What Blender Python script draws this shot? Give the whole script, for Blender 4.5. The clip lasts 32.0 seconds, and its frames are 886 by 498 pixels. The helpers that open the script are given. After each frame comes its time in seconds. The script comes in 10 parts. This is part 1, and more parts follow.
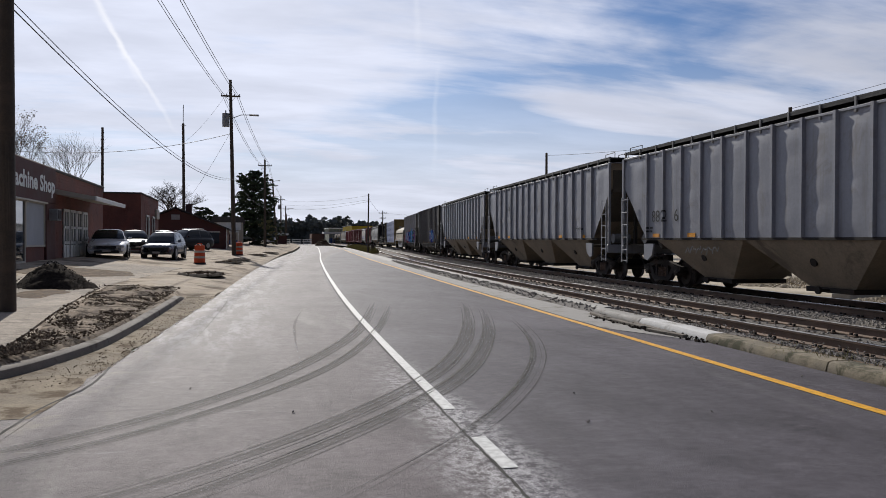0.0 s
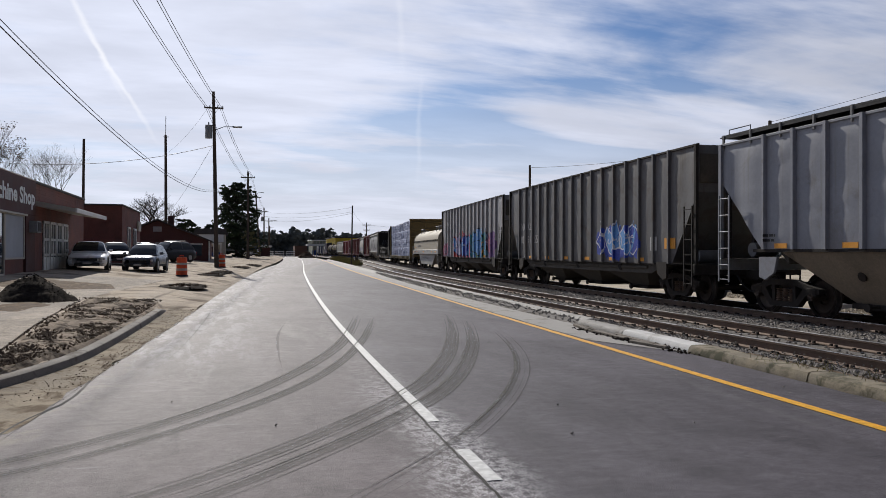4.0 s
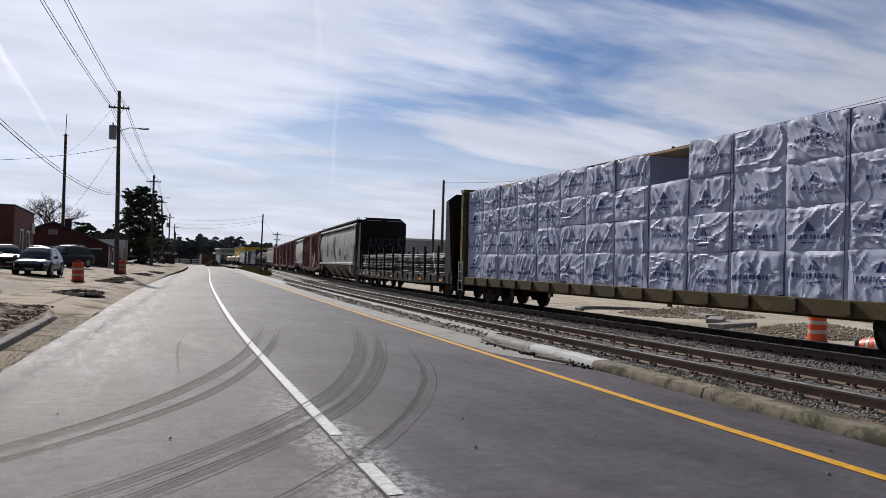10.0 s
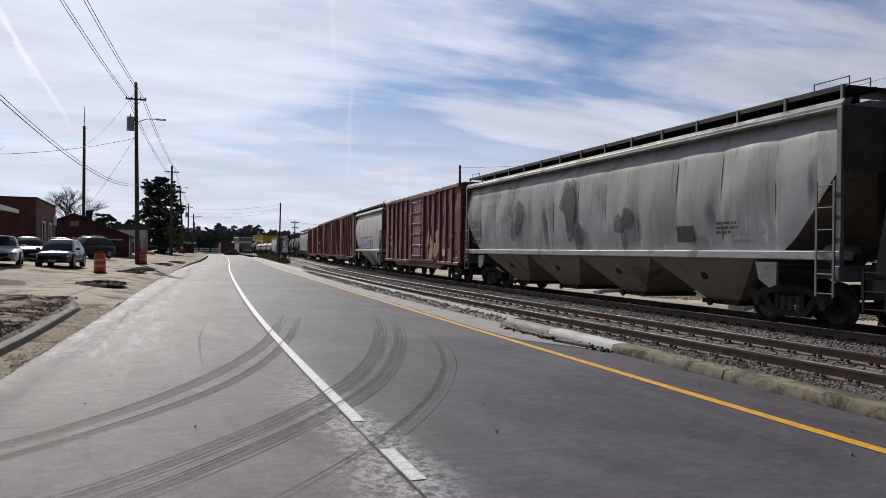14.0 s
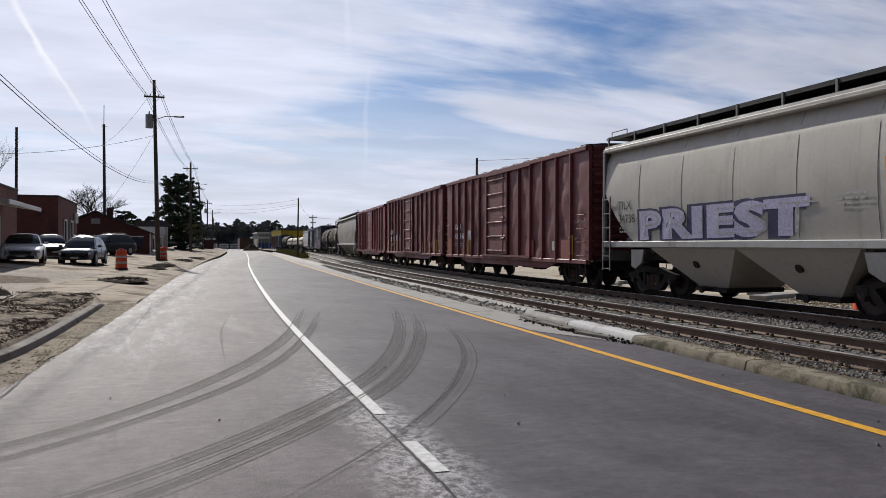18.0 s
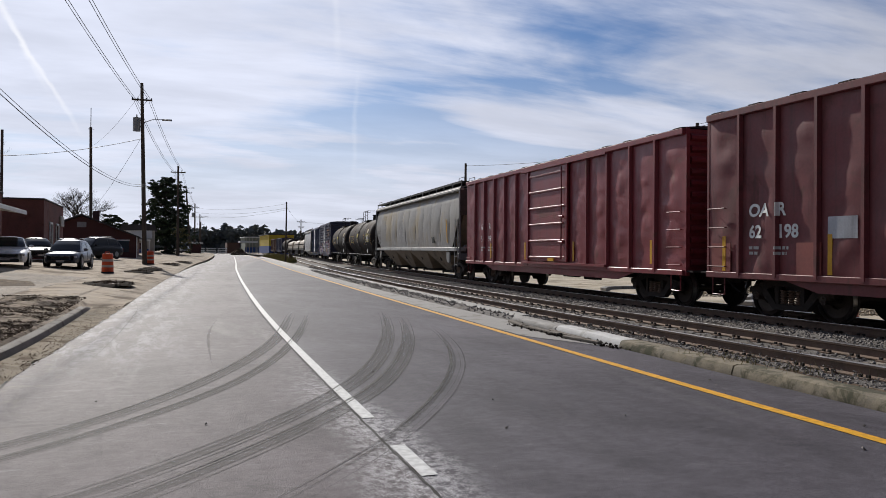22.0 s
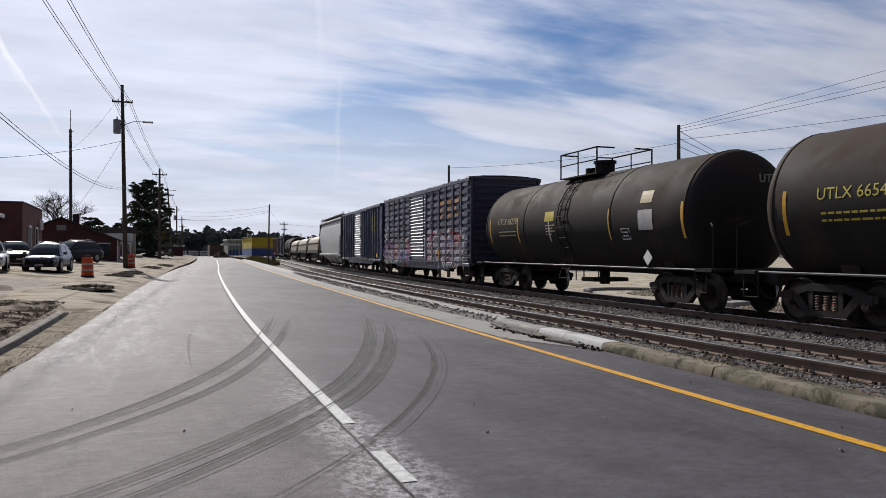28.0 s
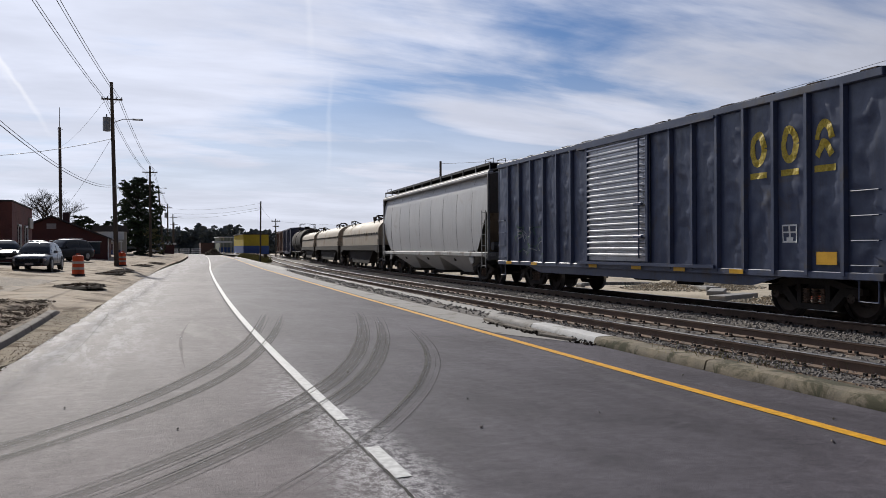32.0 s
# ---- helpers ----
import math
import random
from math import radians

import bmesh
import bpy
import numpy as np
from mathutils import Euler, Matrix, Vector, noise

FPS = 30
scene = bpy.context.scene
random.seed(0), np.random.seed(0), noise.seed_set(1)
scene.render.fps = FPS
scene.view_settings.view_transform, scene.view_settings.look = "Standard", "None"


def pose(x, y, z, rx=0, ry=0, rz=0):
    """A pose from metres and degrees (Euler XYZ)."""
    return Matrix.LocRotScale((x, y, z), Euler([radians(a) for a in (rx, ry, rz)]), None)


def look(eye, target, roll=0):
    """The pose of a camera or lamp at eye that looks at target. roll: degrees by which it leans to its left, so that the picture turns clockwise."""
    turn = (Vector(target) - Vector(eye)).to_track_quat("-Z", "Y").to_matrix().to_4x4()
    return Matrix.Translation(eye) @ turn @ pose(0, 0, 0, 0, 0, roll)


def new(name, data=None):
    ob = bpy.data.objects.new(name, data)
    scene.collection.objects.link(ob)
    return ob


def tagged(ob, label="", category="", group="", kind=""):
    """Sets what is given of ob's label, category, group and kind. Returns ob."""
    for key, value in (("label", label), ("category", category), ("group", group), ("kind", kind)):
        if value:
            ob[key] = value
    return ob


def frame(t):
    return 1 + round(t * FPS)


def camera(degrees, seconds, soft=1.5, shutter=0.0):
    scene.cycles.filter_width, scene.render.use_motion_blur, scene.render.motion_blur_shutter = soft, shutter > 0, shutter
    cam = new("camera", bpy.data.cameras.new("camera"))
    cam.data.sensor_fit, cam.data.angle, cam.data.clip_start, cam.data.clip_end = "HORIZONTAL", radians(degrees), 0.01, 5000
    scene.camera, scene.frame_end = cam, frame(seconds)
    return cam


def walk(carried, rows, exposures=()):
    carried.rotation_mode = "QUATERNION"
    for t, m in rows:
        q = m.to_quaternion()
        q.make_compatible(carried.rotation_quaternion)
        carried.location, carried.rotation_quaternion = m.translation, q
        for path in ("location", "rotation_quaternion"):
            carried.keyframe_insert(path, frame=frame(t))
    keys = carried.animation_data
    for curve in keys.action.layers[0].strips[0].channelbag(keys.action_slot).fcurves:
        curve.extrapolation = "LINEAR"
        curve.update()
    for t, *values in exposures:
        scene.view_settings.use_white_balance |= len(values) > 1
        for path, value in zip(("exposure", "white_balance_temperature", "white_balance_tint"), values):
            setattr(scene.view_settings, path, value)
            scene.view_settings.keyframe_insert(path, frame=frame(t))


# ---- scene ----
CLIP = 32.0
cam = camera(60.0, CLIP, soft=0.8)
# seconds, eye x, y, z, tilt, roll, turn
PATH = [
    (0, -0.024, -0.012, 1.606, 89.331, -0.167, -14.409),
    (0.5, -0.027, -0.022, 1.609, 89.414, -0.430, -14.561),
    (1, -0.027, -0.015, 1.605, 89.390, -0.346, -14.942),
    (1.5, -0.035, -0.013, 1.601, 89.444, -0.454, -15.251),
    (2, -0.031, -0.010, 1.602, 89.479, -0.441, -15.583),
    (2.5, -0.026, -0.023, 1.597, 89.776, -0.242, -15.242),
    (4.5, -0.025, -0.016, 1.610, 90.268, -0.184, -15.976),
    (5, -0.025, -0.009, 1.582, 90.238, -0.579, -16.737),
    (5.5, -0.018, -0.017, 1.601, 89.949, -0.499, -16.890),
    (6, -0.017, -0.007, 1.604, 89.776, -0.574, -16.889),
    (6.5, -0.025, 0.005, 1.610, 89.878, -0.273, -16.902),
    (7, -0.011, -0.014, 1.624, 89.889, -0.292, -17.006),
    (7.5, -0.015, 0.002, 1.620, 90.352, -0.433, -17.533),
    (8, -0.009, -0.003, 1.627, 90.604, -0.482, -18.542),
    (8.5, -0.008, 0.037, 1.591, 90.989, -0.592, -19.900),
    (9, 0.019, -0.018, 1.559, 91.316, -1.636, -21.214),
    (9.5, 0.026, -0.000, 1.625, 91.005, -1.482, -22.067),
    (10, 0.019, 0.019, 1.591, 91.328, -1.647, -22.167),
    (10.5, 0.023, 0.011, 1.574, 91.156, -1.359, -22.612),
    (11, 0.026, -0.014, 1.613, 91.021, -1.130, -23.324),
    (11.5, 0.019, 0.007, 1.607, 90.770, -1.308, -22.155),
    (12, -0.006, 0.006, 1.576, 90.561, -1.075, -21.130),
    (12.5, 0.010, 0.013, 1.602, 90.128, -0.808, -20.999),
    (13, 0.009, -0.018, 1.597, 90.148, -0.835, -20.854),
    (13.5, 0.009, 0.012, 1.607, 90.250, -0.700, -20.811),
    (14, 0.006, 0.004, 1.603, 90.195, -0.726, -20.855),
    (14.5, 0.001, 0.010, 1.611, 90.194, -0.973, -20.815),
    (15, -0.022, 0.020, 1.608, 90.359, -0.542, -18.952),
    (15.5, -0.020, 0.009, 1.609, 90.073, -0.373, -18.873),
    (17.5, -0.015, 0.014, 1.602, 89.870, -0.168, -19.282),
    (18, -0.014, 0.005, 1.599, 89.683, -0.095, -19.542),
    (18.5, -0.004, 0.006, 1.589, 89.367, -0.042, -19.795),
    (19, 0.001, 0.007, 1.572, 89.292, -0.087, -20.494),
    (19.5, 0.009, 0.006, 1.607, 89.405, -0.167, -20.955),
    (20, 0.013, -0.003, 1.588, 89.713, -0.334, -21.178),
    (20.5, 0.012, 0.022, 1.623, 90.209, -0.403, -21.096),
    (21, -0.003, 0.031, 1.618, 90.483, -0.638, -20.581),
    (21.5, -0.008, 0.020, 1.608, 90.326, -0.406, -20.243),
    (22, -0.018, 0.011, 1.583, 90.076, -0.338, -20.411),
    (22.5, -0.002, 0.022, 1.610, 89.914, -0.231, -20.118),
    (23, -0.002, 0.040, 1.623, 90.035, -0.346, -20.193),
    (23.5, -0.003, 0.026, 1.611, 90.157, -0.359, -20.046),
    (24, -0.000, 0.017, 1.635, 90.215, -0.311, -20.195),
    (24.5, -0.009, -0.010, 1.605, 90.148, -0.552, -19.879),
    (25, -0.009, 0.030, 1.613, 90.166, -0.293, -20.121),
    (25.5, -0.013, 0.045, 1.614, 90.344, -0.201, -20.297),
    (27.5, 0.001, 0.017, 1.607, 89.957, -0.127, -21.207),
    (28, 0.022, 0.019, 1.607, 90.211, -0.117, -21.608),
    (28.5, 0.016, 0.013, 1.598, 89.890, -0.157, -21.949),
    (29, 0.003, 0.030, 1.586, 89.829, -0.117, -21.232),
    (29.5, 0.006, 0.029, 1.618, 89.872, 0.117, -21.253),
    (30, 0.002, 0.023, 1.612, 89.726, 0.175, -21.531),
    (30.5, 0.013, 0.024, 1.609, 89.894, 0.225, -21.738),
    (31, 0.019, 0.029, 1.616, 89.912, 0.132, -21.896),
    (31.5, 0.015, 0.026, 1.578, 89.952, 0.085, -22.113),
    (32, 0.019, 0.023, 1.602, 89.908, 0.298, -22.191),
]
walk(cam, [(t, pose(x, y, z, rx, ry, rz)) for t, x, y, z, rx, ry, rz in PATH], exposures=[(0.0, 0.0), (CLIP, 0.0)])

# ---- daylight: thin bright cirrus, low autumn sun ahead of the camera and a little to the left ----
SUN_BEARING, SUN_HEIGHT = radians(-7.2), radians(34.0)   # bearing clockwise from +y
SKY = 0.085
world = bpy.data.worlds.new("sky")
scene.world = world
world.use_nodes = True


class Nodes:
    """Short hand for wiring shader nodes."""

    def __init__(self, tree):
        self.t = tree
        tree.nodes.clear()

    def n(self, kind, props=None, **sockets):
        node = self.t.nodes.new(kind)
        for k, v in (props or {}).items():
            setattr(node, k, v)
        for k, v in sockets.items():
            self.put(node, k.replace("_", " "), v)
        return node

    def put(self, node, key, v):
        sock = node.inputs[int(key[1:])] if key[0] == "i" and key[1:].isdigit() else node.inputs[key]
        if isinstance(v, bpy.types.NodeSocket):
            self.t.links.new(v, sock)
        else:
            sock.default_value = v

    def math(self, op, a, b=0.0, c=0.0, clamp=False):
        return self.n("ShaderNodeMath", {"operation": op, "use_clamp": clamp}, i0=a, i1=b, i2=c).outputs[0]

    def vmath(self, op, a, b=(0, 0, 0)):
        node = self.n("ShaderNodeVectorMath", {"operation": op}, i0=a, i1=b)
        return node.outputs["Value" if op in ("DOT_PRODUCT", "LENGTH", "DISTANCE") else "Vector"]

    def scale(self, a, s):
        return self.vmath("MULTIPLY", a, s)

    def noise(self, vec, scale, detail=4.0, rough=0.55, distort=0.0):
        return self.n("ShaderNodeTexNoise", None, Vector=vec, Scale=scale, Detail=detail, Roughness=rough, Distortion=distort).outputs[0]

    def ramp(self, v, lo, hi, a=0.0, b=1.0):
        return self.n("ShaderNodeMapRange", {"interpolation_type": "SMOOTHSTEP"}, Value=v, From_Min=lo, From_Max=hi, To_Min=a, To_Max=b).outputs[0]

    def mix(self, f, a, b, blend="MIX"):
        node = self.n("ShaderNodeMix", {"data_type": "RGBA", "blend_type": blend})
        for s, v in zip((node.inputs[0], node.inputs[6], node.inputs[7]), (f, a, b)):
            if isinstance(v, bpy.types.NodeSocket):
                self.t.links.new(v, s)
            else:
                s.default_value = v
        return node.outputs[2]


def build_sky():
    w = Nodes(world.node_tree)
    sky = w.n("ShaderNodeTexSky", {"sky_type": "NISHITA", "sun_disc": False, "sun_elevation": SUN_HEIGHT, "sun_rotation": SUN_BEARING,
                                   "air_density": 1.0, "dust_density": 1.2, "ozone_density": 1.6})
    way = w.n("ShaderNodeTexCoord").outputs["Generated"]
    sep = w.n("ShaderNodeSeparateXYZ", None, Vector=way)
    x, y, z = sep.outputs
    # the cloud sheet lies flat overhead: project each way onto it
    lift = w.math("ADD", w.math("MAXIMUM", z, 0.0), 0.16)
    flat = w.n("ShaderNodeCombineXYZ", None, X=w.math("DIVIDE", x, lift), Y=w.math("DIVIDE", y, lift)).outputs[0]
    rot = w.n("ShaderNodeMapping", None, Vector=flat, Rotation=(0, 0, radians(24)), Scale=(0.62, 1.25, 1.0)).outputs[0]
    big = w.noise(rot, 1.15, 7.0, 0.52, 0.35)
    fine = w.noise(w.n("ShaderNodeMapping", None, Vector=flat, Rotation=(0, 0, radians(38)), Scale=(0.5, 2.6, 1.0)).outputs[0], 1.7, 8.0, 0.62, 0.25)
    body = w.math("ADD", w.math("MULTIPLY", big, 0.78), w.math("MULTIPLY", fine, 0.22))
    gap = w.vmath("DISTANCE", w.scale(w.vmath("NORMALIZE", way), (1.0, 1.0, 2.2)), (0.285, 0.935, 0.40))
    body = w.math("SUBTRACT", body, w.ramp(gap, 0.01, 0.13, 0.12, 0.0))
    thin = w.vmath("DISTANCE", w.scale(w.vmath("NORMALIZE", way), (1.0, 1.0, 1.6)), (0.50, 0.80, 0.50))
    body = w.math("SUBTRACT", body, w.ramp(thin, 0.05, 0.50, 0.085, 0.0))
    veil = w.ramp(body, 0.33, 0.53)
    low = w.ramp(z, 0.03, 0.26, 1.0, 0.0)           # the sheet closes towards the horizon
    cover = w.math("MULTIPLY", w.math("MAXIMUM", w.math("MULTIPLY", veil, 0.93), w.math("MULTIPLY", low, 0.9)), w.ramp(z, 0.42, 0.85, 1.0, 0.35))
    # glow of the sun through the sheet; the sky behind the eye is clearer, bluer and darker
    sun = (math.sin(SUN_BEARING) * math.cos(SUN_HEIGHT), math.cos(SUN_BEARING) * math.cos(SUN_HEIGHT), math.sin(SUN_HEIGHT))
    near = w.ramp(w.vmath("DOT_PRODUCT", way, sun), 0.2, 1.0)
    dim = w.ramp(w.vmath("DOT_PRODUCT", way, sun), -0.5, 0.45, 0.42, 1.0)
    cover = w.math("MULTIPLY", cover, w.ramp(w.vmath("DOT_PRODUCT", way, sun), -0.6, 0.3, 0.4, 1.0))
    thick = w.ramp(w.noise(rot, 2.1, 5.0, 0.6, 0.2), 0.3, 0.75, 0.86, 1.08)
    ahead = w.ramp(w.vmath("DOT_PRODUCT", way, sun), -0.45, 0.5)
    value = w.math("MULTIPLY", w.math("ADD", w.math("ADD", 0.11, w.math("MULTIPLY", ahead, 0.27)), w.math("MULTIPLY", near, 0.47)), thick)
    lit = w.n("ShaderNodeCombineXYZ", None, X=w.math("MULTIPLY", value, 0.945 / SKY), Y=w.math("MULTIPLY", value, 0.985 / SKY), Z=w.math("MULTIPLY", value, 1.15 / SKY)).outputs[0]
    out = w.mix(cover, w.vmath("MULTIPLY", w.mix(1.0, sky.outputs[0], (0.38, 0.54, 0.80, 1), "MULTIPLY"), w.n("ShaderNodeCombineXYZ", None, X=dim, Y=dim, Z=dim).outputs[0]), lit)
    # old vapour trails: thin streaks along great circles
    for a, b, wide, strong in TRAILS:
        a, b = Vector(a).normalized(), Vector(b).normalized()
        nrm = a.cross(b).normalized()
        mid = (a + b).normalized()
        ragged = w.math("MULTIPLY", w.math("SUBTRACT", w.noise(way, 38.0, 4.0), 0.5), 0.010)
        off = w.math("ABSOLUTE", w.math("ADD", w.vmath("DOT_PRODUCT", way, tuple(nrm)), ragged))
        band = w.ramp(off, 0.0, wide, strong, 0.0)
        ends = w.ramp(w.vmath("DOT_PRODUCT", way, tuple(mid)), mid.dot(a) - 0.004, mid.dot(a) + 0.006)
        out = w.mix(w.math("MULTIPLY", band, ends), out, (1.05 / SKY, 1.05 / SKY, 1.08 / SKY, 1))
    bg = w.n("ShaderNodeBackground", None, Color=out, Strength=SKY)
    w.t.links.new(bg.outputs[0], w.n("ShaderNodeOutputWorld").inputs[0])


TRAILS = [((-0.180, 1, 0.300), (-0.143, 1, 0.226), 0.0052, 1.0), ((-0.148, 1, 0.236), (-0.1095, 1, 0.175), 0.0038, 0.95), ((0.217, 1, 0.345), (0.2204, 1, 0.284), 0.007, 0.3), ((0.247, 1, 0.19), (0.2453, 1, 0.143), 0.005, 0.3)]
build_sky()
sun_data = bpy.data.lights.new("sun", "SUN")
sun_data.energy, sun_data.angle, sun_data.color = 4.6, radians(0.8), (1.0, 0.95, 0.87)
sun_lamp = new("sun", sun_data)
sun_lamp.matrix_world = look((math.sin(SUN_BEARING) * math.cos(SUN_HEIGHT) * 60, math.cos(SUN_BEARING) * math.cos(SUN_HEIGHT) * 60, math.sin(SUN_HEIGHT) * 60), (0, 0, 0))

# ---- materials ----


def mat(name, base, rough=0.7, metal=0.0, var=0.25, scale=1.5, fine=25.0, bump=0.15, tint=None, amount=0.0, tscale=0.8, streak=None, spec=0.5, coat=0.0, rnd=0.0, dust=None, low_pale=None):
    """A painted, worn or earthy surface: grain at two scales, patches of a second colour, optional streaks that run down."""
    m = bpy.data.materials.new(name)
    m.use_nodes = True
    w = Nodes(m.node_tree)
    co = w.n("ShaderNodeTexCoord").outputs["Object"]
    info = w.n("ShaderNodeObjectInfo").outputs["Random"]
    shift = w.vmath("ADD", co, w.n("ShaderNodeCombineXYZ", None, X=w.math("MULTIPLY", info, 37.0), Y=w.math("MULTIPLY", info, 11.0)).outputs[0])
    a = w.noise(shift, scale, 5.0, 0.6, 0.3)
    b = w.noise(shift, fine, 3.0, 0.6)
    v = w.math("ADD", w.math("MULTIPLY", a, 0.65), w.math("MULTIPLY", b, 0.35))
    k = w.ramp(v, 0.3, 0.7, 1.0 - var, 1.0 + var)
    if rnd:
        k = w.math("MULTIPLY", k, w.ramp(info, 0.0, 1.0, 1.0 - rnd, 1.0 + rnd))
    col = w.mix(1.0, (*base, 1), w.n("ShaderNodeCombineXYZ", None, X=k, Y=k, Z=k).outputs[0], "MULTIPLY")
    r = w.ramp(a, 0.3, 0.7, rough - 0.09, min(rough + 0.09, 1.0))
    if tint:
        patch = w.ramp(w.noise(shift, tscale, 7.0, 0.68, 0.6), 0.66 - 0.3 * amount, 0.80 - 0.3 * amount)
        col = w.mix(w.math("MULTIPLY", patch, min(1.0, 0.35 + amount)), col, (*tint, 1))
        r = w.math("ADD", r, w.math("MULTIPLY", patch, 0.15))
    if streak:
        run = w.noise(w.scale(shift, (3.0, 3.0, 0.16)), 2.0, 6.0, 0.65, 0.2)
        dirt = w.ramp(run, 0.5, 0.74)
        col = w.mix(w.math("MULTIPLY", dirt, streak[1]), col, (*streak[0], 1))
    if low_pale:
        # paler below a wavering line, with pale streaks painted as dent highlights and dark streaks
        h = w.math("ADD", w.n("ShaderNodeSeparateXYZ", None, Vector=co).outputs[2], w.ramp(w.noise(w.scale(shift, (1.0, 1.0, 0.2)), 0.7, 5.0, 0.6), 0.3, 0.7, -0.7, 0.7))
        band = w.ramp(h, low_pale[1] - 0.35, low_pale[1] + 0.45, 1.0, 0.0)
        run = w.noise(w.scale(shift, (2.4, 2.4, 0.5)), 2.2, 6.0, 0.68, 0.6)
        col = w.mix(w.math("MULTIPLY", band, 0.45), col, (*low_pale[0], 1))
        col = w.mix(w.math("MULTIPLY", band, w.ramp(run, 0.56, 0.66, 0.0, 0.75)), col, tuple(min(1.0, k * 1.35) for k in low_pale[0]) + (1,))
        col = w.mix(w.math("MULTIPLY", band, w.ramp(run, 0.44, 0.34, 0.0, 0.6)), col, (*[k * 0.35 for k in low_pale[0]], 1))
    if dust:
        up = w.n("ShaderNodeSeparateXYZ", None, Vector=w.n("ShaderNodeNewGeometry").outputs["Normal"]).outputs[2]
        lies = w.math("MULTIPLY", w.ramp(up, -0.15, 0.75), w.ramp(a, 0.25, 0.7, 0.35, 1.0))
        col = w.mix(w.math("MULTIPLY", lies, dust[1]), col, (*dust[0], 1))
    bsdf = w.n("ShaderNodeBsdfPrincipled", None, Base_Color=col, Roughness=r, Metallic=metal)
    bsdf.inputs["Specular IOR Level"].default_value = spec
    bsdf.inputs["Coat Weight"].default_value = coat
    if bump:
        h = w.math("ADD", w.math("MULTIPLY", b, 0.6), w.math("MULTIPLY", a, 0.8))
        bn = w.n("ShaderNodeBump", None, Strength=bump, Distance=0.02, Height=h)
        w.t.links.new(bn.outputs[0], bsdf.inputs["Normal"])
    w.t.links.new(bsdf.outputs[0], w.n("ShaderNodeOutputMaterial").inputs[0])
    return m


def road_material(name, base, stain, wear, gloss=0.55, shine=0.12, lanes=False):
    """Worn concrete: stained, scuffed and speckled; with lanes, chalky dust lies along the joint under the lane line."""
    m = bpy.data.materials.new(name)
    m.use_nodes = True
    w = Nodes(m.node_tree)
    co = w.n("ShaderNodeTexCoord").outputs["Object"]
    a = w.noise(co, 0.22, 7.0, 0.62, 0.6)
    b = w.noise(w.scale(co, (1.0, 0.35, 1.0)), 1.6, 8.0, 0.68, 0.5)
    grit = w.noise(co, 150.0, 2.0, 0.6)
    grain = w.noise(co, 38.0, 4.0, 0.75)
    k = w.math("ADD", w.ramp(a, 0.3, 0.7, 0.78, 1.22), w.math("ADD", w.ramp(b, 0.25, 0.75, -0.2, 0.2), w.math("ADD", w.ramp(grit, 0.3, 0.7, -0.2, 0.2), w.ramp(grain, 0.3, 0.7, -0.22, 0.22))))
    col = w.mix(1.0, (*base, 1), w.n("ShaderNodeCombineXYZ", None, X=k, Y=k, Z=k).outputs[0], "MULTIPLY")
    side = 1.0
    if lanes:
        # the poured lane left of the joint is older, paler and browner than the one on the right
        x, y, z = w.n("ShaderNodeSeparateXYZ", None, Vector=co).outputs
        line = w.math("ADD", w.math("ADD", w.math("MULTIPLY", y, 0.028), 1.51), w.math("MULTIPLY", w.math("MULTIPLY", y, y), 0.00075))
        d = w.math("SUBTRACT", x, line)
        side = w.ramp(d, -0.02, 0.02, 1.0, 0.3)
        tone = w.ramp(d, -0.03, 0.03, 0.0, 1.0)
        col = w.mix(1.0, col, w.mix(tone, (1.12, 1.06, 1.02, 1), (0.86, 0.87, 0.91, 1)), "MULTIPLY")
    drip = w.ramp(w.noise(w.scale(co, (1.6, 0.5, 1.0)), 0.9, 9.0, 0.72, 1.2), 0.55, 0.72)
    col = w.mix(w.math("MULTIPLY", drip, wear * 0.7), col, (*stain, 1))
    mid = w.ramp(w.noise(w.scale(co, (1.0, 1.5, 1.0)), 5.5, 6.0, 0.75, 0.6), 0.3, 0.7, 0.80, 1.20)
    col = w.mix(1.0, col, w.n("ShaderNodeCombineXYZ", None, X=mid, Y=mid, Z=mid).outputs[0], "MULTIPLY")
    scuff = w.ramp(w.noise(w.n("ShaderNodeMapping", None, Vector=co, Rotation=(0, 0, radians(28)), Scale=(0.45, 6.0, 1.0)).outputs[0], 1.3, 6.0, 0.75, 0.6), 0.60, 0.70)
    col = w.mix(w.math("MULTIPLY", w.math("MULTIPLY", scuff, side), 0.45), col, (*[q * 0.75 for q in stain], 1))
    rub = w.ramp(w.noise(w.n("ShaderNodeMapping", None, Vector=co, Rotation=(0, 0, radians(35)), Scale=(0.5, 1.8, 1.0)).outputs[0], 2.2, 9.0, 0.8, 0.9), 0.56, 0.68)
    col = w.mix(w.math("MULTIPLY", w.math("MULTIPLY", rub, side), 0.75), col, (*[q * 2.3 for q in base], 1))
    speck = w.math("MAXIMUM", w.ramp(w.noise(co, 26.0, 3.0, 0.7, 0.4), 0.60, 0.67), w.ramp(w.noise(co, 60.0, 2.0, 0.6), 0.62, 0.68))
    where = w.math("MULTIPLY", w.ramp(w.noise(co, 0.9, 4.0, 0.6), 0.38, 0.62), side)
    col = w.mix(w.math("MULTIPLY", w.math("MULTIPLY", speck, where), 0.75), col, (*[q * 0.5 for q in stain], 1))
    pale = w.ramp(w.noise(w.scale(co, (1.3, 0.25, 1.0)), 0.8, 8.0, 0.7, 0.8), 0.54, 0.7)
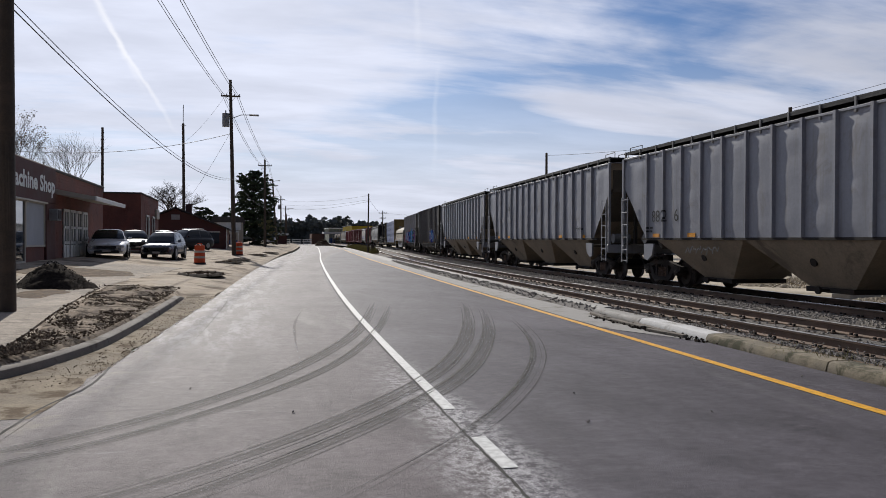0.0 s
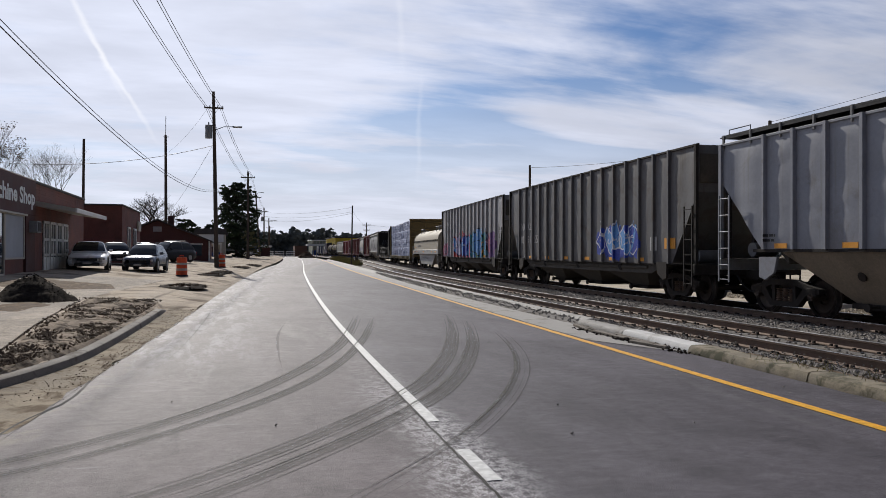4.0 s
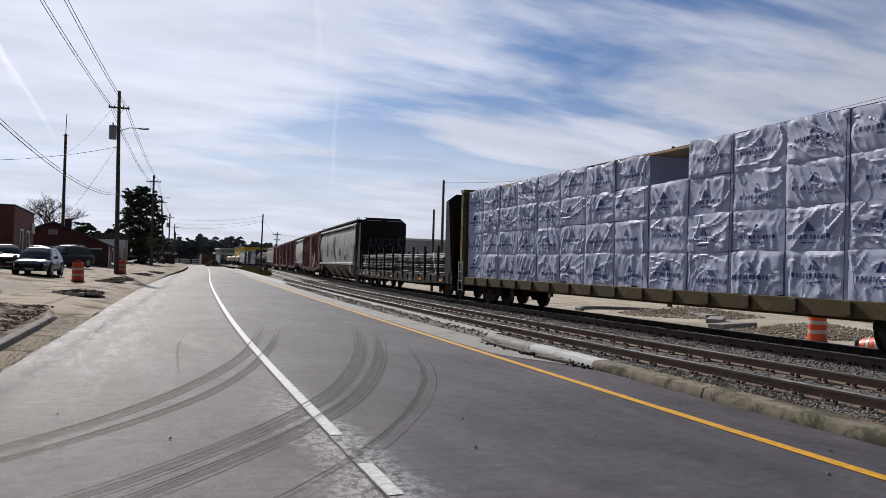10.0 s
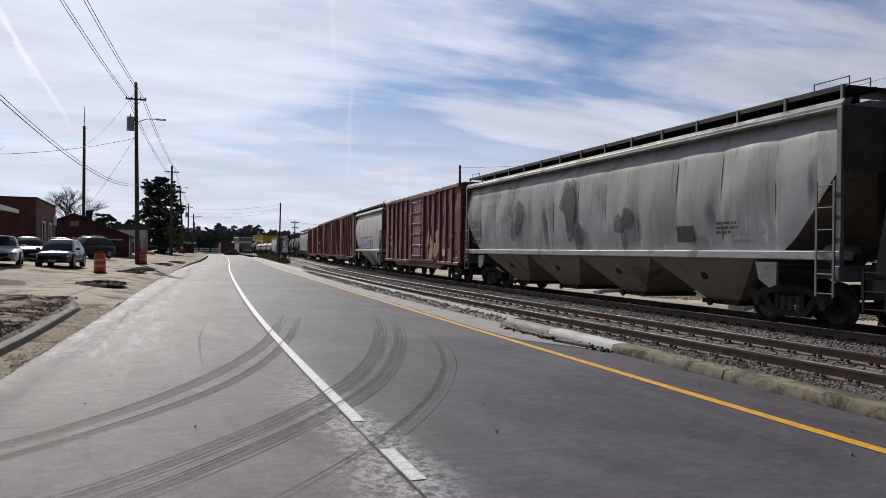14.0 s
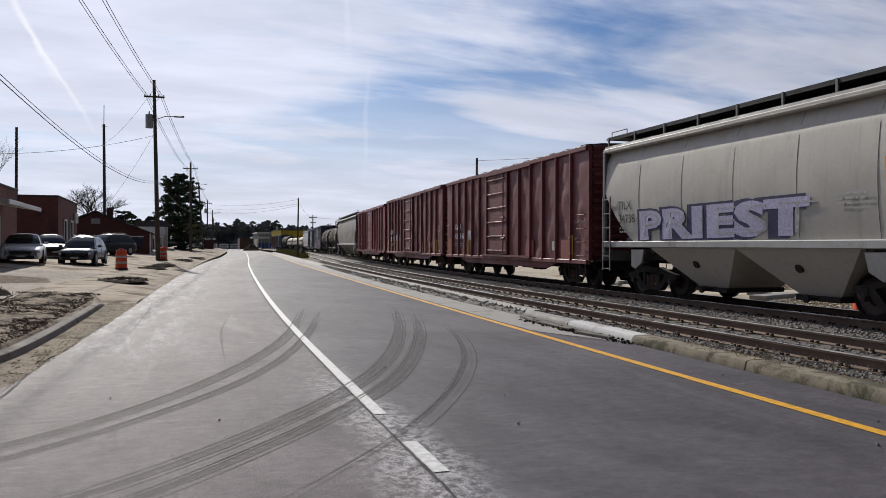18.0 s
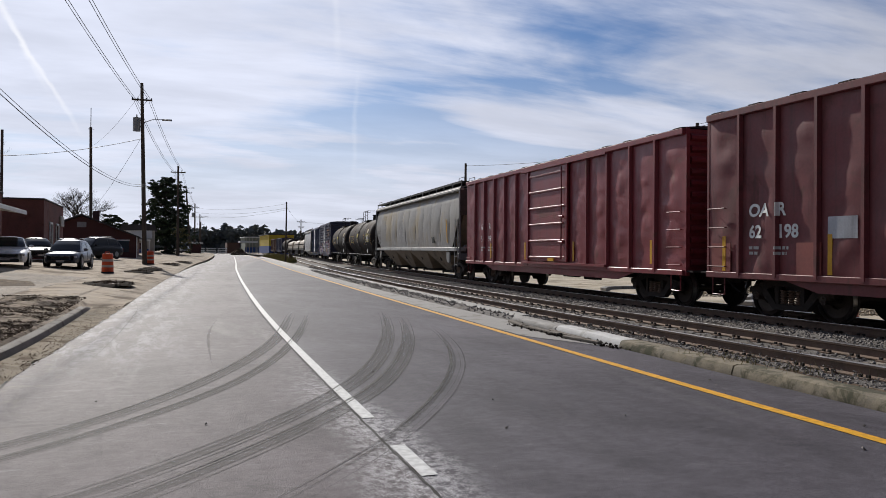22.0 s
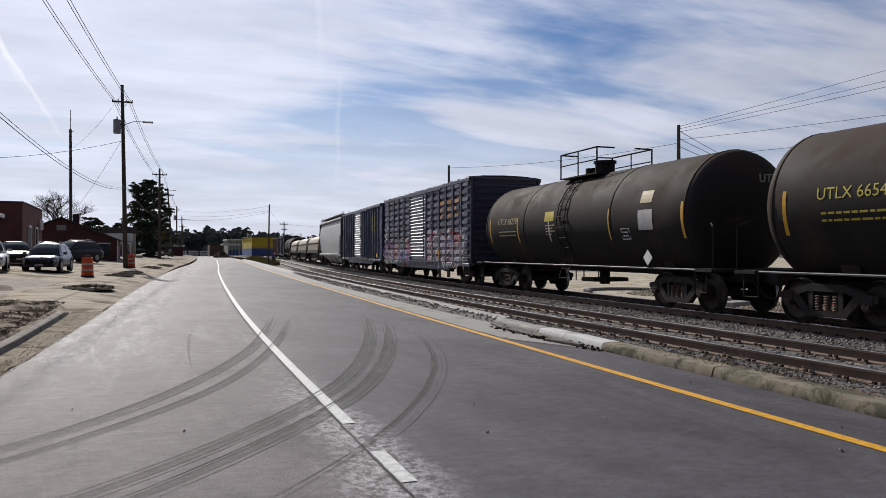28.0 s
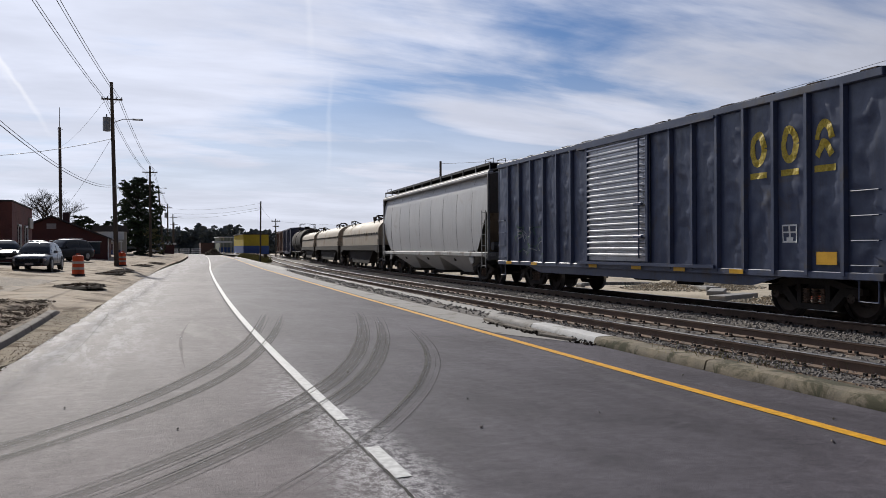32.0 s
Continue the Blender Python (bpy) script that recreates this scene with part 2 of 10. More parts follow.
    col = w.mix(w.math("MULTIPLY", w.math("MULTIPLY", pale, side), 0.5), col, (0.21, 0.20, 0.19, 1))
    if lanes:
        near = w.ramp(w.math("ABSOLUTE", w.math("ADD", d, w.ramp(b, 0.3, 0.7, -0.12, 0.12))), 0.04, 0.55, 1.0, 0.0)
        chalk = w.math("MULTIPLY", w.math("MULTIPLY", near, w.ramp(w.noise(w.scale(co, (1.0, 0.7, 1.0)), 11.0, 9.0, 0.85, 0.12), 0.44, 0.56)), w.ramp(y, 6.8, 11.0, 1.0, 0.15))
        # cement dust tracked along the outer edge of the older lane
        dusty = w.math("MULTIPLY", w.ramp(w.noise(w.scale(co, (1.6, 0.30, 1.0)), 1.6, 9.0, 0.82, 0.25), 0.46, 0.60), w.math("MULTIPLY", w.ramp(d, -1.0, -2.6), w.ramp(y, 9.0, 14.0)))
        col = w.mix(w.math("MULTIPLY", dusty, 0.6), col, (0.34, 0.335, 0.36, 1))
        smear = w.ramp(w.noise(w.scale(co, (0.9, 0.7, 1.0)), 1.9, 9.0, 0.8, 1.4), 0.54, 0.60)
        col = w.mix(w.math("MULTIPLY", w.math("MULTIPLY", smear, side), 0.42), col, (0.05, 0.046, 0.048, 1))
        col = w.mix(w.math("MULTIPLY", chalk, w.ramp(w.noise(co, 90.0, 2.0, 0.6), 0.42, 0.56, 0.35, 1.0)), col, (0.50, 0.49, 0.50, 1))
        gutter = w.ramp(w.noise(w.scale(co, (1.0, 0.6, 1.0)), 3.0, 6.0, 0.7, 0.5), 0.5, 0.66)
        col = w.mix(w.math("MULTIPLY", w.math("MULTIPLY", gutter, w.ramp(d, -2.6, -3.6)), 0.5), col, (0.19, 0.165, 0.135, 1))
    rough = w.ramp(grain, 0.3, 0.7, gloss, gloss + 0.12)
    bsdf = w.n("ShaderNodeBsdfPrincipled", None, Base_Color=col, Roughness=rough)
    bsdf.inputs["Specular IOR Level"].default_value = shine
    bn = w.n("ShaderNodeBump", None, Strength=0.55, Distance=0.012, Height=w.math("ADD", w.math("MULTIPLY", w.noise(co, 55.0, 4.0, 0.75), 1.2), b))
    w.t.links.new(bn.outputs[0], bsdf.inputs["Normal"])
    w.t.links.new(bsdf.outputs[0], w.n("ShaderNodeOutputMaterial").inputs[0])
    return m


def worn_film(name, base, rough, keep, scale, stretch=(1, 1, 1), top=1.1, tread=0.0):
    """A thin worn film on a surface (tyre rubber, road paint, sprayed colour) with gaps where it has gone."""
    m = bpy.data.materials.new(name)
    m.use_nodes = True
    w = Nodes(m.node_tree)
    co = w.n("ShaderNodeTexCoord").outputs["Object"]
    g = w.noise(w.scale(co, stretch), scale, 6.0, 0.7, 0.3)
    k = w.ramp(w.noise(co, scale * 4.0, 3.0), 0.3, 0.7, 0.8, 1.2)
    col = w.mix(1.0, (*base, 1), w.n("ShaderNodeCombineXYZ", None, X=k, Y=k, Z=k).outputs[0], "MULTIPLY")
    alpha = w.ramp(g, 0.25 + 0.5 * keep, 0.42 + 0.5 * keep, min(1.0, keep * top), max(0.0, keep - 0.6))
    if tread:
        # the blocks of the tyre's tread, printed across its run
        block = w.ramp(w.math("SINE", w.math("MULTIPLY", w.math("ADD", w.vmath("DOT_PRODUCT", co, (0.6, 0.8, 0.0)), w.math("MULTIPLY", g, 0.04)), tread * 3.0)), -0.6, 0.6, 0.72, 1.0)
        alpha = w.math("MULTIPLY", w.math("MULTIPLY", alpha, block), w.ramp(w.noise(co, 0.8, 3.0), 0.3, 0.62, 0.6, 1.0))
    bsdf = w.n("ShaderNodeBsdfPrincipled", None, Base_Color=col, Roughness=rough, Alpha=alpha)
    w.t.links.new(bsdf.outputs[0], w.n("ShaderNodeOutputMaterial").inputs[0])
    return m


def glass_material(name, tint, rough=0.05, spec=0.9, coat=0.6):
    m = bpy.data.materials.new(name)
    m.use_nodes = True
    w = Nodes(m.node_tree)
    bsdf = w.n("ShaderNodeBsdfPrincipled", None, Base_Color=(*tint, 1), Roughness=rough)
    bsdf.inputs["Specular IOR Level"].default_value = spec
    bsdf.inputs["Coat Weight"].default_value = coat
    w.t.links.new(bsdf.outputs[0], w.n("ShaderNodeOutputMaterial").inputs[0])
    return m


M = {}
M["road"] = road_material("worn_concrete", (0.098, 0.0885, 0.0975), (0.043, 0.038, 0.042), 0.75, 0.58, 0.12, True)
M["walk"] = road_material("pale_concrete", (0.235, 0.20, 0.165), (0.13, 0.105, 0.08), 0.55, 0.8, 0.15)
M["lot"] = mat("sandy_concrete", (0.345, 0.290, 0.228), 0.9, var=0.3, scale=0.9, fine=24, bump=0.7, tint=(0.15, 0.118, 0.088), amount=0.58, tscale=0.6, spec=0.12)
M["sand"] = mat("pale_sand", (0.255, 0.215, 0.162), 0.95, var=0.3, scale=1.2, fine=40, bump=0.8, tint=(0.115, 0.085, 0.058), amount=0.6, tscale=2.0, spec=0.12)
M["earth"] = mat("turned_earth", (0.095, 0.066, 0.045), 0.95, var=0.45, scale=4, fine=50, bump=1.0, tint=(0.22, 0.17, 0.12), amount=0.48, tscale=3.0, spec=0.12)
M["mulch"] = mat("dark_soil", (0.030, 0.024, 0.020), 1.0, var=0.6, scale=9, fine=70, bump=1.0, spec=0.03)
M["ballast_bed"] = mat("ballast_bed", (0.10, 0.09, 0.082), 0.9, var=0.5, scale=8, fine=60, bump=1.0, tint=(0.09, 0.075, 0.06), amount=0.5, tscale=1.0)
# strong sun put into the colour: paler than the other sand
M["sand_lot"] = mat("sunlit_sand", (0.40, 0.35, 0.275), 0.95, var=0.3, scale=0.5, fine=22, bump=0.9, tint=(0.20, 0.165, 0.12), amount=0.5, tscale=0.6, spec=0.1)
M["strip_soil"] = mat("dry_strip_soil", (0.235, 0.188, 0.142), 0.95, var=0.45, scale=3, fine=40, bump=1.0, tint=(0.06, 0.045, 0.034), amount=0.68, tscale=2.0, spec=0.1)
M["clod"] = mat("brown_clod", (0.095, 0.070, 0.050), 1.0, var=0.5, scale=6, fine=50, bump=0.8, spec=0.05)
# darker, browner than kerb_new: shade and road bounce are put into the colour
M["kerb_left"] = mat("cast_kerb", (0.20, 0.178, 0.155), 0.9, var=0.2, scale=2.5, fine=40, bump=0.4, tint=(0.11, 0.09, 0.07), amount=0.5, tscale=1.2)
M["stone"] = mat("crushed_stone", (0.165, 0.147, 0.132), 0.85, var=0.4, scale=20, fine=90, bump=0.4, rnd=0.4)
M["rail"] = mat("rusted_rail", (0.125, 0.082, 0.058), 0.8, 0.0, var=0.35, scale=3, fine=60, bump=0.3)
M["rail_head"] = mat("polished_rail_head", (0.42, 0.40, 0.38), 0.32, 0.9, var=0.2, scale=2, fine=40, bump=0.05)
M["tie"] = mat("weathered_tie", (0.17, 0.145, 0.12), 0.9, var=0.4, scale=5, fine=50, bump=0.8, rnd=0.3)
M["kerb"] = mat("weathered_kerb", (0.175, 0.148, 0.105), 0.9, var=0.35, scale=2.5, fine=45, bump=0.7, tint=(0.055, 0.052, 0.03), amount=0.65, tscale=2.0)
M["kerb_new"] = mat("new_kerb_concrete", (0.235, 0.225, 0.212), 0.8, var=0.15, scale=2.5, fine=45, bump=0.3, tint=(0.14, 0.12, 0.10), amount=0.45, tscale=1.5)
M["kerb_pale"] = mat("pale_kerb_paint", (0.46, 0.455, 0.45), 0.8, var=0.15, scale=2.5, fine=45, bump=0.4, tint=(0.2, 0.18, 0.15), amount=0.45, tscale=2.0)
M["white_paint"] = worn_film("white_road_paint", (0.50, 0.50, 0.49), 0.6, 0.88, 4.0)
M["yellow_paint"] = worn_film("yellow_road_paint", (0.60, 0.30, 0.006), 0.55, 0.93, 3.0)
M["rubber_thin"] = worn_film("thin_tyre_rubber", (0.030, 0.029, 0.029), 0.8, 0.60, 5.0, (1, 1, 1), 0.48)
M["rubber"] = worn_film("tyre_rubber", (0.026, 0.025, 0.024), 0.8, 0.70, 6.0, (1, 1, 1), 1.2, 26.0)
M["crack"] = mat("joint_filler", (0.028, 0.026, 0.024), 0.9, bump=0.2)
M["brick"] = mat("red_brick", (0.155, 0.062, 0.050), 0.9, var=0.3, scale=1.0, fine=14, bump=0.5, tint=(0.09, 0.03, 0.022), amount=0.4)
M["brick_far"] = mat("dark_red_siding", (0.085, 0.033, 0.030), 0.85, var=0.2, scale=1.0, fine=10, bump=0.3)
M["sign_band"] = mat("dark_fascia", (0.085, 0.032, 0.028), 0.8, var=0.2, scale=1.0, fine=20, bump=0.2)
M["cream"] = mat("cream_paint", (0.464, 0.432, 0.368), 0.7, var=0.12, scale=1.5, bump=0.1, tint=(0.35, 0.30, 0.22), amount=0.3)
M["white"] = mat("white_paint", (0.70, 0.70, 0.68), 0.6, var=0.1, scale=1.5, bump=0.1, tint=(0.5, 0.47, 0.42), amount=0.25)
M["pane"] = glass_material("window_glass", (0.035, 0.045, 0.055))
M["blind"] = mat("window_blind", (0.34, 0.36, 0.39), 0.7, var=0.15, scale=1.0, bump=0.05)
M["wood_pole"] = mat("creosoted_pole", (0.075, 0.058, 0.045), 0.9, var=0.35, scale=3, fine=40, bump=0.6, streak=((0.16, 0.13, 0.105), 0.5))
M["wire"] = mat("wire", (0.09, 0.09, 0.095), 0.6, bump=0)
M["grey_metal"] = mat("galvanised_steel", (0.30, 0.31, 0.32), 0.55, 0.5, var=0.2, scale=4, bump=0.1)
M["roof"] = mat("dark_shingle", (0.055, 0.05, 0.05), 0.9, var=0.3, scale=2, fine=20, bump=0.5)
M["orange"] = mat("orange_plastic", (0.60, 0.075, 0.018), 0.5, var=0.12, scale=4, bump=0.05, tint=(0.35, 0.09, 0.03), amount=0.25)
M["reflect"] = mat("white_reflective_band", (0.42, 0.40, 0.38), 0.4, var=0.1, scale=4, bump=0.05)
M["black_rubber"] = mat("black_rubber", (0.02, 0.02, 0.02), 0.85, var=0.3, bump=0.2)
M["leaf"] = mat("pine_needles", (0.030, 0.046, 0.020), 0.8, var=0.4, scale=1.0, fine=6, bump=0, rnd=0.2)
# haze put into the colour: paler and greyer than the near leaves
M["leaf_far"] = mat("hazed_far_foliage", (0.115, 0.125, 0.118), 0.9, var=0.4, scale=0.3, fine=4, bump=0)
M["leaf_autumn"] = mat("autumn_foliage", (0.11, 0.065, 0.03), 0.9, var=0.4, scale=0.5, fine=6, bump=0)
M["bark"] = mat("bark", (0.045, 0.036, 0.031), 0.95, var=0.4, scale=4, fine=30, bump=0.8)
M["weed"] = mat("dry_weeds", (0.16, 0.145, 0.055), 0.9, var=0.5, scale=3, fine=20, bump=0, rnd=0.3)
# rolling stock
M["mesh_deck"] = mat("dark_running_board", (0.024, 0.024, 0.026), 0.8, var=0.3, scale=3, bump=0.3)
M["grimy_steel"] = mat("grimy_steel", (0.15, 0.15, 0.155), 0.7, var=0.25, scale=3, bump=0.15, tint=(0.09, 0.075, 0.06), amount=0.4)
M["sill_paint"] = mat("scuffed_sill_paint", (0.33, 0.33, 0.325), 0.65, var=0.2, scale=1.5, bump=0.1, tint=(0.16, 0.135, 0.11), amount=0.45)
# backlit silhouette put into the colour: near-black, dull roofs on every box car
M["car_roof"] = mat("silhouette_car_roof", (0.055, 0.045, 0.043), 1.0, var=0.3, scale=1.5, bump=0.2, spec=0.02)
M["slope"] = mat("dark_slope_sheet", (0.075, 0.066, 0.055), 0.9, var=0.3, scale=1.2, fine=20, bump=0.2, tint=(0.14, 0.115, 0.085), amount=0.35)
M["seam"] = mat("welded_seam", (0.14, 0.13, 0.12), 0.8, var=0.4, scale=2, bump=0.1)
M["lumber"] = mat("bare_lumber", (0.36, 0.26, 0.14), 0.8, var=0.25, scale=3, fine=40, bump=0.2)
M["grey_hopper"] = mat("grey_hopper_paint", (0.235, 0.243, 0.275), 0.55, var=0.12, scale=0.8, fine=12, bump=0.08, tint=(0.20, 0.19, 0.19), amount=0.4, streak=((0.17, 0.16, 0.155), 0.55))
M["dark_hopper"] = mat("dark_hopper_paint", (0.117, 0.113, 0.113), 0.6, var=0.15, scale=0.8, fine=12, bump=0.08, tint=(0.10, 0.085, 0.075), amount=0.5, streak=((0.075, 0.06, 0.05), 0.6))
M["silver_hopper"] = mat("silver_hopper_paint", (0.312, 0.304, 0.308), 0.5, var=0.12, scale=0.8, fine=12, bump=0.08, tint=(0.24, 0.22, 0.21), amount=0.4, streak=((0.17, 0.14, 0.125), 0.55))
M["pale_hopper"] = mat("pale_grey_hopper_paint", (0.275, 0.268, 0.255), 0.5, var=0.10, scale=0.7, fine=12, bump=0.06, tint=(0.12, 0.105, 0.092), amount=0.62, tscale=0.3, streak=((0.10, 0.088, 0.078), 0.7), low_pale=((0.40, 0.41, 0.45), 2.2))
M["stained_hopper"] = mat("stained_hopper_paint", (0.262, 0.25, 0.225), 0.55, var=0.14, scale=0.7, fine=12, bump=0.06, tint=(0.31, 0.25, 0.15), amount=0.5, tscale=0.4, streak=((0.13, 0.11, 0.09), 0.5), low_pale=((0.34, 0.335, 0.34), 2.15))
M["beige_hopper"] = mat("beige_hopper_paint", (0.452, 0.429, 0.382), 0.5, var=0.08, scale=0.7, fine=12, bump=0.06, tint=(0.38, 0.33, 0.27), amount=0.3, streak=((0.28, 0.24, 0.19), 0.4))
M["white_hopper"] = mat("light_grey_hopper_paint", (0.468, 0.468, 0.468), 0.5, var=0.08, scale=0.7, fine=12, bump=0.06, tint=(0.40, 0.38, 0.36), amount=0.3, streak=((0.30, 0.28, 0.26), 0.4))
M["underside"] = mat("grimy_slope_sheet", (0.24, 0.195, 0.145), 0.85, var=0.25, scale=1.2, fine=20, bump=0.15, tint=(0.09, 0.073, 0.055), amount=0.4, tscale=0.6)
M["red_box"] = mat("oxide_red_paint", (0.150, 0.030, 0.033), 0.55, var=0.22, scale=0.8, fine=14, bump=0.1, tint=(0.095, 0.034, 0.031), amount=0.5, streak=((0.060, 0.024, 0.022), 0.65))
M["red_box_new"] = mat("deep_red_paint", (0.20, 0.030, 0.036), 0.42, var=0.14, scale=0.8, fine=14, bump=0.08, tint=(0.13, 0.05, 0.04), amount=0.35, streak=((0.09, 0.028, 0.026), 0.45))
M["blue_box"] = mat("dark_blue_paint", (0.045, 0.060, 0.112), 0.42, var=0.2, scale=0.8, fine=14, bump=0.1, tint=(0.075, 0.065, 0.06), amount=0.4, streak=((0.035, 0.033, 0.035), 0.5))
M["black_box"] = mat("black_boxcar_paint", (0.0626, 0.0630, 0.1025), 0.5, var=0.2, scale=0.8, fine=14, bump=0.1, tint=(0.09, 0.075, 0.07), amount=0.4, streak=((0.03, 0.03, 0.032), 0.5))
M["silver_door"] = mat("bare_metal_door", (0.40, 0.41, 0.44), 0.38, 0.6, var=0.15, scale=1.5, bump=0.05, streak=((0.16, 0.15, 0.15), 0.5))
M["tank"] = mat("black_tank_paint", (0.025, 0.022, 0.021), 0.78, var=0.2, scale=0.7, fine=10, bump=0.05, tint=(0.058, 0.040, 0.032), amount=0.5, tscale=0.5, spec=0.12, dust=((0.090, 0.066, 0.055), 0.6))
M["coil"] = mat("cream_coil_paint", (0.315, 0.28, 0.222), 0.75, var=0.08, scale=0.8, fine=12, bump=0.05, tint=(0.36, 0.28, 0.19), amount=0.35, streak=((0.30, 0.24, 0.17), 0.45))
M["coil_low"] = mat("grey_white_coil_paint", (0.30, 0.295, 0.29), 0.55, var=0.1, scale=0.8, bump=0.05, tint=(0.3, 0.26, 0.22), amount=0.35, streak=((0.24, 0.2, 0.17), 0.5))
M["coil_dull"] = mat("dull_tan_coil_paint", (0.32, 0.27, 0.21), 0.65, var=0.15, scale=0.8, bump=0.05, tint=(0.18, 0.13, 0.09), amount=0.4, streak=((0.15, 0.11, 0.08), 0.5))
M["mustard"] = mat("mustard_paint", (0.185, 0.130, 0.050), 0.75, var=0.2, scale=1.0, bump=0.1, tint=(0.12, 0.085, 0.045), amount=0.5, streak=((0.09, 0.065, 0.04), 0.6))
M["wrap"] = mat("white_lumber_wrap", (0.36, 0.395, 0.54), 0.6, var=0.08, scale=2, fine=10, bump=0.15)
M["mustard_grimy"] = mat("grimy_mustard_paint", (0.075, 0.056, 0.028), 0.85, var=0.35, scale=1.0, bump=0.15, tint=(0.16, 0.115, 0.05), amount=0.4, tscale=1.5, spec=0.2)
M["wrap_blue"] = mat("blue_print_on_wrap", (0.03, 0.05, 0.17), 0.5, var=0.15, scale=4, bump=0)
M["flat_black"] = mat("black_flatcar_paint", (0.018, 0.017, 0.018), 0.8, var=0.3, scale=1.0, bump=0.15, tint=(0.035, 0.03, 0.026), amount=0.45, spec=0.15)
M["steel_bar"] = mat("bare_steel_bar", (0.135, 0.13, 0.14), 0.75, 0.1, var=0.3, scale=2, bump=0.05, rnd=0.3)
M["strap"] = mat("pale_strap", (0.66, 0.66, 0.66), 0.45, var=0.1, bump=0)
M["frame_dark"] = mat("grimy_underframe", (0.030, 0.026, 0.024), 0.9, var=0.4, scale=3, bump=0.3, tint=(0.045, 0.034, 0.026), amount=0.5, spec=0.25)
M["wheel"] = mat("rusty_wheel", (0.055, 0.042, 0.034), 0.7, 0.4, var=0.3, scale=4, bump=0.2)
M["tread"] = mat("polished_wheel_tread", (0.36, 0.34, 0.33), 0.35, 0.9, bump=0)
M["yellow_mark"] = mat("yellow_reflector", (0.60, 0.32, 0.012), 0.45, var=0.12, scale=4, bump=0, tint=(0.3, 0.18, 0.03), amount=0.3)
M["orange_mark"] = mat("orange_placard", (0.72, 0.30, 0.02), 0.5, var=0.12, scale=4, bump=0)
M["white_mark"] = mat("white_stencil", (0.72, 0.72, 0.70), 0.6, var=0.15, scale=4, bump=0)
M["grey_mark"] = mat("faded_white_stencil", (0.44, 0.43, 0.42), 0.7, var=0.2, scale=4, bump=0)
M["black_mark"] = mat("black_stencil", (0.03, 0.03, 0.03), 0.6, bump=0)
M["chalk_mark"] = worn_film("thin_chalk_spray", (0.22, 0.21, 0.24), 0.8, 0.55, 9.0)
M["dull_yellow_mark"] = mat("yellow_stencil", (0.50, 0.40, 0.03), 0.6, var=0.15, scale=4, bump=0)
SPRAY = {}
for key, c in dict(blue=(0.03, 0.06, 0.36), sky=(0.12, 0.30, 0.62), violet=(0.20, 0.07, 0.33), pink=(0.55, 0.12, 0.22), red=(0.42, 0.04, 0.035), white=(0.62, 0.62, 0.64),
                   green=(0.10, 0.24, 0.10), orange=(0.62, 0.22, 0.03), black=(0.02, 0.02, 0.025), lilac=(0.46, 0.44, 0.60), teal=(0.05, 0.22, 0.30), tan=(0.50, 0.42, 0.28), navy=(0.03, 0.03, 0.09)).items():
    SPRAY[key] = worn_film("sprayed_" + key, c, 0.6, 0.9, 5.0)
    SPRAY["faded_" + key] = worn_film("faded_sprayed_" + key, tuple(0.8 * v + 0.06 for v in c), 0.7, 0.60, 3.5, (1, 1, 1), 1.1)

# ---- mesh helpers ----


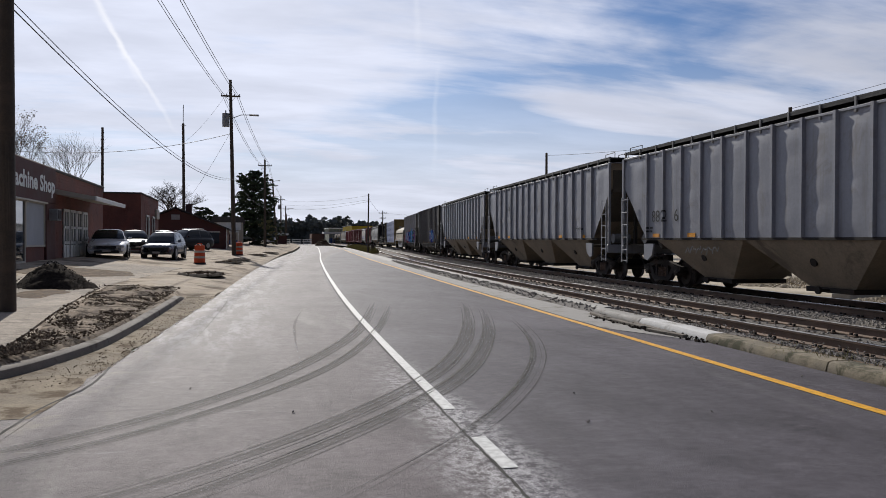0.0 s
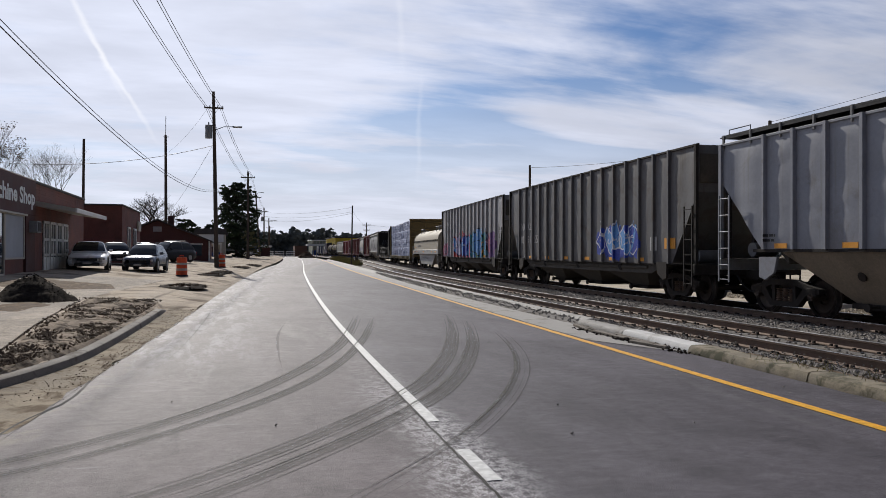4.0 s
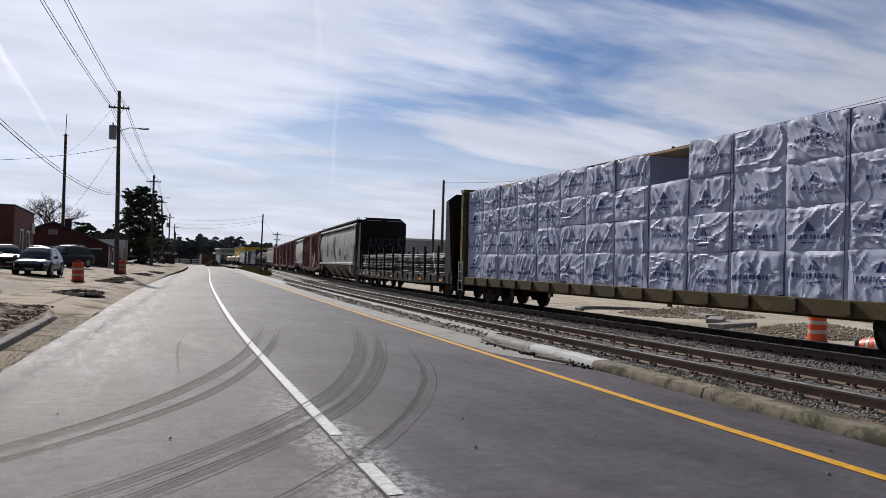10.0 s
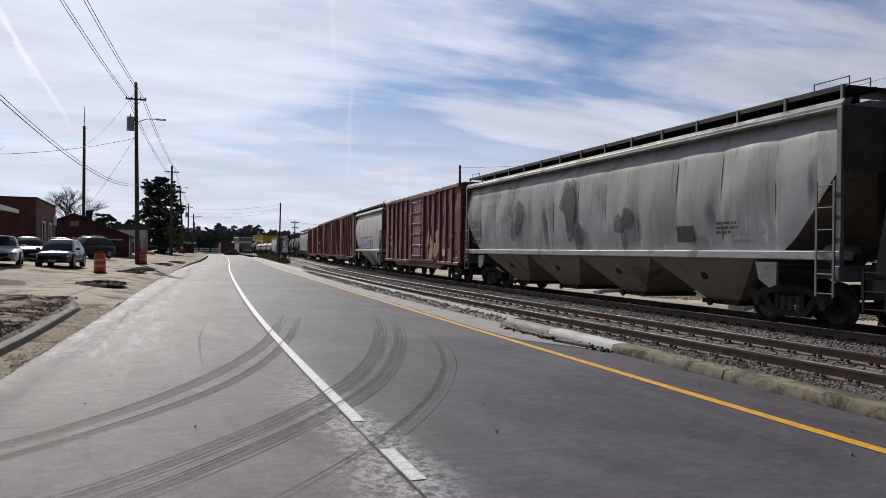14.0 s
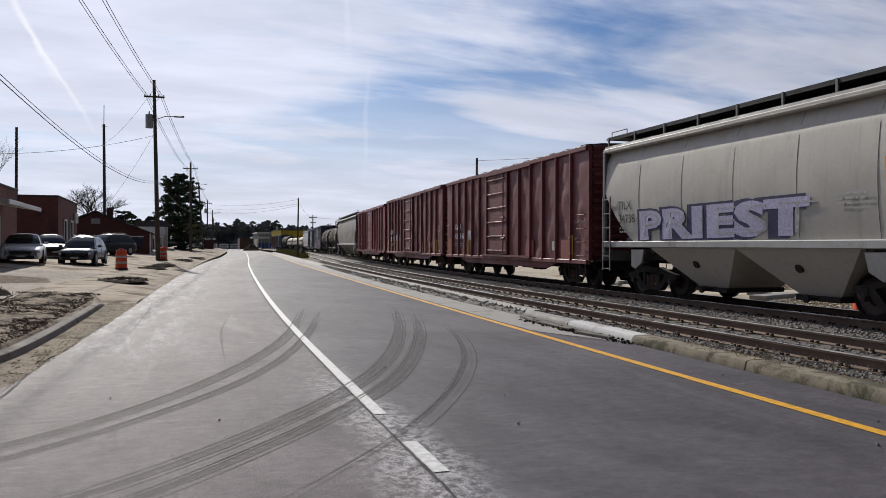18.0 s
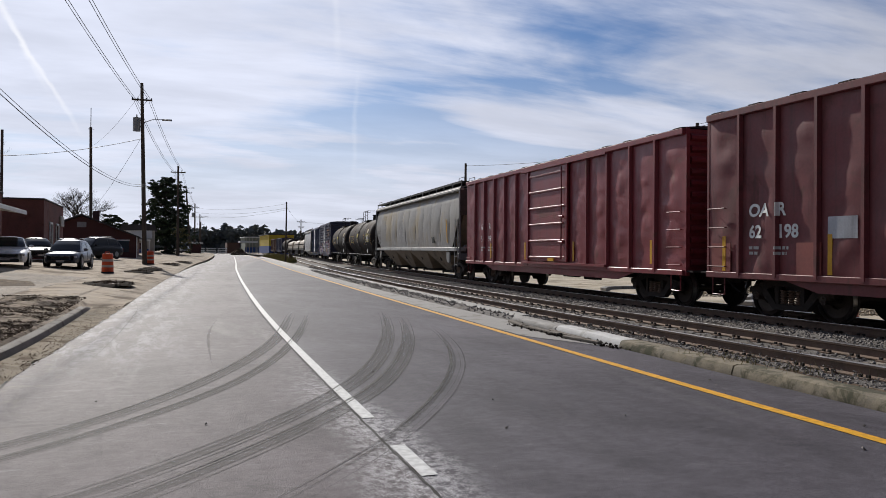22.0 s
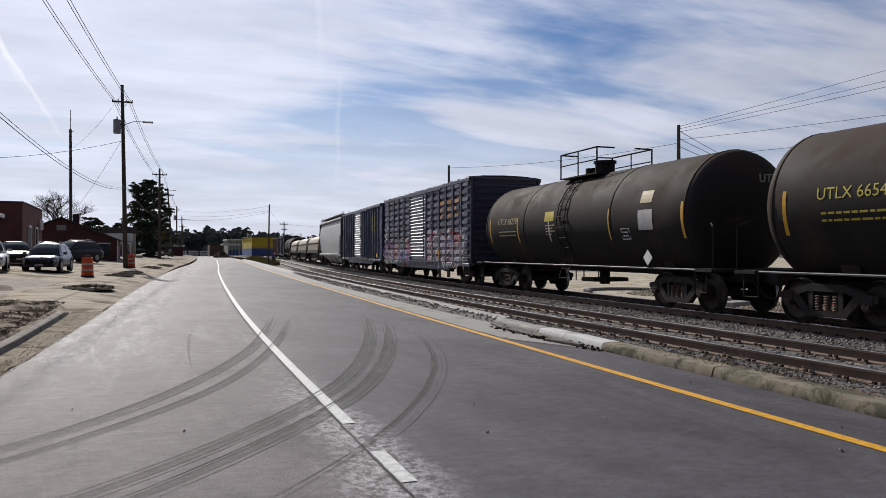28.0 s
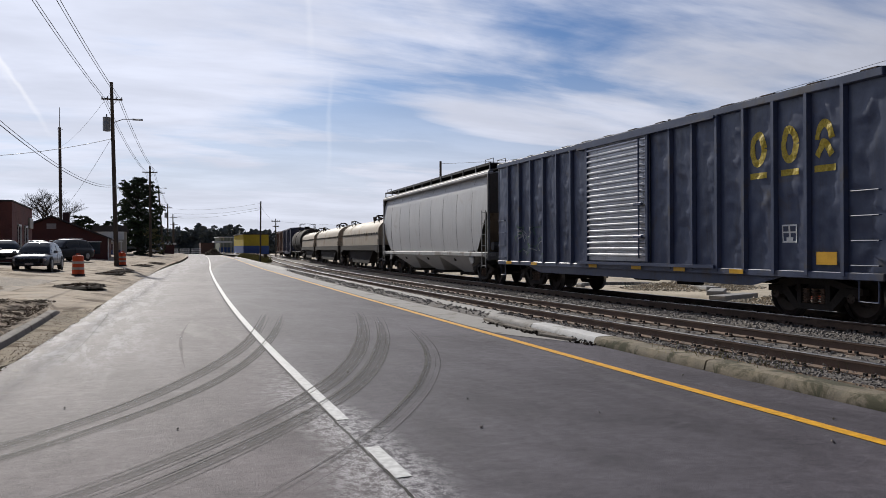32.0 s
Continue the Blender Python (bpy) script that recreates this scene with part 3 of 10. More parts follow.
class G:
    """Gathers vertices and faces for one mesh."""

    def __init__(self):
        self.v, self.f = [], []

    def add(self, verts, faces):
        k = len(self.v)
        self.v += [tuple(p) for p in verts]
        self.f += [tuple(i + k for i in q) for q in faces]
        return self

    def box(self, x0, x1, y0, y1, z0, z1, c=0.0):
        if not c:
            p = [(x, y, z) for x in (x0, x1) for y in (y0, y1) for z in (z0, z1)]
            return self.add(p, [(0, 1, 3, 2), (4, 6, 7, 5), (0, 4, 5, 1), (2, 3, 7, 6), (0, 2, 6, 4), (1, 5, 7, 3)])
        p, idx = [], {}
        lo, hi = (x0, y0, z0), (x1, y1, z1)
        for sx in (0, 1):
            for sy in (0, 1):
                for sz in (0, 1):
                    s = (sx, sy, sz)
                    for a in range(3):
                        q = [(hi[i] - (c if i != a else 0)) if s[i] else (lo[i] + (c if i != a else 0)) for i in range(3)]
                        idx[s, a] = len(p)
                        p.append(q)
        f = []
        for a in range(3):
            b, d = (a + 1) % 3, (a + 2) % 3
            for e in (0, 1):
                ring = []
                for sb, sd in ((0, 0), (1, 0), (1, 1), (0, 1)):
                    s = [0, 0, 0]
                    s[a], s[b], s[d] = e, sb, sd
                    ring.append(idx[tuple(s), a])
                f.append(ring if e else ring[::-1])
            for sb in (0, 1):
                for sd in (0, 1):
                    s0, s1 = [0, 0, 0], [0, 0, 0]
                    s0[a], s1[a] = 0, 1
                    s0[b] = s1[b] = sb
                    s0[d] = s1[d] = sd
                    s0, s1 = tuple(s0), tuple(s1)
                    f.append((idx[s0, b], idx[s1, b], idx[s1, d], idx[s0, d]))
        for sx in (0, 1):
            for sy in (0, 1):
                for sz in (0, 1):
                    f.append(tuple(idx[(sx, sy, sz), a] for a in range(3)))
        return self.add(p, f)

    def cyl(self, p, q, r, r2=None, n=12, caps=True):
        p, q = Vector(p), Vector(q)
        r2 = r if r2 is None else r2
        d = (q - p).normalized()
        u = d.orthogonal().normalized()
        w = d.cross(u)
        ring = lambda c, k: [c + (u * math.cos(2 * math.pi * i / n) + w * math.sin(2 * math.pi * i / n)) * k for i in range(n)]
        f = [(i, (i + 1) % n, n + (i + 1) % n, n + i) for i in range(n)]
        if caps:
            f += [tuple(range(n))[::-1], tuple(range(n, 2 * n))]
        return self.add(ring(p, r) + ring(q, r2), f)

    def tube(self, pts, r, n=6):
        """A round bar along a path."""
        pts = [Vector(p) for p in pts]
        rings = []
        u = None
        for i, p in enumerate(pts):
            d = (pts[min(i + 1, len(pts) - 1)] - pts[max(i - 1, 0)]).normalized()
            u = d.orthogonal() if u is None else u - d * u.dot(d)
            u = u.normalized() if u.length > 1e-6 else d.orthogonal().normalized()
            w = d.cross(u)
            rings.append([p + (u * math.cos(2 * math.pi * k / n) + w * math.sin(2 * math.pi * k / n)) * r for k in range(n)])
        return self.loft(rings)

    def prism(self, poly, a0, a1, axis="y"):
        """A flat outline drawn out along an axis."""
        put = {"y": lambda p, a: (p[0], a, p[1]), "x": lambda p, a: (a, p[0], p[1]), "z": lambda p, a: (p[0], p[1], a)}[axis]
        n = len(poly)
        f = [(i, (i + 1) % n, n + (i + 1) % n, n + i) for i in range(n)] + [tuple(range(n))[::-1], tuple(range(n, 2 * n))]
        return self.add([put(p, a0) for p in poly] + [put(p, a1) for p in poly], f)

    def loft(self, rings, caps=True, closed=True):
        n = len(rings[0])
        k = len(self.v)
        f = []
        for j in range(len(rings) - 1):
            for i in range(n if closed else n - 1):
                f.append((j * n + i, j * n + (i + 1) % n, (j + 1) * n + (i + 1) % n, (j + 1) * n + i))
        if caps:
            f += [tuple(range(n))[::-1], tuple(range((len(rings) - 1) * n, len(rings) * n))]
        return self.add([p for r in rings for p in r], f)

    def grid(self, fn, us, vs):
        """A sheet through fn(u, v)."""
        n = len(vs)
        return self.add([fn(u, v) for u in us for v in vs], [(i * n + j, (i + 1) * n + j, (i + 1) * n + j + 1, i * n + j + 1) for i in range(len(us) - 1) for j in range(n - 1)])

    def mesh(self, name, material, smooth=None, fix=True):
        me = bpy.data.meshes.new(name)
        me.from_pydata(self.v, [], self.f)
        if fix:
            bm = bmesh.new()
            bm.from_mesh(me)
            bmesh.ops.recalc_face_normals(bm, faces=bm.faces)
            bm.to_mesh(me)
            bm.free()
        if smooth:
            me.polygons.foreach_set("use_smooth", [True] * len(me.polygons))
            me.set_sharp_from_angle(angle=radians(smooth))
        if material:
            me.materials.append(material)
        return me


def part(name, g, material, parent=None, label="", smooth=None, at=None, fix=True):
    """ONE mesh object under a thing or a part."""
    me = g if isinstance(g, bpy.types.Mesh) else g.mesh(name, material, smooth, fix)
    ob = new(name, me)
    if parent is not None:
        ob.parent = parent
    if at is not None:
        ob.matrix_basis = at if isinstance(at, Matrix) else Matrix.Translation(at)
    if label:
        tagged(ob, label)
    return ob


def pieces(name, g, material, parent, label="", smooth=None):
    """Links every separate body of a G as a part of its own; alike bodies that are only shifted share one mesh."""
    root = list(range(len(g.v)))

    def find(i):
        while root[i] != i:
            root[i] = root[root[i]]
            i = root[i]
        return i
    for f in g.f:
        a = find(f[0])
        for b in f[1:]:
            root[find(b)] = a
    bodies = {}
    for i in range(len(g.v)):
        bodies.setdefault(find(i), []).append(i)
    faces = {}
    for f in g.f:
        faces.setdefault(find(f[0]), []).append(f)
    shared, out = {}, []
    for r, ids in bodies.items():
        o = Vector(g.v[ids[0]])
        at = {k: n for n, k in enumerate(ids)}
        pts = [tuple(round(c, 5) for c in Vector(g.v[k]) - o) for k in ids]
        fs = [tuple(at[k] for k in f) for f in faces.get(r, [])]
        key = (tuple(pts), tuple(fs))
        if key not in shared:
            b = G()
            b.v, b.f = pts, fs
            shared[key] = b.mesh(name, material, smooth)
        out.append(part(name, shared[key], None, parent, label, at=tuple(o)))
    return out


def thing(name, label, category, group="", at=None, kind=""):
    """An Empty that carries the parts of one thing."""
    ob = tagged(new(name), label, category, group, kind)
    if at is not None:
        ob.matrix_basis = at
    return ob


def single(name, g, material, label, category, group="", kind="", smooth=None, at=None, fix=True):
    return tagged(part(name, g, material, None, "", smooth, at, fix), label, category, group, kind)


def lettering(words, height, spread=0.0, shear=0.0, tight=1.0):
    """Flat letters of the built-in font, as a G in the plane x to the right, y up, that starts at 0."""
    cu = bpy.data.curves.new("letters", "FONT")
    cu.body, cu.size, cu.offset, cu.shear, cu.space_character, cu.resolution_u = words, height / 0.72, spread, shear, tight, 3
    ob = bpy.data.objects.new("letters", cu)
    scene.collection.objects.link(ob)
    me = bpy.data.meshes.new_from_object(ob.evaluated_get(bpy.context.evaluated_depsgraph_get()))
    g = G().add([tuple(p.co) for p in me.vertices], [tuple(q.vertices) for q in me.polygons])
    bpy.data.objects.remove(ob)
    bpy.data.curves.remove(cu)
    bpy.data.meshes.remove(me)
    return g


def on_side(g, x, y, z, turn=0.0, sx=1.0):
    """Lays flat letters or shapes on a wall that faces -x: their right runs towards -y."""
    c, s = math.cos(turn), math.sin(turn)
    g.v = [(x, y - (p[0] * c - p[1] * s) * sx, z + p[0] * s + p[1] * c) for p in g.v]
    return g


def bars(rows, height, gap, rnd):
    """Unreadable print as plain bars: rows of (start, end)."""
    g = G()
    for k, (a, b) in enumerate(rows):
        z = -k * (height + gap)
        u = a
        while u < b:
            e = min(b, u + rnd.uniform(0.06, 0.22))
            g.add([(u, z, 0), (e, z, 0), (e, z + height, 0), (u, z + height, 0)], [(0, 1, 2, 3)])
            u = e + 0.035
    return g


# ---- the lines of the place: y runs away from the camera along the near track ----
BEND = (0.0027966, -3.7785e-05, 1.97505e-07)


def bend(s):
    """Sideways swing of the tracks and road, s metres ahead."""
    if s <= 0:
        return 0.0
    s = min(s, 330.0)
    return BEND[0] * s * s / 2 + BEND[1] * s ** 3 / 6 + BEND[2] * s ** 4 / 24


def bend_turn(s):
    if s <= 0 or s > 330:
        return 0.0
    return BEND[0] * s + BEND[1] * s * s / 2 + BEND[2] * s ** 3 / 6


RAIL_TOP = 0.215
NEAR_TRACK, FAR_TRACK = 8.85, 12.82       # centre lines at s = 0


def on_track(off, s, z=0.0):
    a = bend_turn(s)
    return Vector((off * math.cos(a) + bend(s), s - off * math.sin(a), z))


def smooth_line(knots):
    ys, xs = np.array([k[0] for k in knots], float), np.array([k[1] for k in knots], float)
    fine = np.arange(ys[0], ys[-1] + 0.5, 0.5)
    v = np.interp(fine, ys, xs)
    for _ in range(3):
        pad = np.concatenate([np.full(8, v[0]) - (v[1] - v[0]) * np.arange(8, 0, -1), v, np.full(8, v[-1]) + (v[-1] - v[-2]) * np.arange(1, 9)])
        v = np.convolve(pad, np.ones(17) / 17, "valid")
    return lambda y: float(np.interp(y, fine, v))


white_line = smooth_line([(-60, 0.6), (-20, 1.2), (0, 1.62), (5, 1.75), (10, 1.95), (15, 2.18), (23, 2.68), (40, 3.95), (62, 5.75), (86, 8.0), (120, 11.0), (150, 13.6), (200, 17.2), (260, 19.5)])
yellow_line = smooth_line([(-60, 3.9), (-20, 4.85), (0, 5.42), (5, 5.66), (9, 5.95), (13, 6.2), (18, 6.52), (23, 6.9), (36, 7.85), (60, 9.6), (90, 12.2), (120, 14.9), (150, 17.3), (200, 20.8), (260, 23.0)])
left_edge = smooth_line([(-60, -3.4), (-20, -2.75), (0, -2.3), (7, -1.98), (10, -1.75), (17, -1.2), (26, -0.65), (42, 0.42), (62, 2.0), (80, 3.7), (98, 5.7), (120, 7.6), (150, 10.0), (200, 13.3), (260, 15.6)])


KERB_Y = [5.0, 6.2, 7.5, 8.75, 9.35, 10.4, 11.8, 14.4, 18.0, 21.5, 23.0]
KERB_X = [-6.9, -5.6, -4.2, -3.1, -2.62, -2.31, -2.0, -1.84, -1.70, -1.60, -1.56]


def lot_height(x, y):
    """The yard beside the road climbs gently to the buildings."""
    d = max(0.0, left_edge(y) - x) if -60 <= y <= 260 else 0.0
    if 5.0 < y < 23.0:          # behind the kerb return the ground steps up, before it the gutter lies low
        gut = left_edge(y) - float(np.interp(y, KERB_Y, KERB_X)) + 0.16
        fade = min(1.0, (23.0 - y) / 1.4)
        if d < gut:
            return (0.10 + min(0.16, d * 0.08)) * (1 - fade) - 0.03 * fade
        d = max(d, 0.4)
    far = min(1.0, max(0.0, (y - 10.0) / 25.0))
    flush = min(1.0, max(0.0, (y - 21.5) / 3.0)) * max(0.0, 1.0 - d / 1.6)
    return 0.10 - 0.09 * flush + min(0.16, d * 0.08) + 0.5 * far * min(1.0, max(0.0, (d - 3.0) / 5.5)) + 0.004 * max(0.0, min(y, 110.0) - 50.0)


steps = lambda a, b, d: [a + (b - a) * i / max(1, round((b - a) / d)) for i in range(max(1, round((b - a) / d)) + 1)]


def strip(left, right, ys, z, skirt=0.0):
    """A ribbon of ground between two lines."""
    g = G()
    g.grid(lambda y, k: ((left(y), right(y))[k], y, z(y) if callable(z) else z), ys, (0, 1))
    return g

# ---- ground, road, kerbs ----
YS = steps(-60, 60, 1.0) + steps(62, 260, 3.0)


def build_ground():
    g = G()
    ring = [-2600, -900, -300, -120, -60, -20, 20, 60, 120, 300, 900, 2600]
    g.grid(lambda x, y: (x, y, -0.75 if abs(x) < 400 and abs(y) < 400 else -0.9), ring, ring)
    single("ground", g, M["sand"], "open sandy ground that reaches the horizon", "ground", kind="structure")
    # yard: climbs from the road edge to the buildings
    g = G()
    cols = [0.0, 0.2, 0.4, 0.55, 0.7, 0.85, 1.0, 1.2, 1.6, 2.0, 2.4, 3.0, 3.6, 5.0, 6.5, 8.0, 10.0, 14.0, 22.0, 40.0, 90.0]
    g.grid(lambda y, d: (left_edge(y) - d, y, lot_height(left_edge(y) - d, y) - (0.10 if d == 0 and y < 22.0 else 0.006 if d == 0 else 0.0) + (0.02 if d > 0.5 else 0.0) * noise.noise(Vector((y * 0.4, d * 0.8, 0)))), YS, cols)
    single("yard_ground", g, M["lot"], "sandy yard of worn concrete and dust beside the road", "yard", kind="structure", smooth=60)
    # sand behind the tracks
    g = G()
    cols = [2.3, 3.2, 5, 8, 12, 20, 40, 90, 200]
    g.grid(lambda s, d: tuple(on_track(FAR_TRACK + d, s, float(np.interp(d, [2.3, 3.2, 5, 8], [-0.16, -0.2, -0.42, -0.55])) + 0.05 * noise.noise(Vector((s * 0.3, d * 0.5, 3))))), steps(-80, 320, 2.5), cols)
    single("sand_lot", g, M["sand_lot"], "pale sand lot on the other side of the tracks", "ground", kind="structure", smooth=60)


def build_road():
    g = strip(left_edge, lambda y: yellow_line(y) + 1.02, YS, 0.0)
    n = len(g.v)
    g.v += [(x, y, -0.8) for x, y, z in g.v]
    for i in range(0, n - 2, 2):
        g.f += [(i, n + i, n + i + 2, i + 2), (i + 1, i + 3, n + i + 3, n + i + 1)]
    road = single("road", g, M["road"], "grey brushed concrete roadway with stains and tyre marks", "road", kind="structure")
    # the bay that fills the kerb return, divided from the lane by an open joint
    seam_line = [(-3.35, 4.4), (-2.6, 5.9), (-2.25, 6.9), (-2.02, 7.75), (-1.85, 8.22), (-1.67, 8.92), (-1.66, 9.8), (-1.69, 10.7)]
    rim = [(-7.0, 4.4), (-4.9, 6.5), (-3.2, 8.2), (-2.36, 9.02), (-2.2, 9.2), (-2.0, 9.7), (-1.84, 10.3), (-1.72, 10.75)]
    g = G()
    g.grid(lambda i, k: ((rim[i][0] * (1 - k) + (left_edge(seam_line[i][1]) + 0.03) * k) + (0.05 * noise.noise(Vector((i * 1.7, 2, 0))) if k == 0 else 0), rim[i][1] * (1 - k) + seam_line[i][1] * k, 0.004), range(8), (0, 0.5, 1))
    part("corner_bay", g, M["road"], road)
    q = arc([(max(x, left_edge(y) - 0.05), y) for x, y in seam_line], 50)
    g = G()
    g.grid(lambda i, k: (q[i][0] + (-0.012, 0.012)[k] + 0.02 * noise.noise(Vector((i * 0.6, k * 0.1, 5))), q[i][1], 0.008), range(50), (0, 1))
    part("corner_joint", g, M["crack"], road)
    # bay joints: one along the lane line, one every few metres across
    g = G()
    for a, b in zip(YS, YS[1:]):
        if a >= -20 and b < 120:
            x0, x1 = white_line(a) - 0.105, white_line(b) - 0.105
            wob = 0.012 * noise.noise(Vector((a * 1.7, 0, 0)))
            if a > 14 or a < 2:
                g.add([(x0 + wob, a, 0.004), (x0 + 0.028 + wob, a, 0.004), (x1 + 0.028, b, 0.004), (x1, b, 0.004)], [(0, 1, 2, 3)])
    ys = steps(2.0, 15.0, 0.03)
    edge = lambda y, k: white_line(y) - 0.078 + k * (0.011 + 0.008 * noise.noise(Vector((y * 9.0, k, 0))) + 0.010 * noise.noise(Vector((y * 31.0, k, 4)))) + 0.012 * noise.noise(Vector((y * 3.0, 8, 0)))
    g.grid(lambda y, k: (edge(y, k), y, 0.0045), ys, (-1, 1))
    part("joint", g, M["crack"], road)
    g = G()
    y = 24.6
    while y < 70:
        xs = steps(left_edge(y), yellow_line(y) + 1.0, 0.5)
        for a, b in zip(xs, xs[1:]):
            g.add([(a, y + 0.004 * noise.noise(Vector((a, y, 1))), 0.004), (b, y, 0.004), (b, y + 0.011, 0.004), (a, y + 0.011, 0.004)], [(0, 1, 2, 3)])
        y += 4.6
    part("cross_joint", g, M["crack"], road)
    # lane line: long solid piece, a gap, then the last short dash
    for y0, y1 in ((-6.0, -3.0), (5.08, 5.95), (7.0, 240.0)):
        g = G()
        ys = steps(y0, y1, 0.6 if y1 < 100 else 1.2)
        g.grid(lambda y, k: (white_line(y) + (-0.06, 0.06)[k] + 0.004 * noise.noise(Vector((y * 3, k, 2))), y, 0.006), ys, (0, 1))
        single("lane_line", g, M["white_paint"], "worn white lane line on the concrete", "road marking", "lane lines")
    g = G()
    g.grid(lambda y, k: (yellow_line(y) + (-0.07, 0.07)[k] + 0.003 * noise.noise(Vector((y * 3, k, 5))), y, 0.006), steps(-40, 230, 0.8), (0, 1))
    single("edge_line", g, M["yellow_paint"], "yellow edge line along the concrete gutter", "road marking")


def arc(pts, n=48):
    p = np.array(pts, float)
    t = np.r_[0, np.cumsum(np.hypot(*np.diff(p, axis=0).T))]
    f = np.linspace(0, t[-1], n)
    q = np.array([np.interp(f, t, p[:, i]) for i in (0, 1)]).T
    for _ in range(4):
        q[1:-1] = (q[:-2] + 2 * q[1:-1] + q[2:]) / 4
        q[1:-1] = (q[:-2] + 2 * q[1:-1] + q[2:]) / 4
    return q


def build_skids():
    marks = [([(-4.2, 5.3), (-1.77, 6.23), (-0.91, 7.16), (-0.26, 7.99), (0.3, 9.09), (0.79, 10.16), (1.26, 11.4), (1.8, 13.04), (2.33, 15.31), (2.81, 17.66), (3.2, 19.6)], 0.20),
             ([(-4.0, 4.9), (-1.68, 5.9), (-0.66, 6.91), (-0.25, 7.53), (0.16, 8.12), (0.6, 8.79), (1.08, 9.81), (1.69, 11.49), (2.4, 14.05), (3.11, 17.16), (3.5, 19.0)], 0.15),
             ([(-2.4, 4.0), (-0.7, 5.16), (-0.19, 5.61), (0.19, 6.05), (0.66, 6.63), (1.13, 7.25), (1.84, 8.25), (2.49, 9.48), (3.32, 11.57), (4.17, 14.24), (5.07, 17.63), (5.4, 19.2)], 0.22),
             ([(-1.7, 3.9), (-0.38, 4.98), (0.17, 5.52), (0.6, 6.06), (1.01, 6.54), (1.46, 7.17), (1.8, 7.57), (2.42, 8.58), (3.18, 10.26), (4.1, 12.76), (4.89, 15.43), (5.4, 17.4)], 0.22),
             ([(0.3, 4.35), (0.69, 4.77), (0.99, 5.16), (1.48, 5.67), (1.85, 6.15), (2.38, 6.95), (3.11, 8.19), (3.9, 9.87), (4.47, 11.51), (4.98, 13.46), (5.3, 14.98)], 0.20),
             ([(-0.95, 10.9), (-0.84, 12.54), (-0.69, 15.05), (-0.52, 19.51), (-0.48, 21.6), (-0.53, 23.09), (-0.81, 25.47)], 0.03),
             ([(0.68, 10.48), (0.72, 11.91), (0.82, 14.13), (0.96, 15.73), (1.26, 18.01)], 0.05)]
    rnd = random.Random(12)
    for pts, wide, faint in [(p, w, i == 4) for i, (p, w) in enumerate(marks)]:
        q = arc(pts, 120)
        for _ in range(60):
            q[1:-1] = (q[:-2] + 2 * q[1:-1] + q[2:]) / 4
        d = np.gradient(q, axis=0)
        nrm = np.c_[-d[:, 1], d[:, 0]] / np.hypot(d[:, 0], d[:, 1])[:, None]
        g = G()
        if wide <= 0.12:
            lines = [(0, 0.5)]
        else:
            # uneven lines where the tread's shoulders pressed, over a thin grey band
            lines = [(-0.5 + rnd.uniform(-0.04, 0.04), rnd.uniform(0.03, 0.06))] + [(o + rnd.uniform(-0.06, 0.06), rnd.uniform(0.02, 0.05) * (0.4 if faint else 1.0)) for o in (-0.22, 0.16)] + [(0.46 + rnd.uniform(-0.04, 0.04), rnd.uniform(0.06, 0.12))]
        steps_in = np.arange(len(q))
        fade = np.minimum(1.0, np.minimum(steps_in, steps_in[::-1]) / 45.0)[:, None]
        for k, (o, broad) in enumerate(lines):
            half = wide * broad * fade
            a, b = q + nrm * (o * wide - half), q + nrm * (o * wide + half)
            g.grid(lambda i, j: (*(a, b)[j][i], 0.0052 + 0.0004 * k), range(len(q)), (0, 1))
        if len(lines) == 1:
            single("tyre_mark", g, M["rubber_thin"], "faint curved tyre mark on the concrete", "tyre mark", "tyre marks")
        else:
            mark = thing("tyre_mark", "dark curved tyre mark on the concrete", "tyre mark", "tyre marks")
            pieces("tread_line", g, M["rubber"], mark)
            g = G()
            a, b = q - nrm * wide * (-0.1 if faint else 0.56) * fade, q + nrm * wide * 0.60 * fade
            g.grid(lambda i, j: (*(a, b)[j][i], 0.0044), range(len(q)), (0, 1))
            part("rubber_band", g, M["rubber_thin"], mark)


def kerb_piece(line, y0, y1, profile, material, name, parent, rough=0.0, seed=0):
    """A kerb block that follows a line; profile runs from the road face over the top."""
    g = G()
    rings = []
    for y in steps(y0, y1, 0.35):
        rings.append([(line(y) + p[0] + rough * noise.noise(Vector((y * 2.3, i, seed))), y, p[1] + rough * noise.noise(Vector((y * 2.9, i + 9, seed))) * (1 if p[1] > 0 else 0)) for i, p in enumerate(profile)])
    g.loft(rings)
    return part(name, g, material, parent, smooth=35)


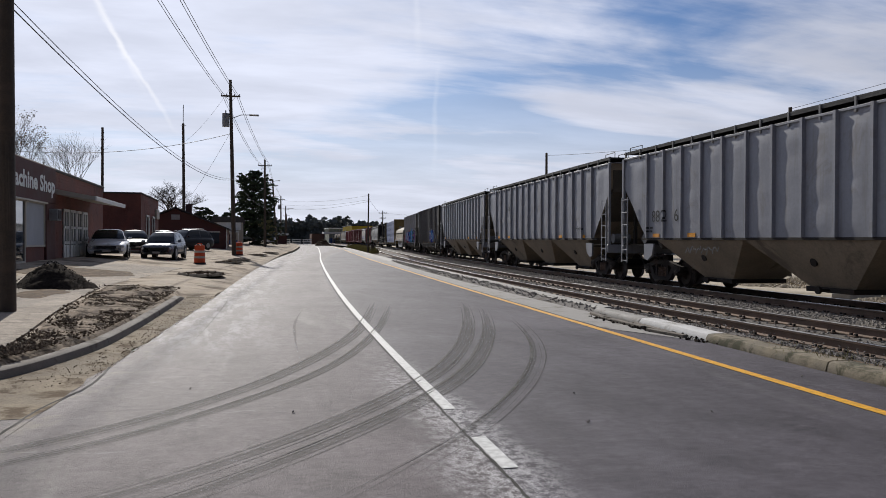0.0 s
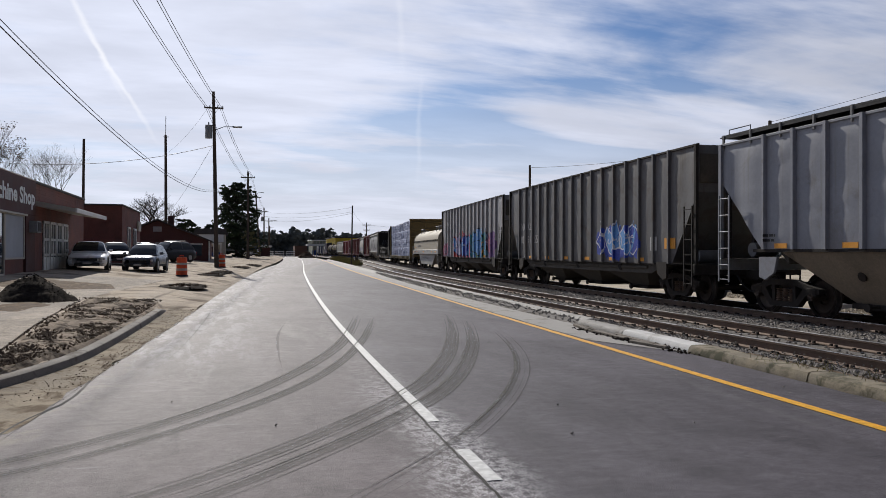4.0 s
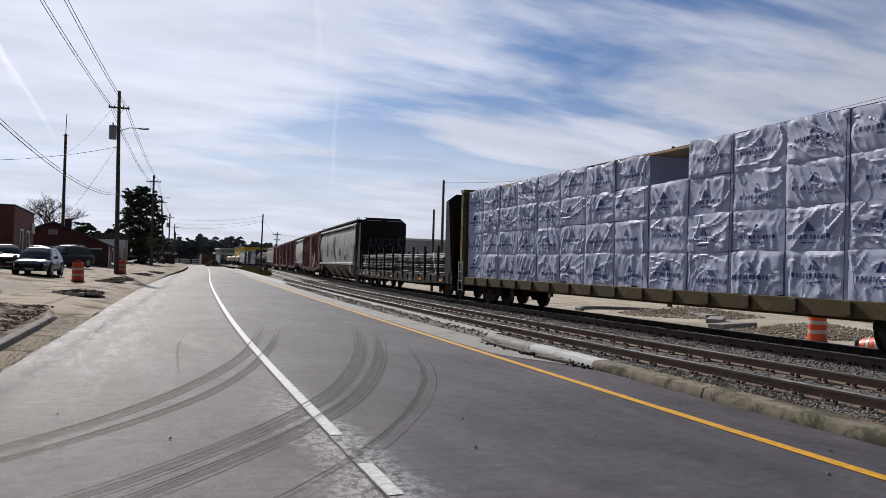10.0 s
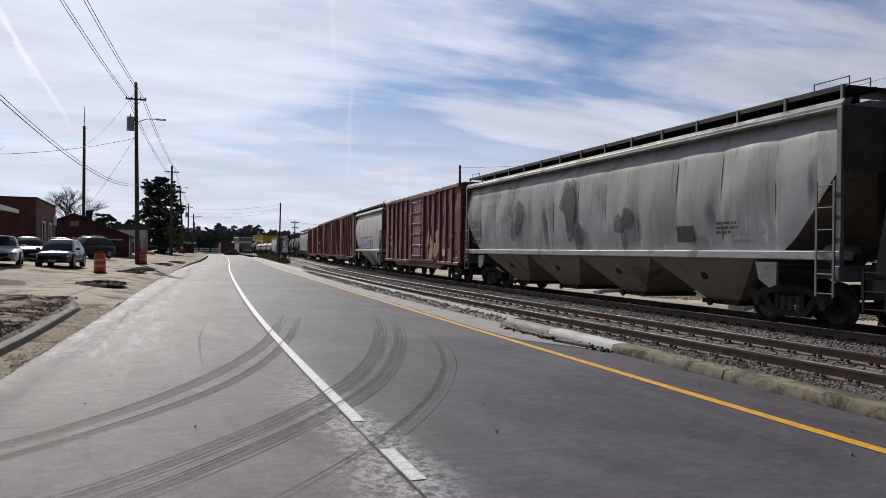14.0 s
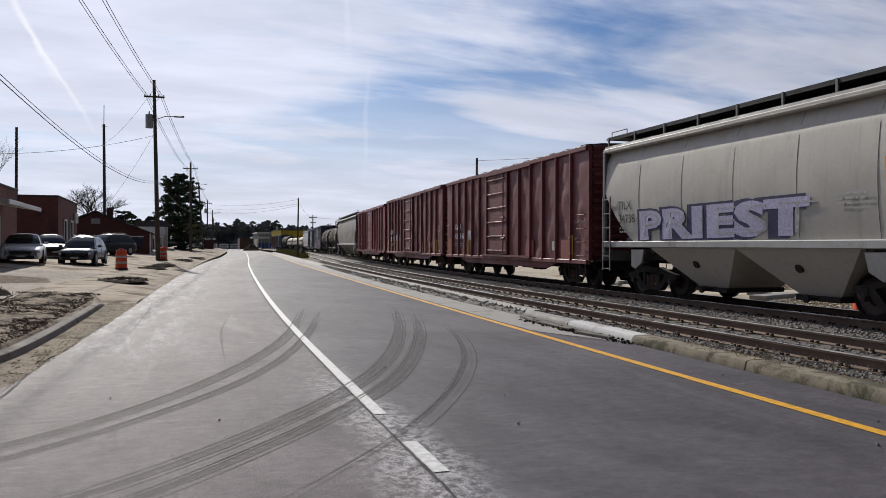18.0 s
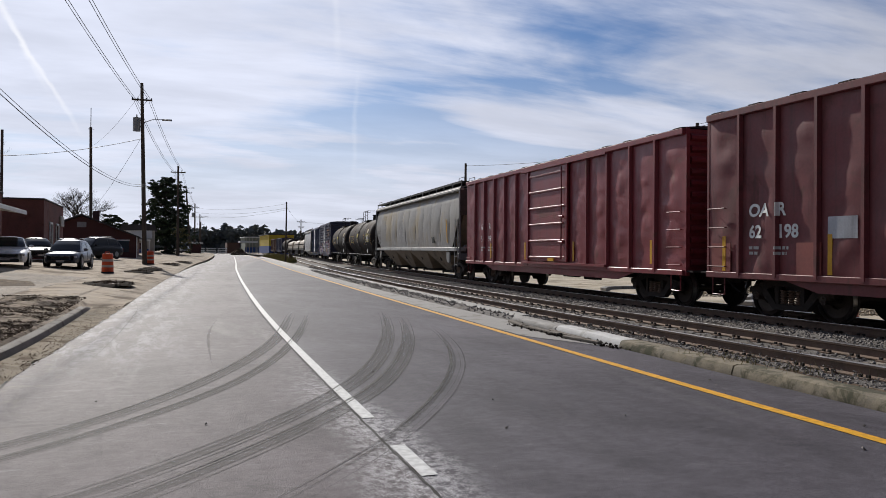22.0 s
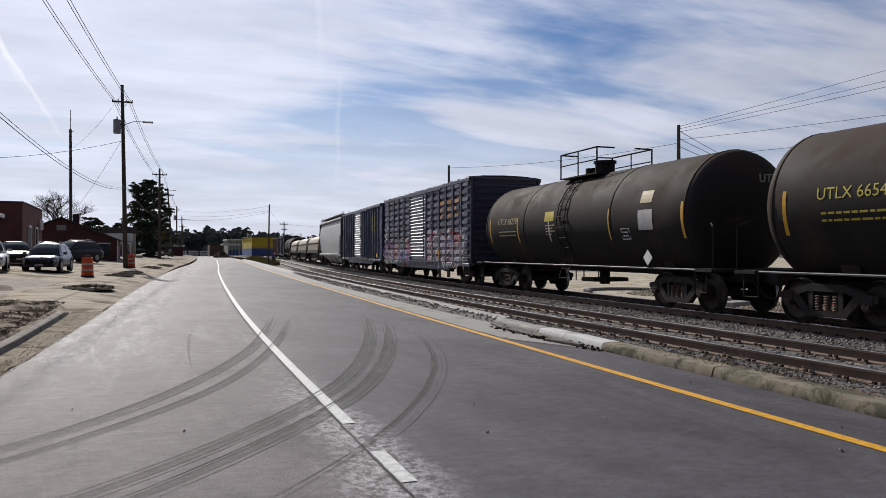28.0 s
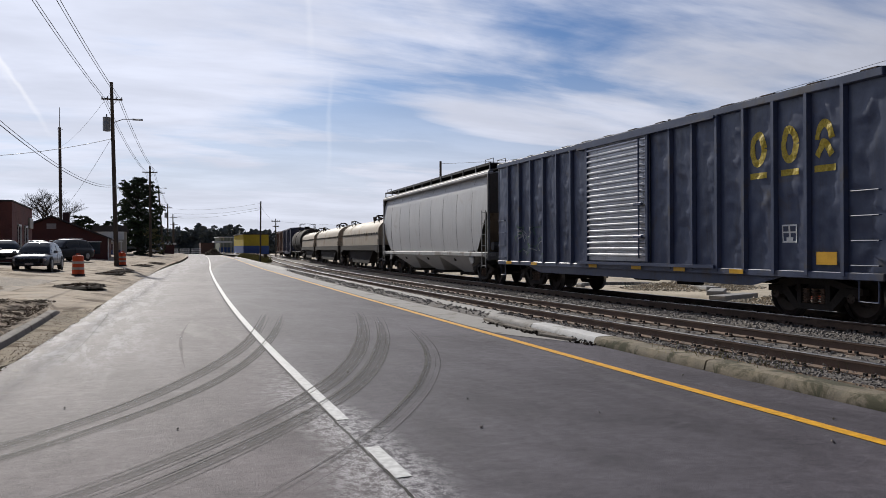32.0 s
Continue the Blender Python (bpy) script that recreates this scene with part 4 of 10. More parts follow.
def build_kerbs():
    front = lambda y: yellow_line(y) + 1.0
    old = [(0.02, -0.15), (0.0, 0.0), (0.015, 0.075), (0.045, 0.12), (0.10, 0.135), (0.34, 0.13), (0.42, 0.09), (0.45, -0.15)]
    slope = [(0.0, -0.15), (0.0, 0.005), (0.18, 0.03), (0.30, 0.10), (0.38, 0.13), (0.52, 0.13), (0.56, 0.08), (0.58, -0.15)]
    kerb = thing("kerb", "weathered concrete kerb between roadway and tracks, mossy in places", "kerb", kind="structure")
    y = -40.0
    for y1 in (-31, -22, -13, -5, 1.9, 7.93):
        kerb_piece(front, y + 0.012, y1 - 0.012, old, M["kerb"], "kerb_block", kerb, 0.022, y1)
        y = y1
    kerb_piece(front, 7.945, 10.75, old, M["kerb"], "kerb_block", kerb, 0.022, 3)
    kerb_piece(front, 10.8, 13.3, [(a + 0.06, b * 0.92) for a, b in old], M["kerb_pale"], "kerb_block", kerb, 0.018, 4)
    kerb_piece(front, 13.33, 15.6, [(a + 0.06, b * 0.85) for a, b in old], M["kerb_new"], "kerb_block", kerb, 0.02, 5)
    y = 15.65
    k = 0
    while y < 150:
        y1 = y + (2.9 if y < 60 else 9.0)
        kerb_piece(front, y, y1 - 0.03, slope, M["kerb_new"], "kerb_block", kerb, 0.008, k)
        y, k = y1, k + 1
    # pale gutter pan along the kerb past the old blocks
    y, k = 10.9, 0
    while y < 120:
        y1 = y + (3.0 if y < 60 else 9.0)
        g = G()
        g.grid(lambda q, j: (yellow_line(q) + (0.12 + 0.07 * noise.noise(Vector((q * 1.7, 3, 0))) + 0.8 * max(0.0, 1 - (q - 10.9) / 1.9), 0.99)[j], q, 0.008 + 0.002 * j), steps(y, y1 - 0.02, 0.5), (0, 1))
        part("gutter_pan", g, M["kerb_new"], kerb)
        y, k = y1, k + 1
    # left kerb: a curb return that ends in the sandy gutter
    line = arc([(-5.6, 6.2), (-4.2, 7.5), (-3.1, 8.75), (-2.62, 9.35), (-2.31, 10.4), (-2.0, 11.8), (-1.84, 14.4), (-1.70, 18.0), (-1.60, 21.5)], 60)
    d = np.gradient(line, axis=0)
    nrm = np.c_[-d[:, 1], d[:, 0]] / np.hypot(d[:, 0], d[:, 1])[:, None]
    prof = [(0.0, -0.1), (0.0, 0.02), (0.03, 0.13), (0.06, 0.15), (0.17, 0.155), (0.20, 0.14), (0.21, -0.1)]
    left = thing("kerb", "new concrete kerb round an unfinished strip of earth", "kerb", kind="structure")
    for i0, i1 in ((0, 26), (26, 40), (40, 59)):
        rings = [[(*(line[i] + nrm[i] * (p[0] * min(1.0, (60 - i) / 2.0 + 0.6))), p[1] * (1.0 if i < 57 else 0.5 + 0.17 * (59 - i))) for p in prof] for i in range(i0, i1 + 1)]
        if i0:
            rings[0] = [(p[0], p[1] + 0.012, p[2]) for p in rings[0]]
        part("kerb_block", G().loft(rings), M["kerb_left"], left, smooth=35)
    return line


def lumpy(name, outline, height, dz, material, label, category, cell=0.22, seed=0, edge=0.6, base=None):
    """A patch of loose ground inside an outline, with clods; height(x, y) in metres."""
    p = np.array(outline)

    def inside(x, y):
        c, j = False, len(p) - 1
        for i in range(len(p)):
            if (p[i][1] > y) != (p[j][1] > y) and x < (p[j][0] - p[i][0]) * (y - p[i][1]) / (p[j][1] - p[i][1]) + p[i][0]:
                c = not c
            j = i
        return c

    def rim(x, y):
        best = 9.0
        for i in range(len(p)):
            a, b = p[i], p[(i + 1) % len(p)]
            t = max(0.0, min(1.0, ((x - a[0]) * (b[0] - a[0]) + (y - a[1]) * (b[1] - a[1])) / max(1e-9, (b - a) @ (b - a))))
            best = min(best, math.hypot(x - a[0] - t * (b[0] - a[0]), y - a[1] - t * (b[1] - a[1])))
        return best

    g, idx = G(), {}
    (x0, y0), (x1, y1) = p.min(0), p.max(0)
    nx, ny = int((x1 - x0) / cell) + 2, int((y1 - y0) / cell) + 2
    for i in range(nx):
        for j in range(ny):
            x, y = x0 + i * cell, y0 + j * cell
            ins = inside(x, y)
            e = min(1.0, rim(x, y) / edge) if ins else 0.0
            rough = noise.fractal(Vector((x * 2.2, y * 2.2, seed)), 0.7, 2.1, 4)
            z = (base(x, y) if base else dz) + (e * (height + 0.5 * height * rough) if ins else -0.04)
            idx[i, j] = (len(g.v), ins)
            g.v.append((x, y, z))
    for i in range(nx - 1):
        for j in range(ny - 1):
            q = [idx[i, j], idx[i + 1, j], idx[i + 1, j + 1], idx[i, j + 1]]
            if any(k[1] for k in q):
                g.f.append(tuple(k[0] for k in q))
    return single(name, g, material, label, category, kind="stuff", smooth=50)


def build_left_verge(line):
    # sandy gutter between kerb and roadway
    g = G()
    ys = steps(7.5, 24.0, 0.4)
    kx = lambda y: float(np.interp(y, line[:, 1], line[:, 0]))
    g.grid(lambda y, k: ((kx(y) + 0.02) * (1 - k) + (left_edge(y) + 0.10 * noise.noise(Vector((y * 1.3, 7, 0))) + 0.02) * k, y, 0.035 * (1 - k) + 0.006 + 0.02 * noise.noise(Vector((y * 3, k * 5, 1))) * math.sin(math.pi * k)), ys, (0, 0.25, 0.5, 0.75, 1))
    single("gutter_sand", g, M["sand"], "sand washed into the gutter beside the kerb", "sand", kind="stuff", smooth=60)
    rnd = random.Random(9)
    g = G()
    for _ in range(1500):
        y = 8.9 + 13.5 * rnd.random()
        k = rnd.random() ** 0.6
        x = (kx(y) + 0.05) * (1 - k) + (left_edge(y) + 0.08) * k
        clod(g, (x, y, 0.02 + 0.02 * (1 - k)), 0.003 + 0.011 * rnd.random() ** 3, rnd)
    single("gutter_crumbs", g, M["clod"], "brown crumbs of earth in the sandy gutter", "earth", kind="stuff", fix=False)
    # unfinished planting strip
    strip_out = [(-4.4, 8.0)] + [(x - 0.18, y) for x, y in line[14:58:3]] + [(-1.9, 22.9), (-3.9, 23.4), (-3.4, 16.0), (-2.95, 11.0)]
    lumpy("earth_strip", strip_out, 0.075, 0.11, M["strip_soil"], "rough brown earth in the unfinished planting strip", "earth", 0.08, 3, 0.25, base=lambda x, y: max(0.12, lot_height(x, y) - 0.01))
    rnd = random.Random(5)
    g = G()
    for _ in range(9000):
        y = rnd.uniform(9.5, 23.0)
        a, b = np.interp(y, [11.0, 16.0, 23.4], [-2.95, -3.4, -3.9]), kx(min(y, 21.4)) - 0.2
        x = a + (b - a) * rnd.random() ** 0.8
        s = 0.006 + 0.026 * rnd.random() ** 3
        if noise.noise(Vector((x * 1.6, y * 0.9, 3))) < -0.25 + 0.35 * rnd.random():
            continue
        clod(g, (x, y, max(0.12, lot_height(x, y)) + 0.072 + s * 0.1), s, rnd)
    single("earth_clods", g, M["clod"], "clods of dry brown earth", "earth", kind="stuff", fix=False)
    # pavement slabs
    walk_thing = thing("pavement", "pale concrete pavement slabs dusted with sand", "pavement", kind="structure")
    y = 3.0
    wx = lambda y: float(np.interp(y, [3, 11.0, 16.0, 23.4, 40], [-2.9, -2.98, -3.45, -3.95, -2.7]))
    while y < 37:
        y1 = y + 1.5
        for d0, d1 in ((0.0, 1.55), (1.56, 3.1)):
            q = [(wx(y) - d1, y), (wx(y) - d0, y), (wx(y1) - d0, y1 - 0.012), (wx(y1) - d1, y1 - 0.012)]
            g = G()
            top = [(a, b, lot_height(a, b) + (0.03 if b < 22.5 else 0.008)) for a, b in q]
            g.add(top + [(a, b, c - 0.12) for a, b, c in top], [(0, 1, 2, 3), (0, 4, 5, 1), (1, 5, 6, 2), (2, 6, 7, 3), (3, 7, 4, 0)])
            part("slab", g, M["walk"], walk_thing)
        y = y1


def clod(g, c, s, rnd):
    """A rough stone or clod: a squashed, turned octahedron with uneven corners."""
    a = rnd.uniform(0, 6.28)
    ca, sa = math.cos(a) * s, math.sin(a) * s
    k = lambda: rnd.uniform(0.7, 1.25)
    x, y, z = c
    u, w, h = k(), k(), k() * s * 0.75
    tx, ty = rnd.uniform(-0.4, 0.4) * s, rnd.uniform(-0.4, 0.4) * s
    g.add([(x + ca * u, y + sa * u, z), (x - sa * w, y + ca * w, z + 0.2 * h), (x - ca * k(), y - sa * k(), z), (x + sa * k(), y - ca * k(), z - 0.2 * h), (x + tx, y + ty, z + h), (x - tx, y - ty, z - h)],
          [(0, 1, 4), (1, 2, 4), (2, 3, 4), (3, 0, 4), (1, 0, 5), (2, 1, 5), (3, 2, 5), (0, 3, 5)])


def mound(name, x, y, rx, ry, h, material, label, seed):
    base = lot_height(x, y)
    g = G()
    rings = []
    for i in range(15):
        k = i / 14.0
        ring = []
        for j in range(36):
            a = 2 * math.pi * j / 36
            wob = 1 + 0.13 * noise.noise(Vector((math.cos(a) * 1.5, math.sin(a) * 1.5, seed)))
            r = (1 - k) ** 0.9 * wob
            px, py = x + math.cos(a) * rx * r, y + math.sin(a) * ry * r
            ring.append((px, py, base - 0.05 + h * (k ** 0.95) + 0.16 * h * noise.fractal(Vector((px * 3, py * 3, seed)), 0.8, 2.1, 4) * (1 - (k * 0.4))))
        rings.append(ring)
    g.loft(rings)
    ob = single(name, g, material, label, "earth", kind="stuff", smooth=60)
    rnd = random.Random(seed)
    c = G()
    for _ in range(420):
        a, k = rnd.uniform(0, 6.28), rnd.uniform(0.05, 1.2)
        s = rnd.uniform(0.008, 0.028)
        clod(c, (x + math.cos(a) * rx * k, y + math.sin(a) * ry * k, base + h * max(0.0, 1 - k) ** 0.9 + 0.01), s, rnd)
    part("clods", c, material, ob, fix=False)


# ---- railway ----


def sweep(off, z, outline, ss):
    """An outline (sideways, up) drawn along a track."""
    return G().loft([[tuple(on_track(off + p[0], s, z + p[1])) for p in outline] for s in ss])


def build_track(name, centre, s0, s1, pieces, label):
    ss = steps(s0, -4, 12.0)[:-1] + steps(-4, 80, 1.5) + steps(83, s1, 4.0)
    foot = [(-0.07, -0.17), (-0.07, -0.155), (-0.012, -0.135), (-0.012, -0.045), (-0.034, -0.035), (-0.036, -0.008), (0.036, -0.008), (0.034, -0.035), (0.012, -0.045), (0.012, -0.135), (0.07, -0.155), (0.07, -0.17)]
    head = [(-0.037, -0.008), (-0.036, -0.003), (-0.026, 0.001), (0.026, 0.001), (0.036, -0.003), (0.037, -0.008)]
    track = thing(name, label, "railway track", "railway tracks", kind="structure")
    for o in (-0.753, 0.753):
        r = part("rail", sweep(centre + o, RAIL_TOP, foot, ss), M["rail"], track, "rust-brown steel rail")
        part("rail_head", sweep(centre + o, RAIL_TOP, head, ss), M["rail_head"], r, "polished top of the rail")
    # sleepers with plates and spikes
    tie_mesh = G().box(-1.28, 1.28, -0.115, 0.115, -0.17, 0.0, 0.015).mesh("tie", M["tie"])
    plates, spikes, rest = G(), G(), G()
    s, n = s0 + 0.3, 0
    rnd = random.Random(int(centre * 10))
    while s < s1:
        a = bend_turn(s)
        turn = -a + rnd.uniform(-0.012, 0.012)
        m = Matrix.Translation(on_track(centre, s, RAIL_TOP - 0.185 + rnd.uniform(-0.008, 0.008))) @ Matrix.Rotation(turn, 4, "Z")
        if -2 < s < pieces:
            part("tie", tie_mesh, None, track, at=m)
        else:
            rest.add([m @ v.co for v in tie_mesh.vertices], [tuple(q.vertices) for q in tie_mesh.polygons])
        if -4 < s < 70:
            for o in (-0.753, 0.753):
                for b, (hx, hy, hz) in ((o, (0.17, 0.09, 0.012)), (o - 0.10, (0.02, 0.02, 0.03)), (o + 0.10, (0.02, 0.02, 0.03))):
                    t = spikes if hx < 0.1 else plates
                    for dy in ((-0.055, 0.055) if hx < 0.1 else (0,)):
                        q = [m @ Vector((b + sx * hx, dy + sy * hy, sz * hz * 2 + 0.0)) for sx in (-1, 1) for sy in (-1, 1) for sz in (0, 1)]
                        t.add(q, [(0, 1, 3, 2), (4, 6, 7, 5), (0, 4, 5, 1), (2, 3, 7, 6), (1, 5, 7, 3)])
        s += 0.52
    tagged(part("far_ties", rest, M["tie"], track, fix=False), kind="stuff")
    tagged(part("tie_plates", plates, M["rail"], track, fix=False), kind="stuff")
    tagged(part("spikes", spikes, M["frame_dark"], track, fix=False), kind="stuff")


def build_ballast():
    """The stone bed under both tracks, with loose stones where the camera is near."""
    g = G()
    prof = [(-2.0, -0.10), (-1.62, 0.075), (-1.3, 0.09), (-0.9, 0.035), (0.9, 0.035), (1.3, 0.09), (1.9, 0.10), (2.4, 0.085), (2.75, 0.04), (4.8, 0.04), (5.3, 0.09), (5.8, 0.07), (6.6, -0.2)]
    ss = steps(-80, -6, 6.0)[:-1] + steps(-6, 60, 0.5) + steps(61.5, 320, 3.0)
    g.grid(lambda s, k: tuple(on_track(NEAR_TRACK + prof[k][0], s, prof[k][1] + 0.02 * noise.noise(Vector((s * 1.1, k * 1.7, 0))))), ss, range(len(prof)))
    single("ballast_bed", g, M["ballast_bed"], "grey crushed-stone bed under the two tracks", "ballast", kind="structure", smooth=60)
    rnd = random.Random(11)
    bed = G()
    for _ in range(38000):
        s = 2.0 + 62.0 * rnd.random() ** 1.7
        o = rnd.uniform(-1.75, 6.2)
        z = np.interp(o, [p[0] for p in prof], [p[1] for p in prof])
        size = rnd.uniform(0.014, 0.034) * (1 + s * 0.014)
        on_rail = min(abs(abs(o) - 0.753), abs(abs(o - 3.97) - 0.753))
        if on_rail < 0.16 or abs(o) < 1.15 and rnd.random() < 0.55:
            continue
        clod(bed, on_track(NEAR_TRACK + o, s, z + size * 0.35), size, rnd)
    single("ballast_stones", bed, M["stone"], "loose grey crushed ballast stones", "ballast", kind="stuff", fix=False)
    # spilled dirt between kerb and near track
    g = G()
    g.grid(lambda s, k: (yellow_line(s) + 1.46 + k * (on_track(NEAR_TRACK - 1.2, s).x - yellow_line(s) - 1.46), s, 0.10 + 0.02 * noise.noise(Vector((s * 2, k * 3, 4))) - 0.03 * k), steps(-40, 150, 0.7), (0, 0.33, 0.66, 1))
    single("verge_dirt", g, M["earth"], "dirt and litter between kerb and track", "earth", kind="structure", smooth=60)
    bed = G()
    for _ in range(2600):
        s = 2.0 + 40.0 * rnd.random() ** 1.6
        k = rnd.random()
        x = yellow_line(s) + 1.42 + k * 1.15
        clod(bed, (x, s, 0.110), rnd.uniform(0.008, 0.022), rnd)
    single("verge_stones", bed, M["stone"], "small stones scattered along the verge", "ballast", kind="stuff", fix=False)


build_ground()
build_road()
build_skids()
LEFT_KERB = build_kerbs()
build_left_verge(LEFT_KERB)
build_ballast()
mound("soil_mound", -5.0, 22.3, 1.08, 1.3, 0.74, M["mulch"], "heap of dark soil on the pavement", 4)
mound("soil_mound", -5.9, 18.9, 0.95, 1.1, 0.42, M["mulch"], "low heap of dark soil on the pavement", 8)

# ---- rolling stock: each car lies along y about its middle, near side at -x, z from the rail ----
SKIN = {}     # for each car with posts: depth of the near side, and the lines along which it folds
HALF = 1.57
WHEEL_R = 0.44


def run(t):
    """Metres that the train has rolled: it slows a little all the way."""
    return 11.08 * t - 0.034 * t * t


def bogie_parts():
    """Meshes of one truck, built once."""
    side = G()
    for x in (-1.0, 1.0):
        a, b = x - 0.07, x + 0.07
        side.prism([(-1.12, 0.50), (-1.12, 0.62), (-0.80, 0.68), (-0.38, 0.80), (0.38, 0.80), (0.80, 0.68), (1.12, 0.62), (1.12, 0.50), (0.80, 0.54), (0.40, 0.66), (-0.40, 0.66), (-0.80, 0.54)], a, b, "x")
        side.prism([(-0.80, 0.54), (-0.62, 0.60), (-0.36, 0.30), (0.36, 0.30), (0.62, 0.60), (0.80, 0.54), (0.45, 0.19), (-0.45, 0.19)], a, b, "x")
        for y in (-0.34, 0.34):
            side.box(a + 0.01, b - 0.01, y - 0.05, y + 0.05, 0.28, 0.68)
        for y in (-0.89, 0.89):
            side.box(a - 0.02, b + 0.02, y - 0.16, y + 0.16, 0.44, 0.64, 0.03)
    side.box(-0.95, 0.95, -0.2, 0.2, 0.5, 0.72)
    spring = G().loft([[(r * math.cos(0.785 * i), r * math.sin(0.785 * i), 0.30 + 0.0125 * k) for i in range(8)] for k, r in enumerate([0.05, 0.075, 0.075, 0.05] * 6)])
    disc = G()
    prof = [(0.0, 0.10), (0.0, 0.0)]
    wheel = [(0.04, -0.05), (0.16, -0.05), (0.18, -0.01), (0.34, 0.02), (WHEEL_R - 0.07, -0.03), (WHEEL_R - 0.005, -0.055)]
    tread = [(WHEEL_R - 0.005, -0.057), (WHEEL_R + 0.002, 0.05)]
    flange = [(WHEEL_R, 0.05), (WHEEL_R + 0.026, 0.06), (WHEEL_R + 0.026, 0.085), (WHEEL_R - 0.08, 0.085), (0.2, 0.06), (0.06, 0.08)]
    treads = []
    n = 28
    for sx in (-1, 1):
        spin = lambda prof: [[(sx * (0.753 - o), r * math.cos(2 * math.pi * i / n), r * math.sin(2 * math.pi * i / n)) for i in range(n)] for r, o in prof]
        disc.loft(spin([(r, -o) for r, o in wheel]), caps=False)
        disc.loft(spin([(r, o) for r, o in flange]), caps=False)
        treads.append(G().loft(spin([(r, o) for r, o in tread]), caps=False).mesh("tread", M["tread"], 60))
        disc.cyl((sx * 0.80, 0, 0), (sx * 1.10, 0, 0), 0.085, n=12)
        for k in range(3):
            a = k * 2.094
            disc.cyl((sx * 1.10, 0.05 * math.cos(a), 0.05 * math.sin(a)), (sx * 1.12, 0.05 * math.cos(a), 0.05 * math.sin(a)), 0.018, n=6)
    disc.cyl((-0.75, 0, 0), (0.75, 0, 0), 0.075, n=10)
    return (side.mesh("bogie", M["frame_dark"], 35), spring.mesh("spring", M["rail"]), disc.mesh("wheelset", M["wheel"], 40), treads)


BOGIE = bogie_parts()
WHEELSETS = {-0.89: [], 0.89: []}


def bogies(car, *ys):
    for y in ys:
        b = part("bogie", BOGIE[0], None, car, at=(0, y, 0))
        for sy in (-0.2, 0.0, 0.2):
            part("spring", BOGIE[1], None, b, at=(-1.0, sy, 0))
        for o in (-0.89, 0.89):
            w = part("wheelset", BOGIE[2], None, b, at=(0, o, WHEEL_R))
            WHEELSETS[o].append((w, BOGIE[3]))


def couplers(car, half):
    for e in (-1, 1):
        g = G()
        g.box(-0.09, 0.09, *sorted((e * (half - 0.4), e * (half + 0.30))), 0.72, 0.92, 0.02)
        g.box(-0.16, 0.10, *sorted((e * (half + 0.28), e * (half + 0.58))), 0.68, 0.98, 0.04)
        g.box(0.10, 0.17, *sorted((e * (half + 0.36), e * (half + 0.60))), 0.70, 0.96, 0.02)
        part("coupler", g, M["frame_dark"], car)
        g = G()
        g.tube([(-0.35, e * half, 0.8), (-0.3, e * (half + 0.12), 0.6), (-0.2, e * (half + 0.3), 0.42), (-0.1, e * (half + 0.5), 0.36)], 0.025, 6)
        part("air_hose", g, M["black_rubber"], car)


def ladder(car, x, y0, y1, zs, material, out=0.06, rails=True):
    """Grab irons or a ladder on a side (x fixed), from y0 to y1."""
    g = G()
    for z in zs:
        g.tube([(x, y0, z), (x - out, y0, z), (x - out, y1, z), (x, y1, z)] if x < 0 else [(x, y0, z), (x + out, y0, z), (x + out, y1, z), (x, y1, z)], 0.013, 5)
    if not rails:
        pieces("grab_iron", g, material, car)
        return
    r = G()
    o = -out if x < 0 else out
    for y in (y0, y1):
        r.box(x + o - 0.012, x + o + 0.012, y - 0.022, y + 0.022, zs[0] - 0.06, zs[-1] + 0.08)
    top = part("ladder", r, material, car)
    pieces("rung", g, material, top)


def lies(car, z):
    """True where the side has a sheet that marks can be laid on."""
    return car.name in SKIN and z > SKIN[car.name][2][0]


def side_text(car, words, y, z, h, material, x, label="", **kw):
    g = on_side(lettering(words, h, **kw), x, y, z)
    return part("lettering", drape(g, car, 0.016) if lies(car, z) else g, material, car, label, fix=False)


def side_bars(car, y, z, rows, h, material, x, seed=0):
    g = on_side(bars(rows, h, h * 0.8, random.Random(seed)), x, y, z)
    return part("fine_print", drape(g, car, 0.014) if lies(car, z - 0.2) else g, material, car, fix=False)


def plate(car, name, x, y0, y1, z0, z1, material, label=""):
    g = G().box(x - 0.006, x + 0.006, y0, y1, z0, z1)
    return part(name, g, material, car, label)


def cut(poly, axis, at, keep):
    """The piece of a convex outline on one side of a line."""
    out = []
    for p, q in zip(poly, poly[1:] + poly[:1]):
        a, b = (p[axis] - at) * keep, (q[axis] - at) * keep
        if a >= 0:
            out.append(p)
        if a * b < 0:
            f = a / (a - b)
            out.append((p[0] + (q[0] - p[0]) * f, p[1] + (q[1] - p[1]) * f))
    return out


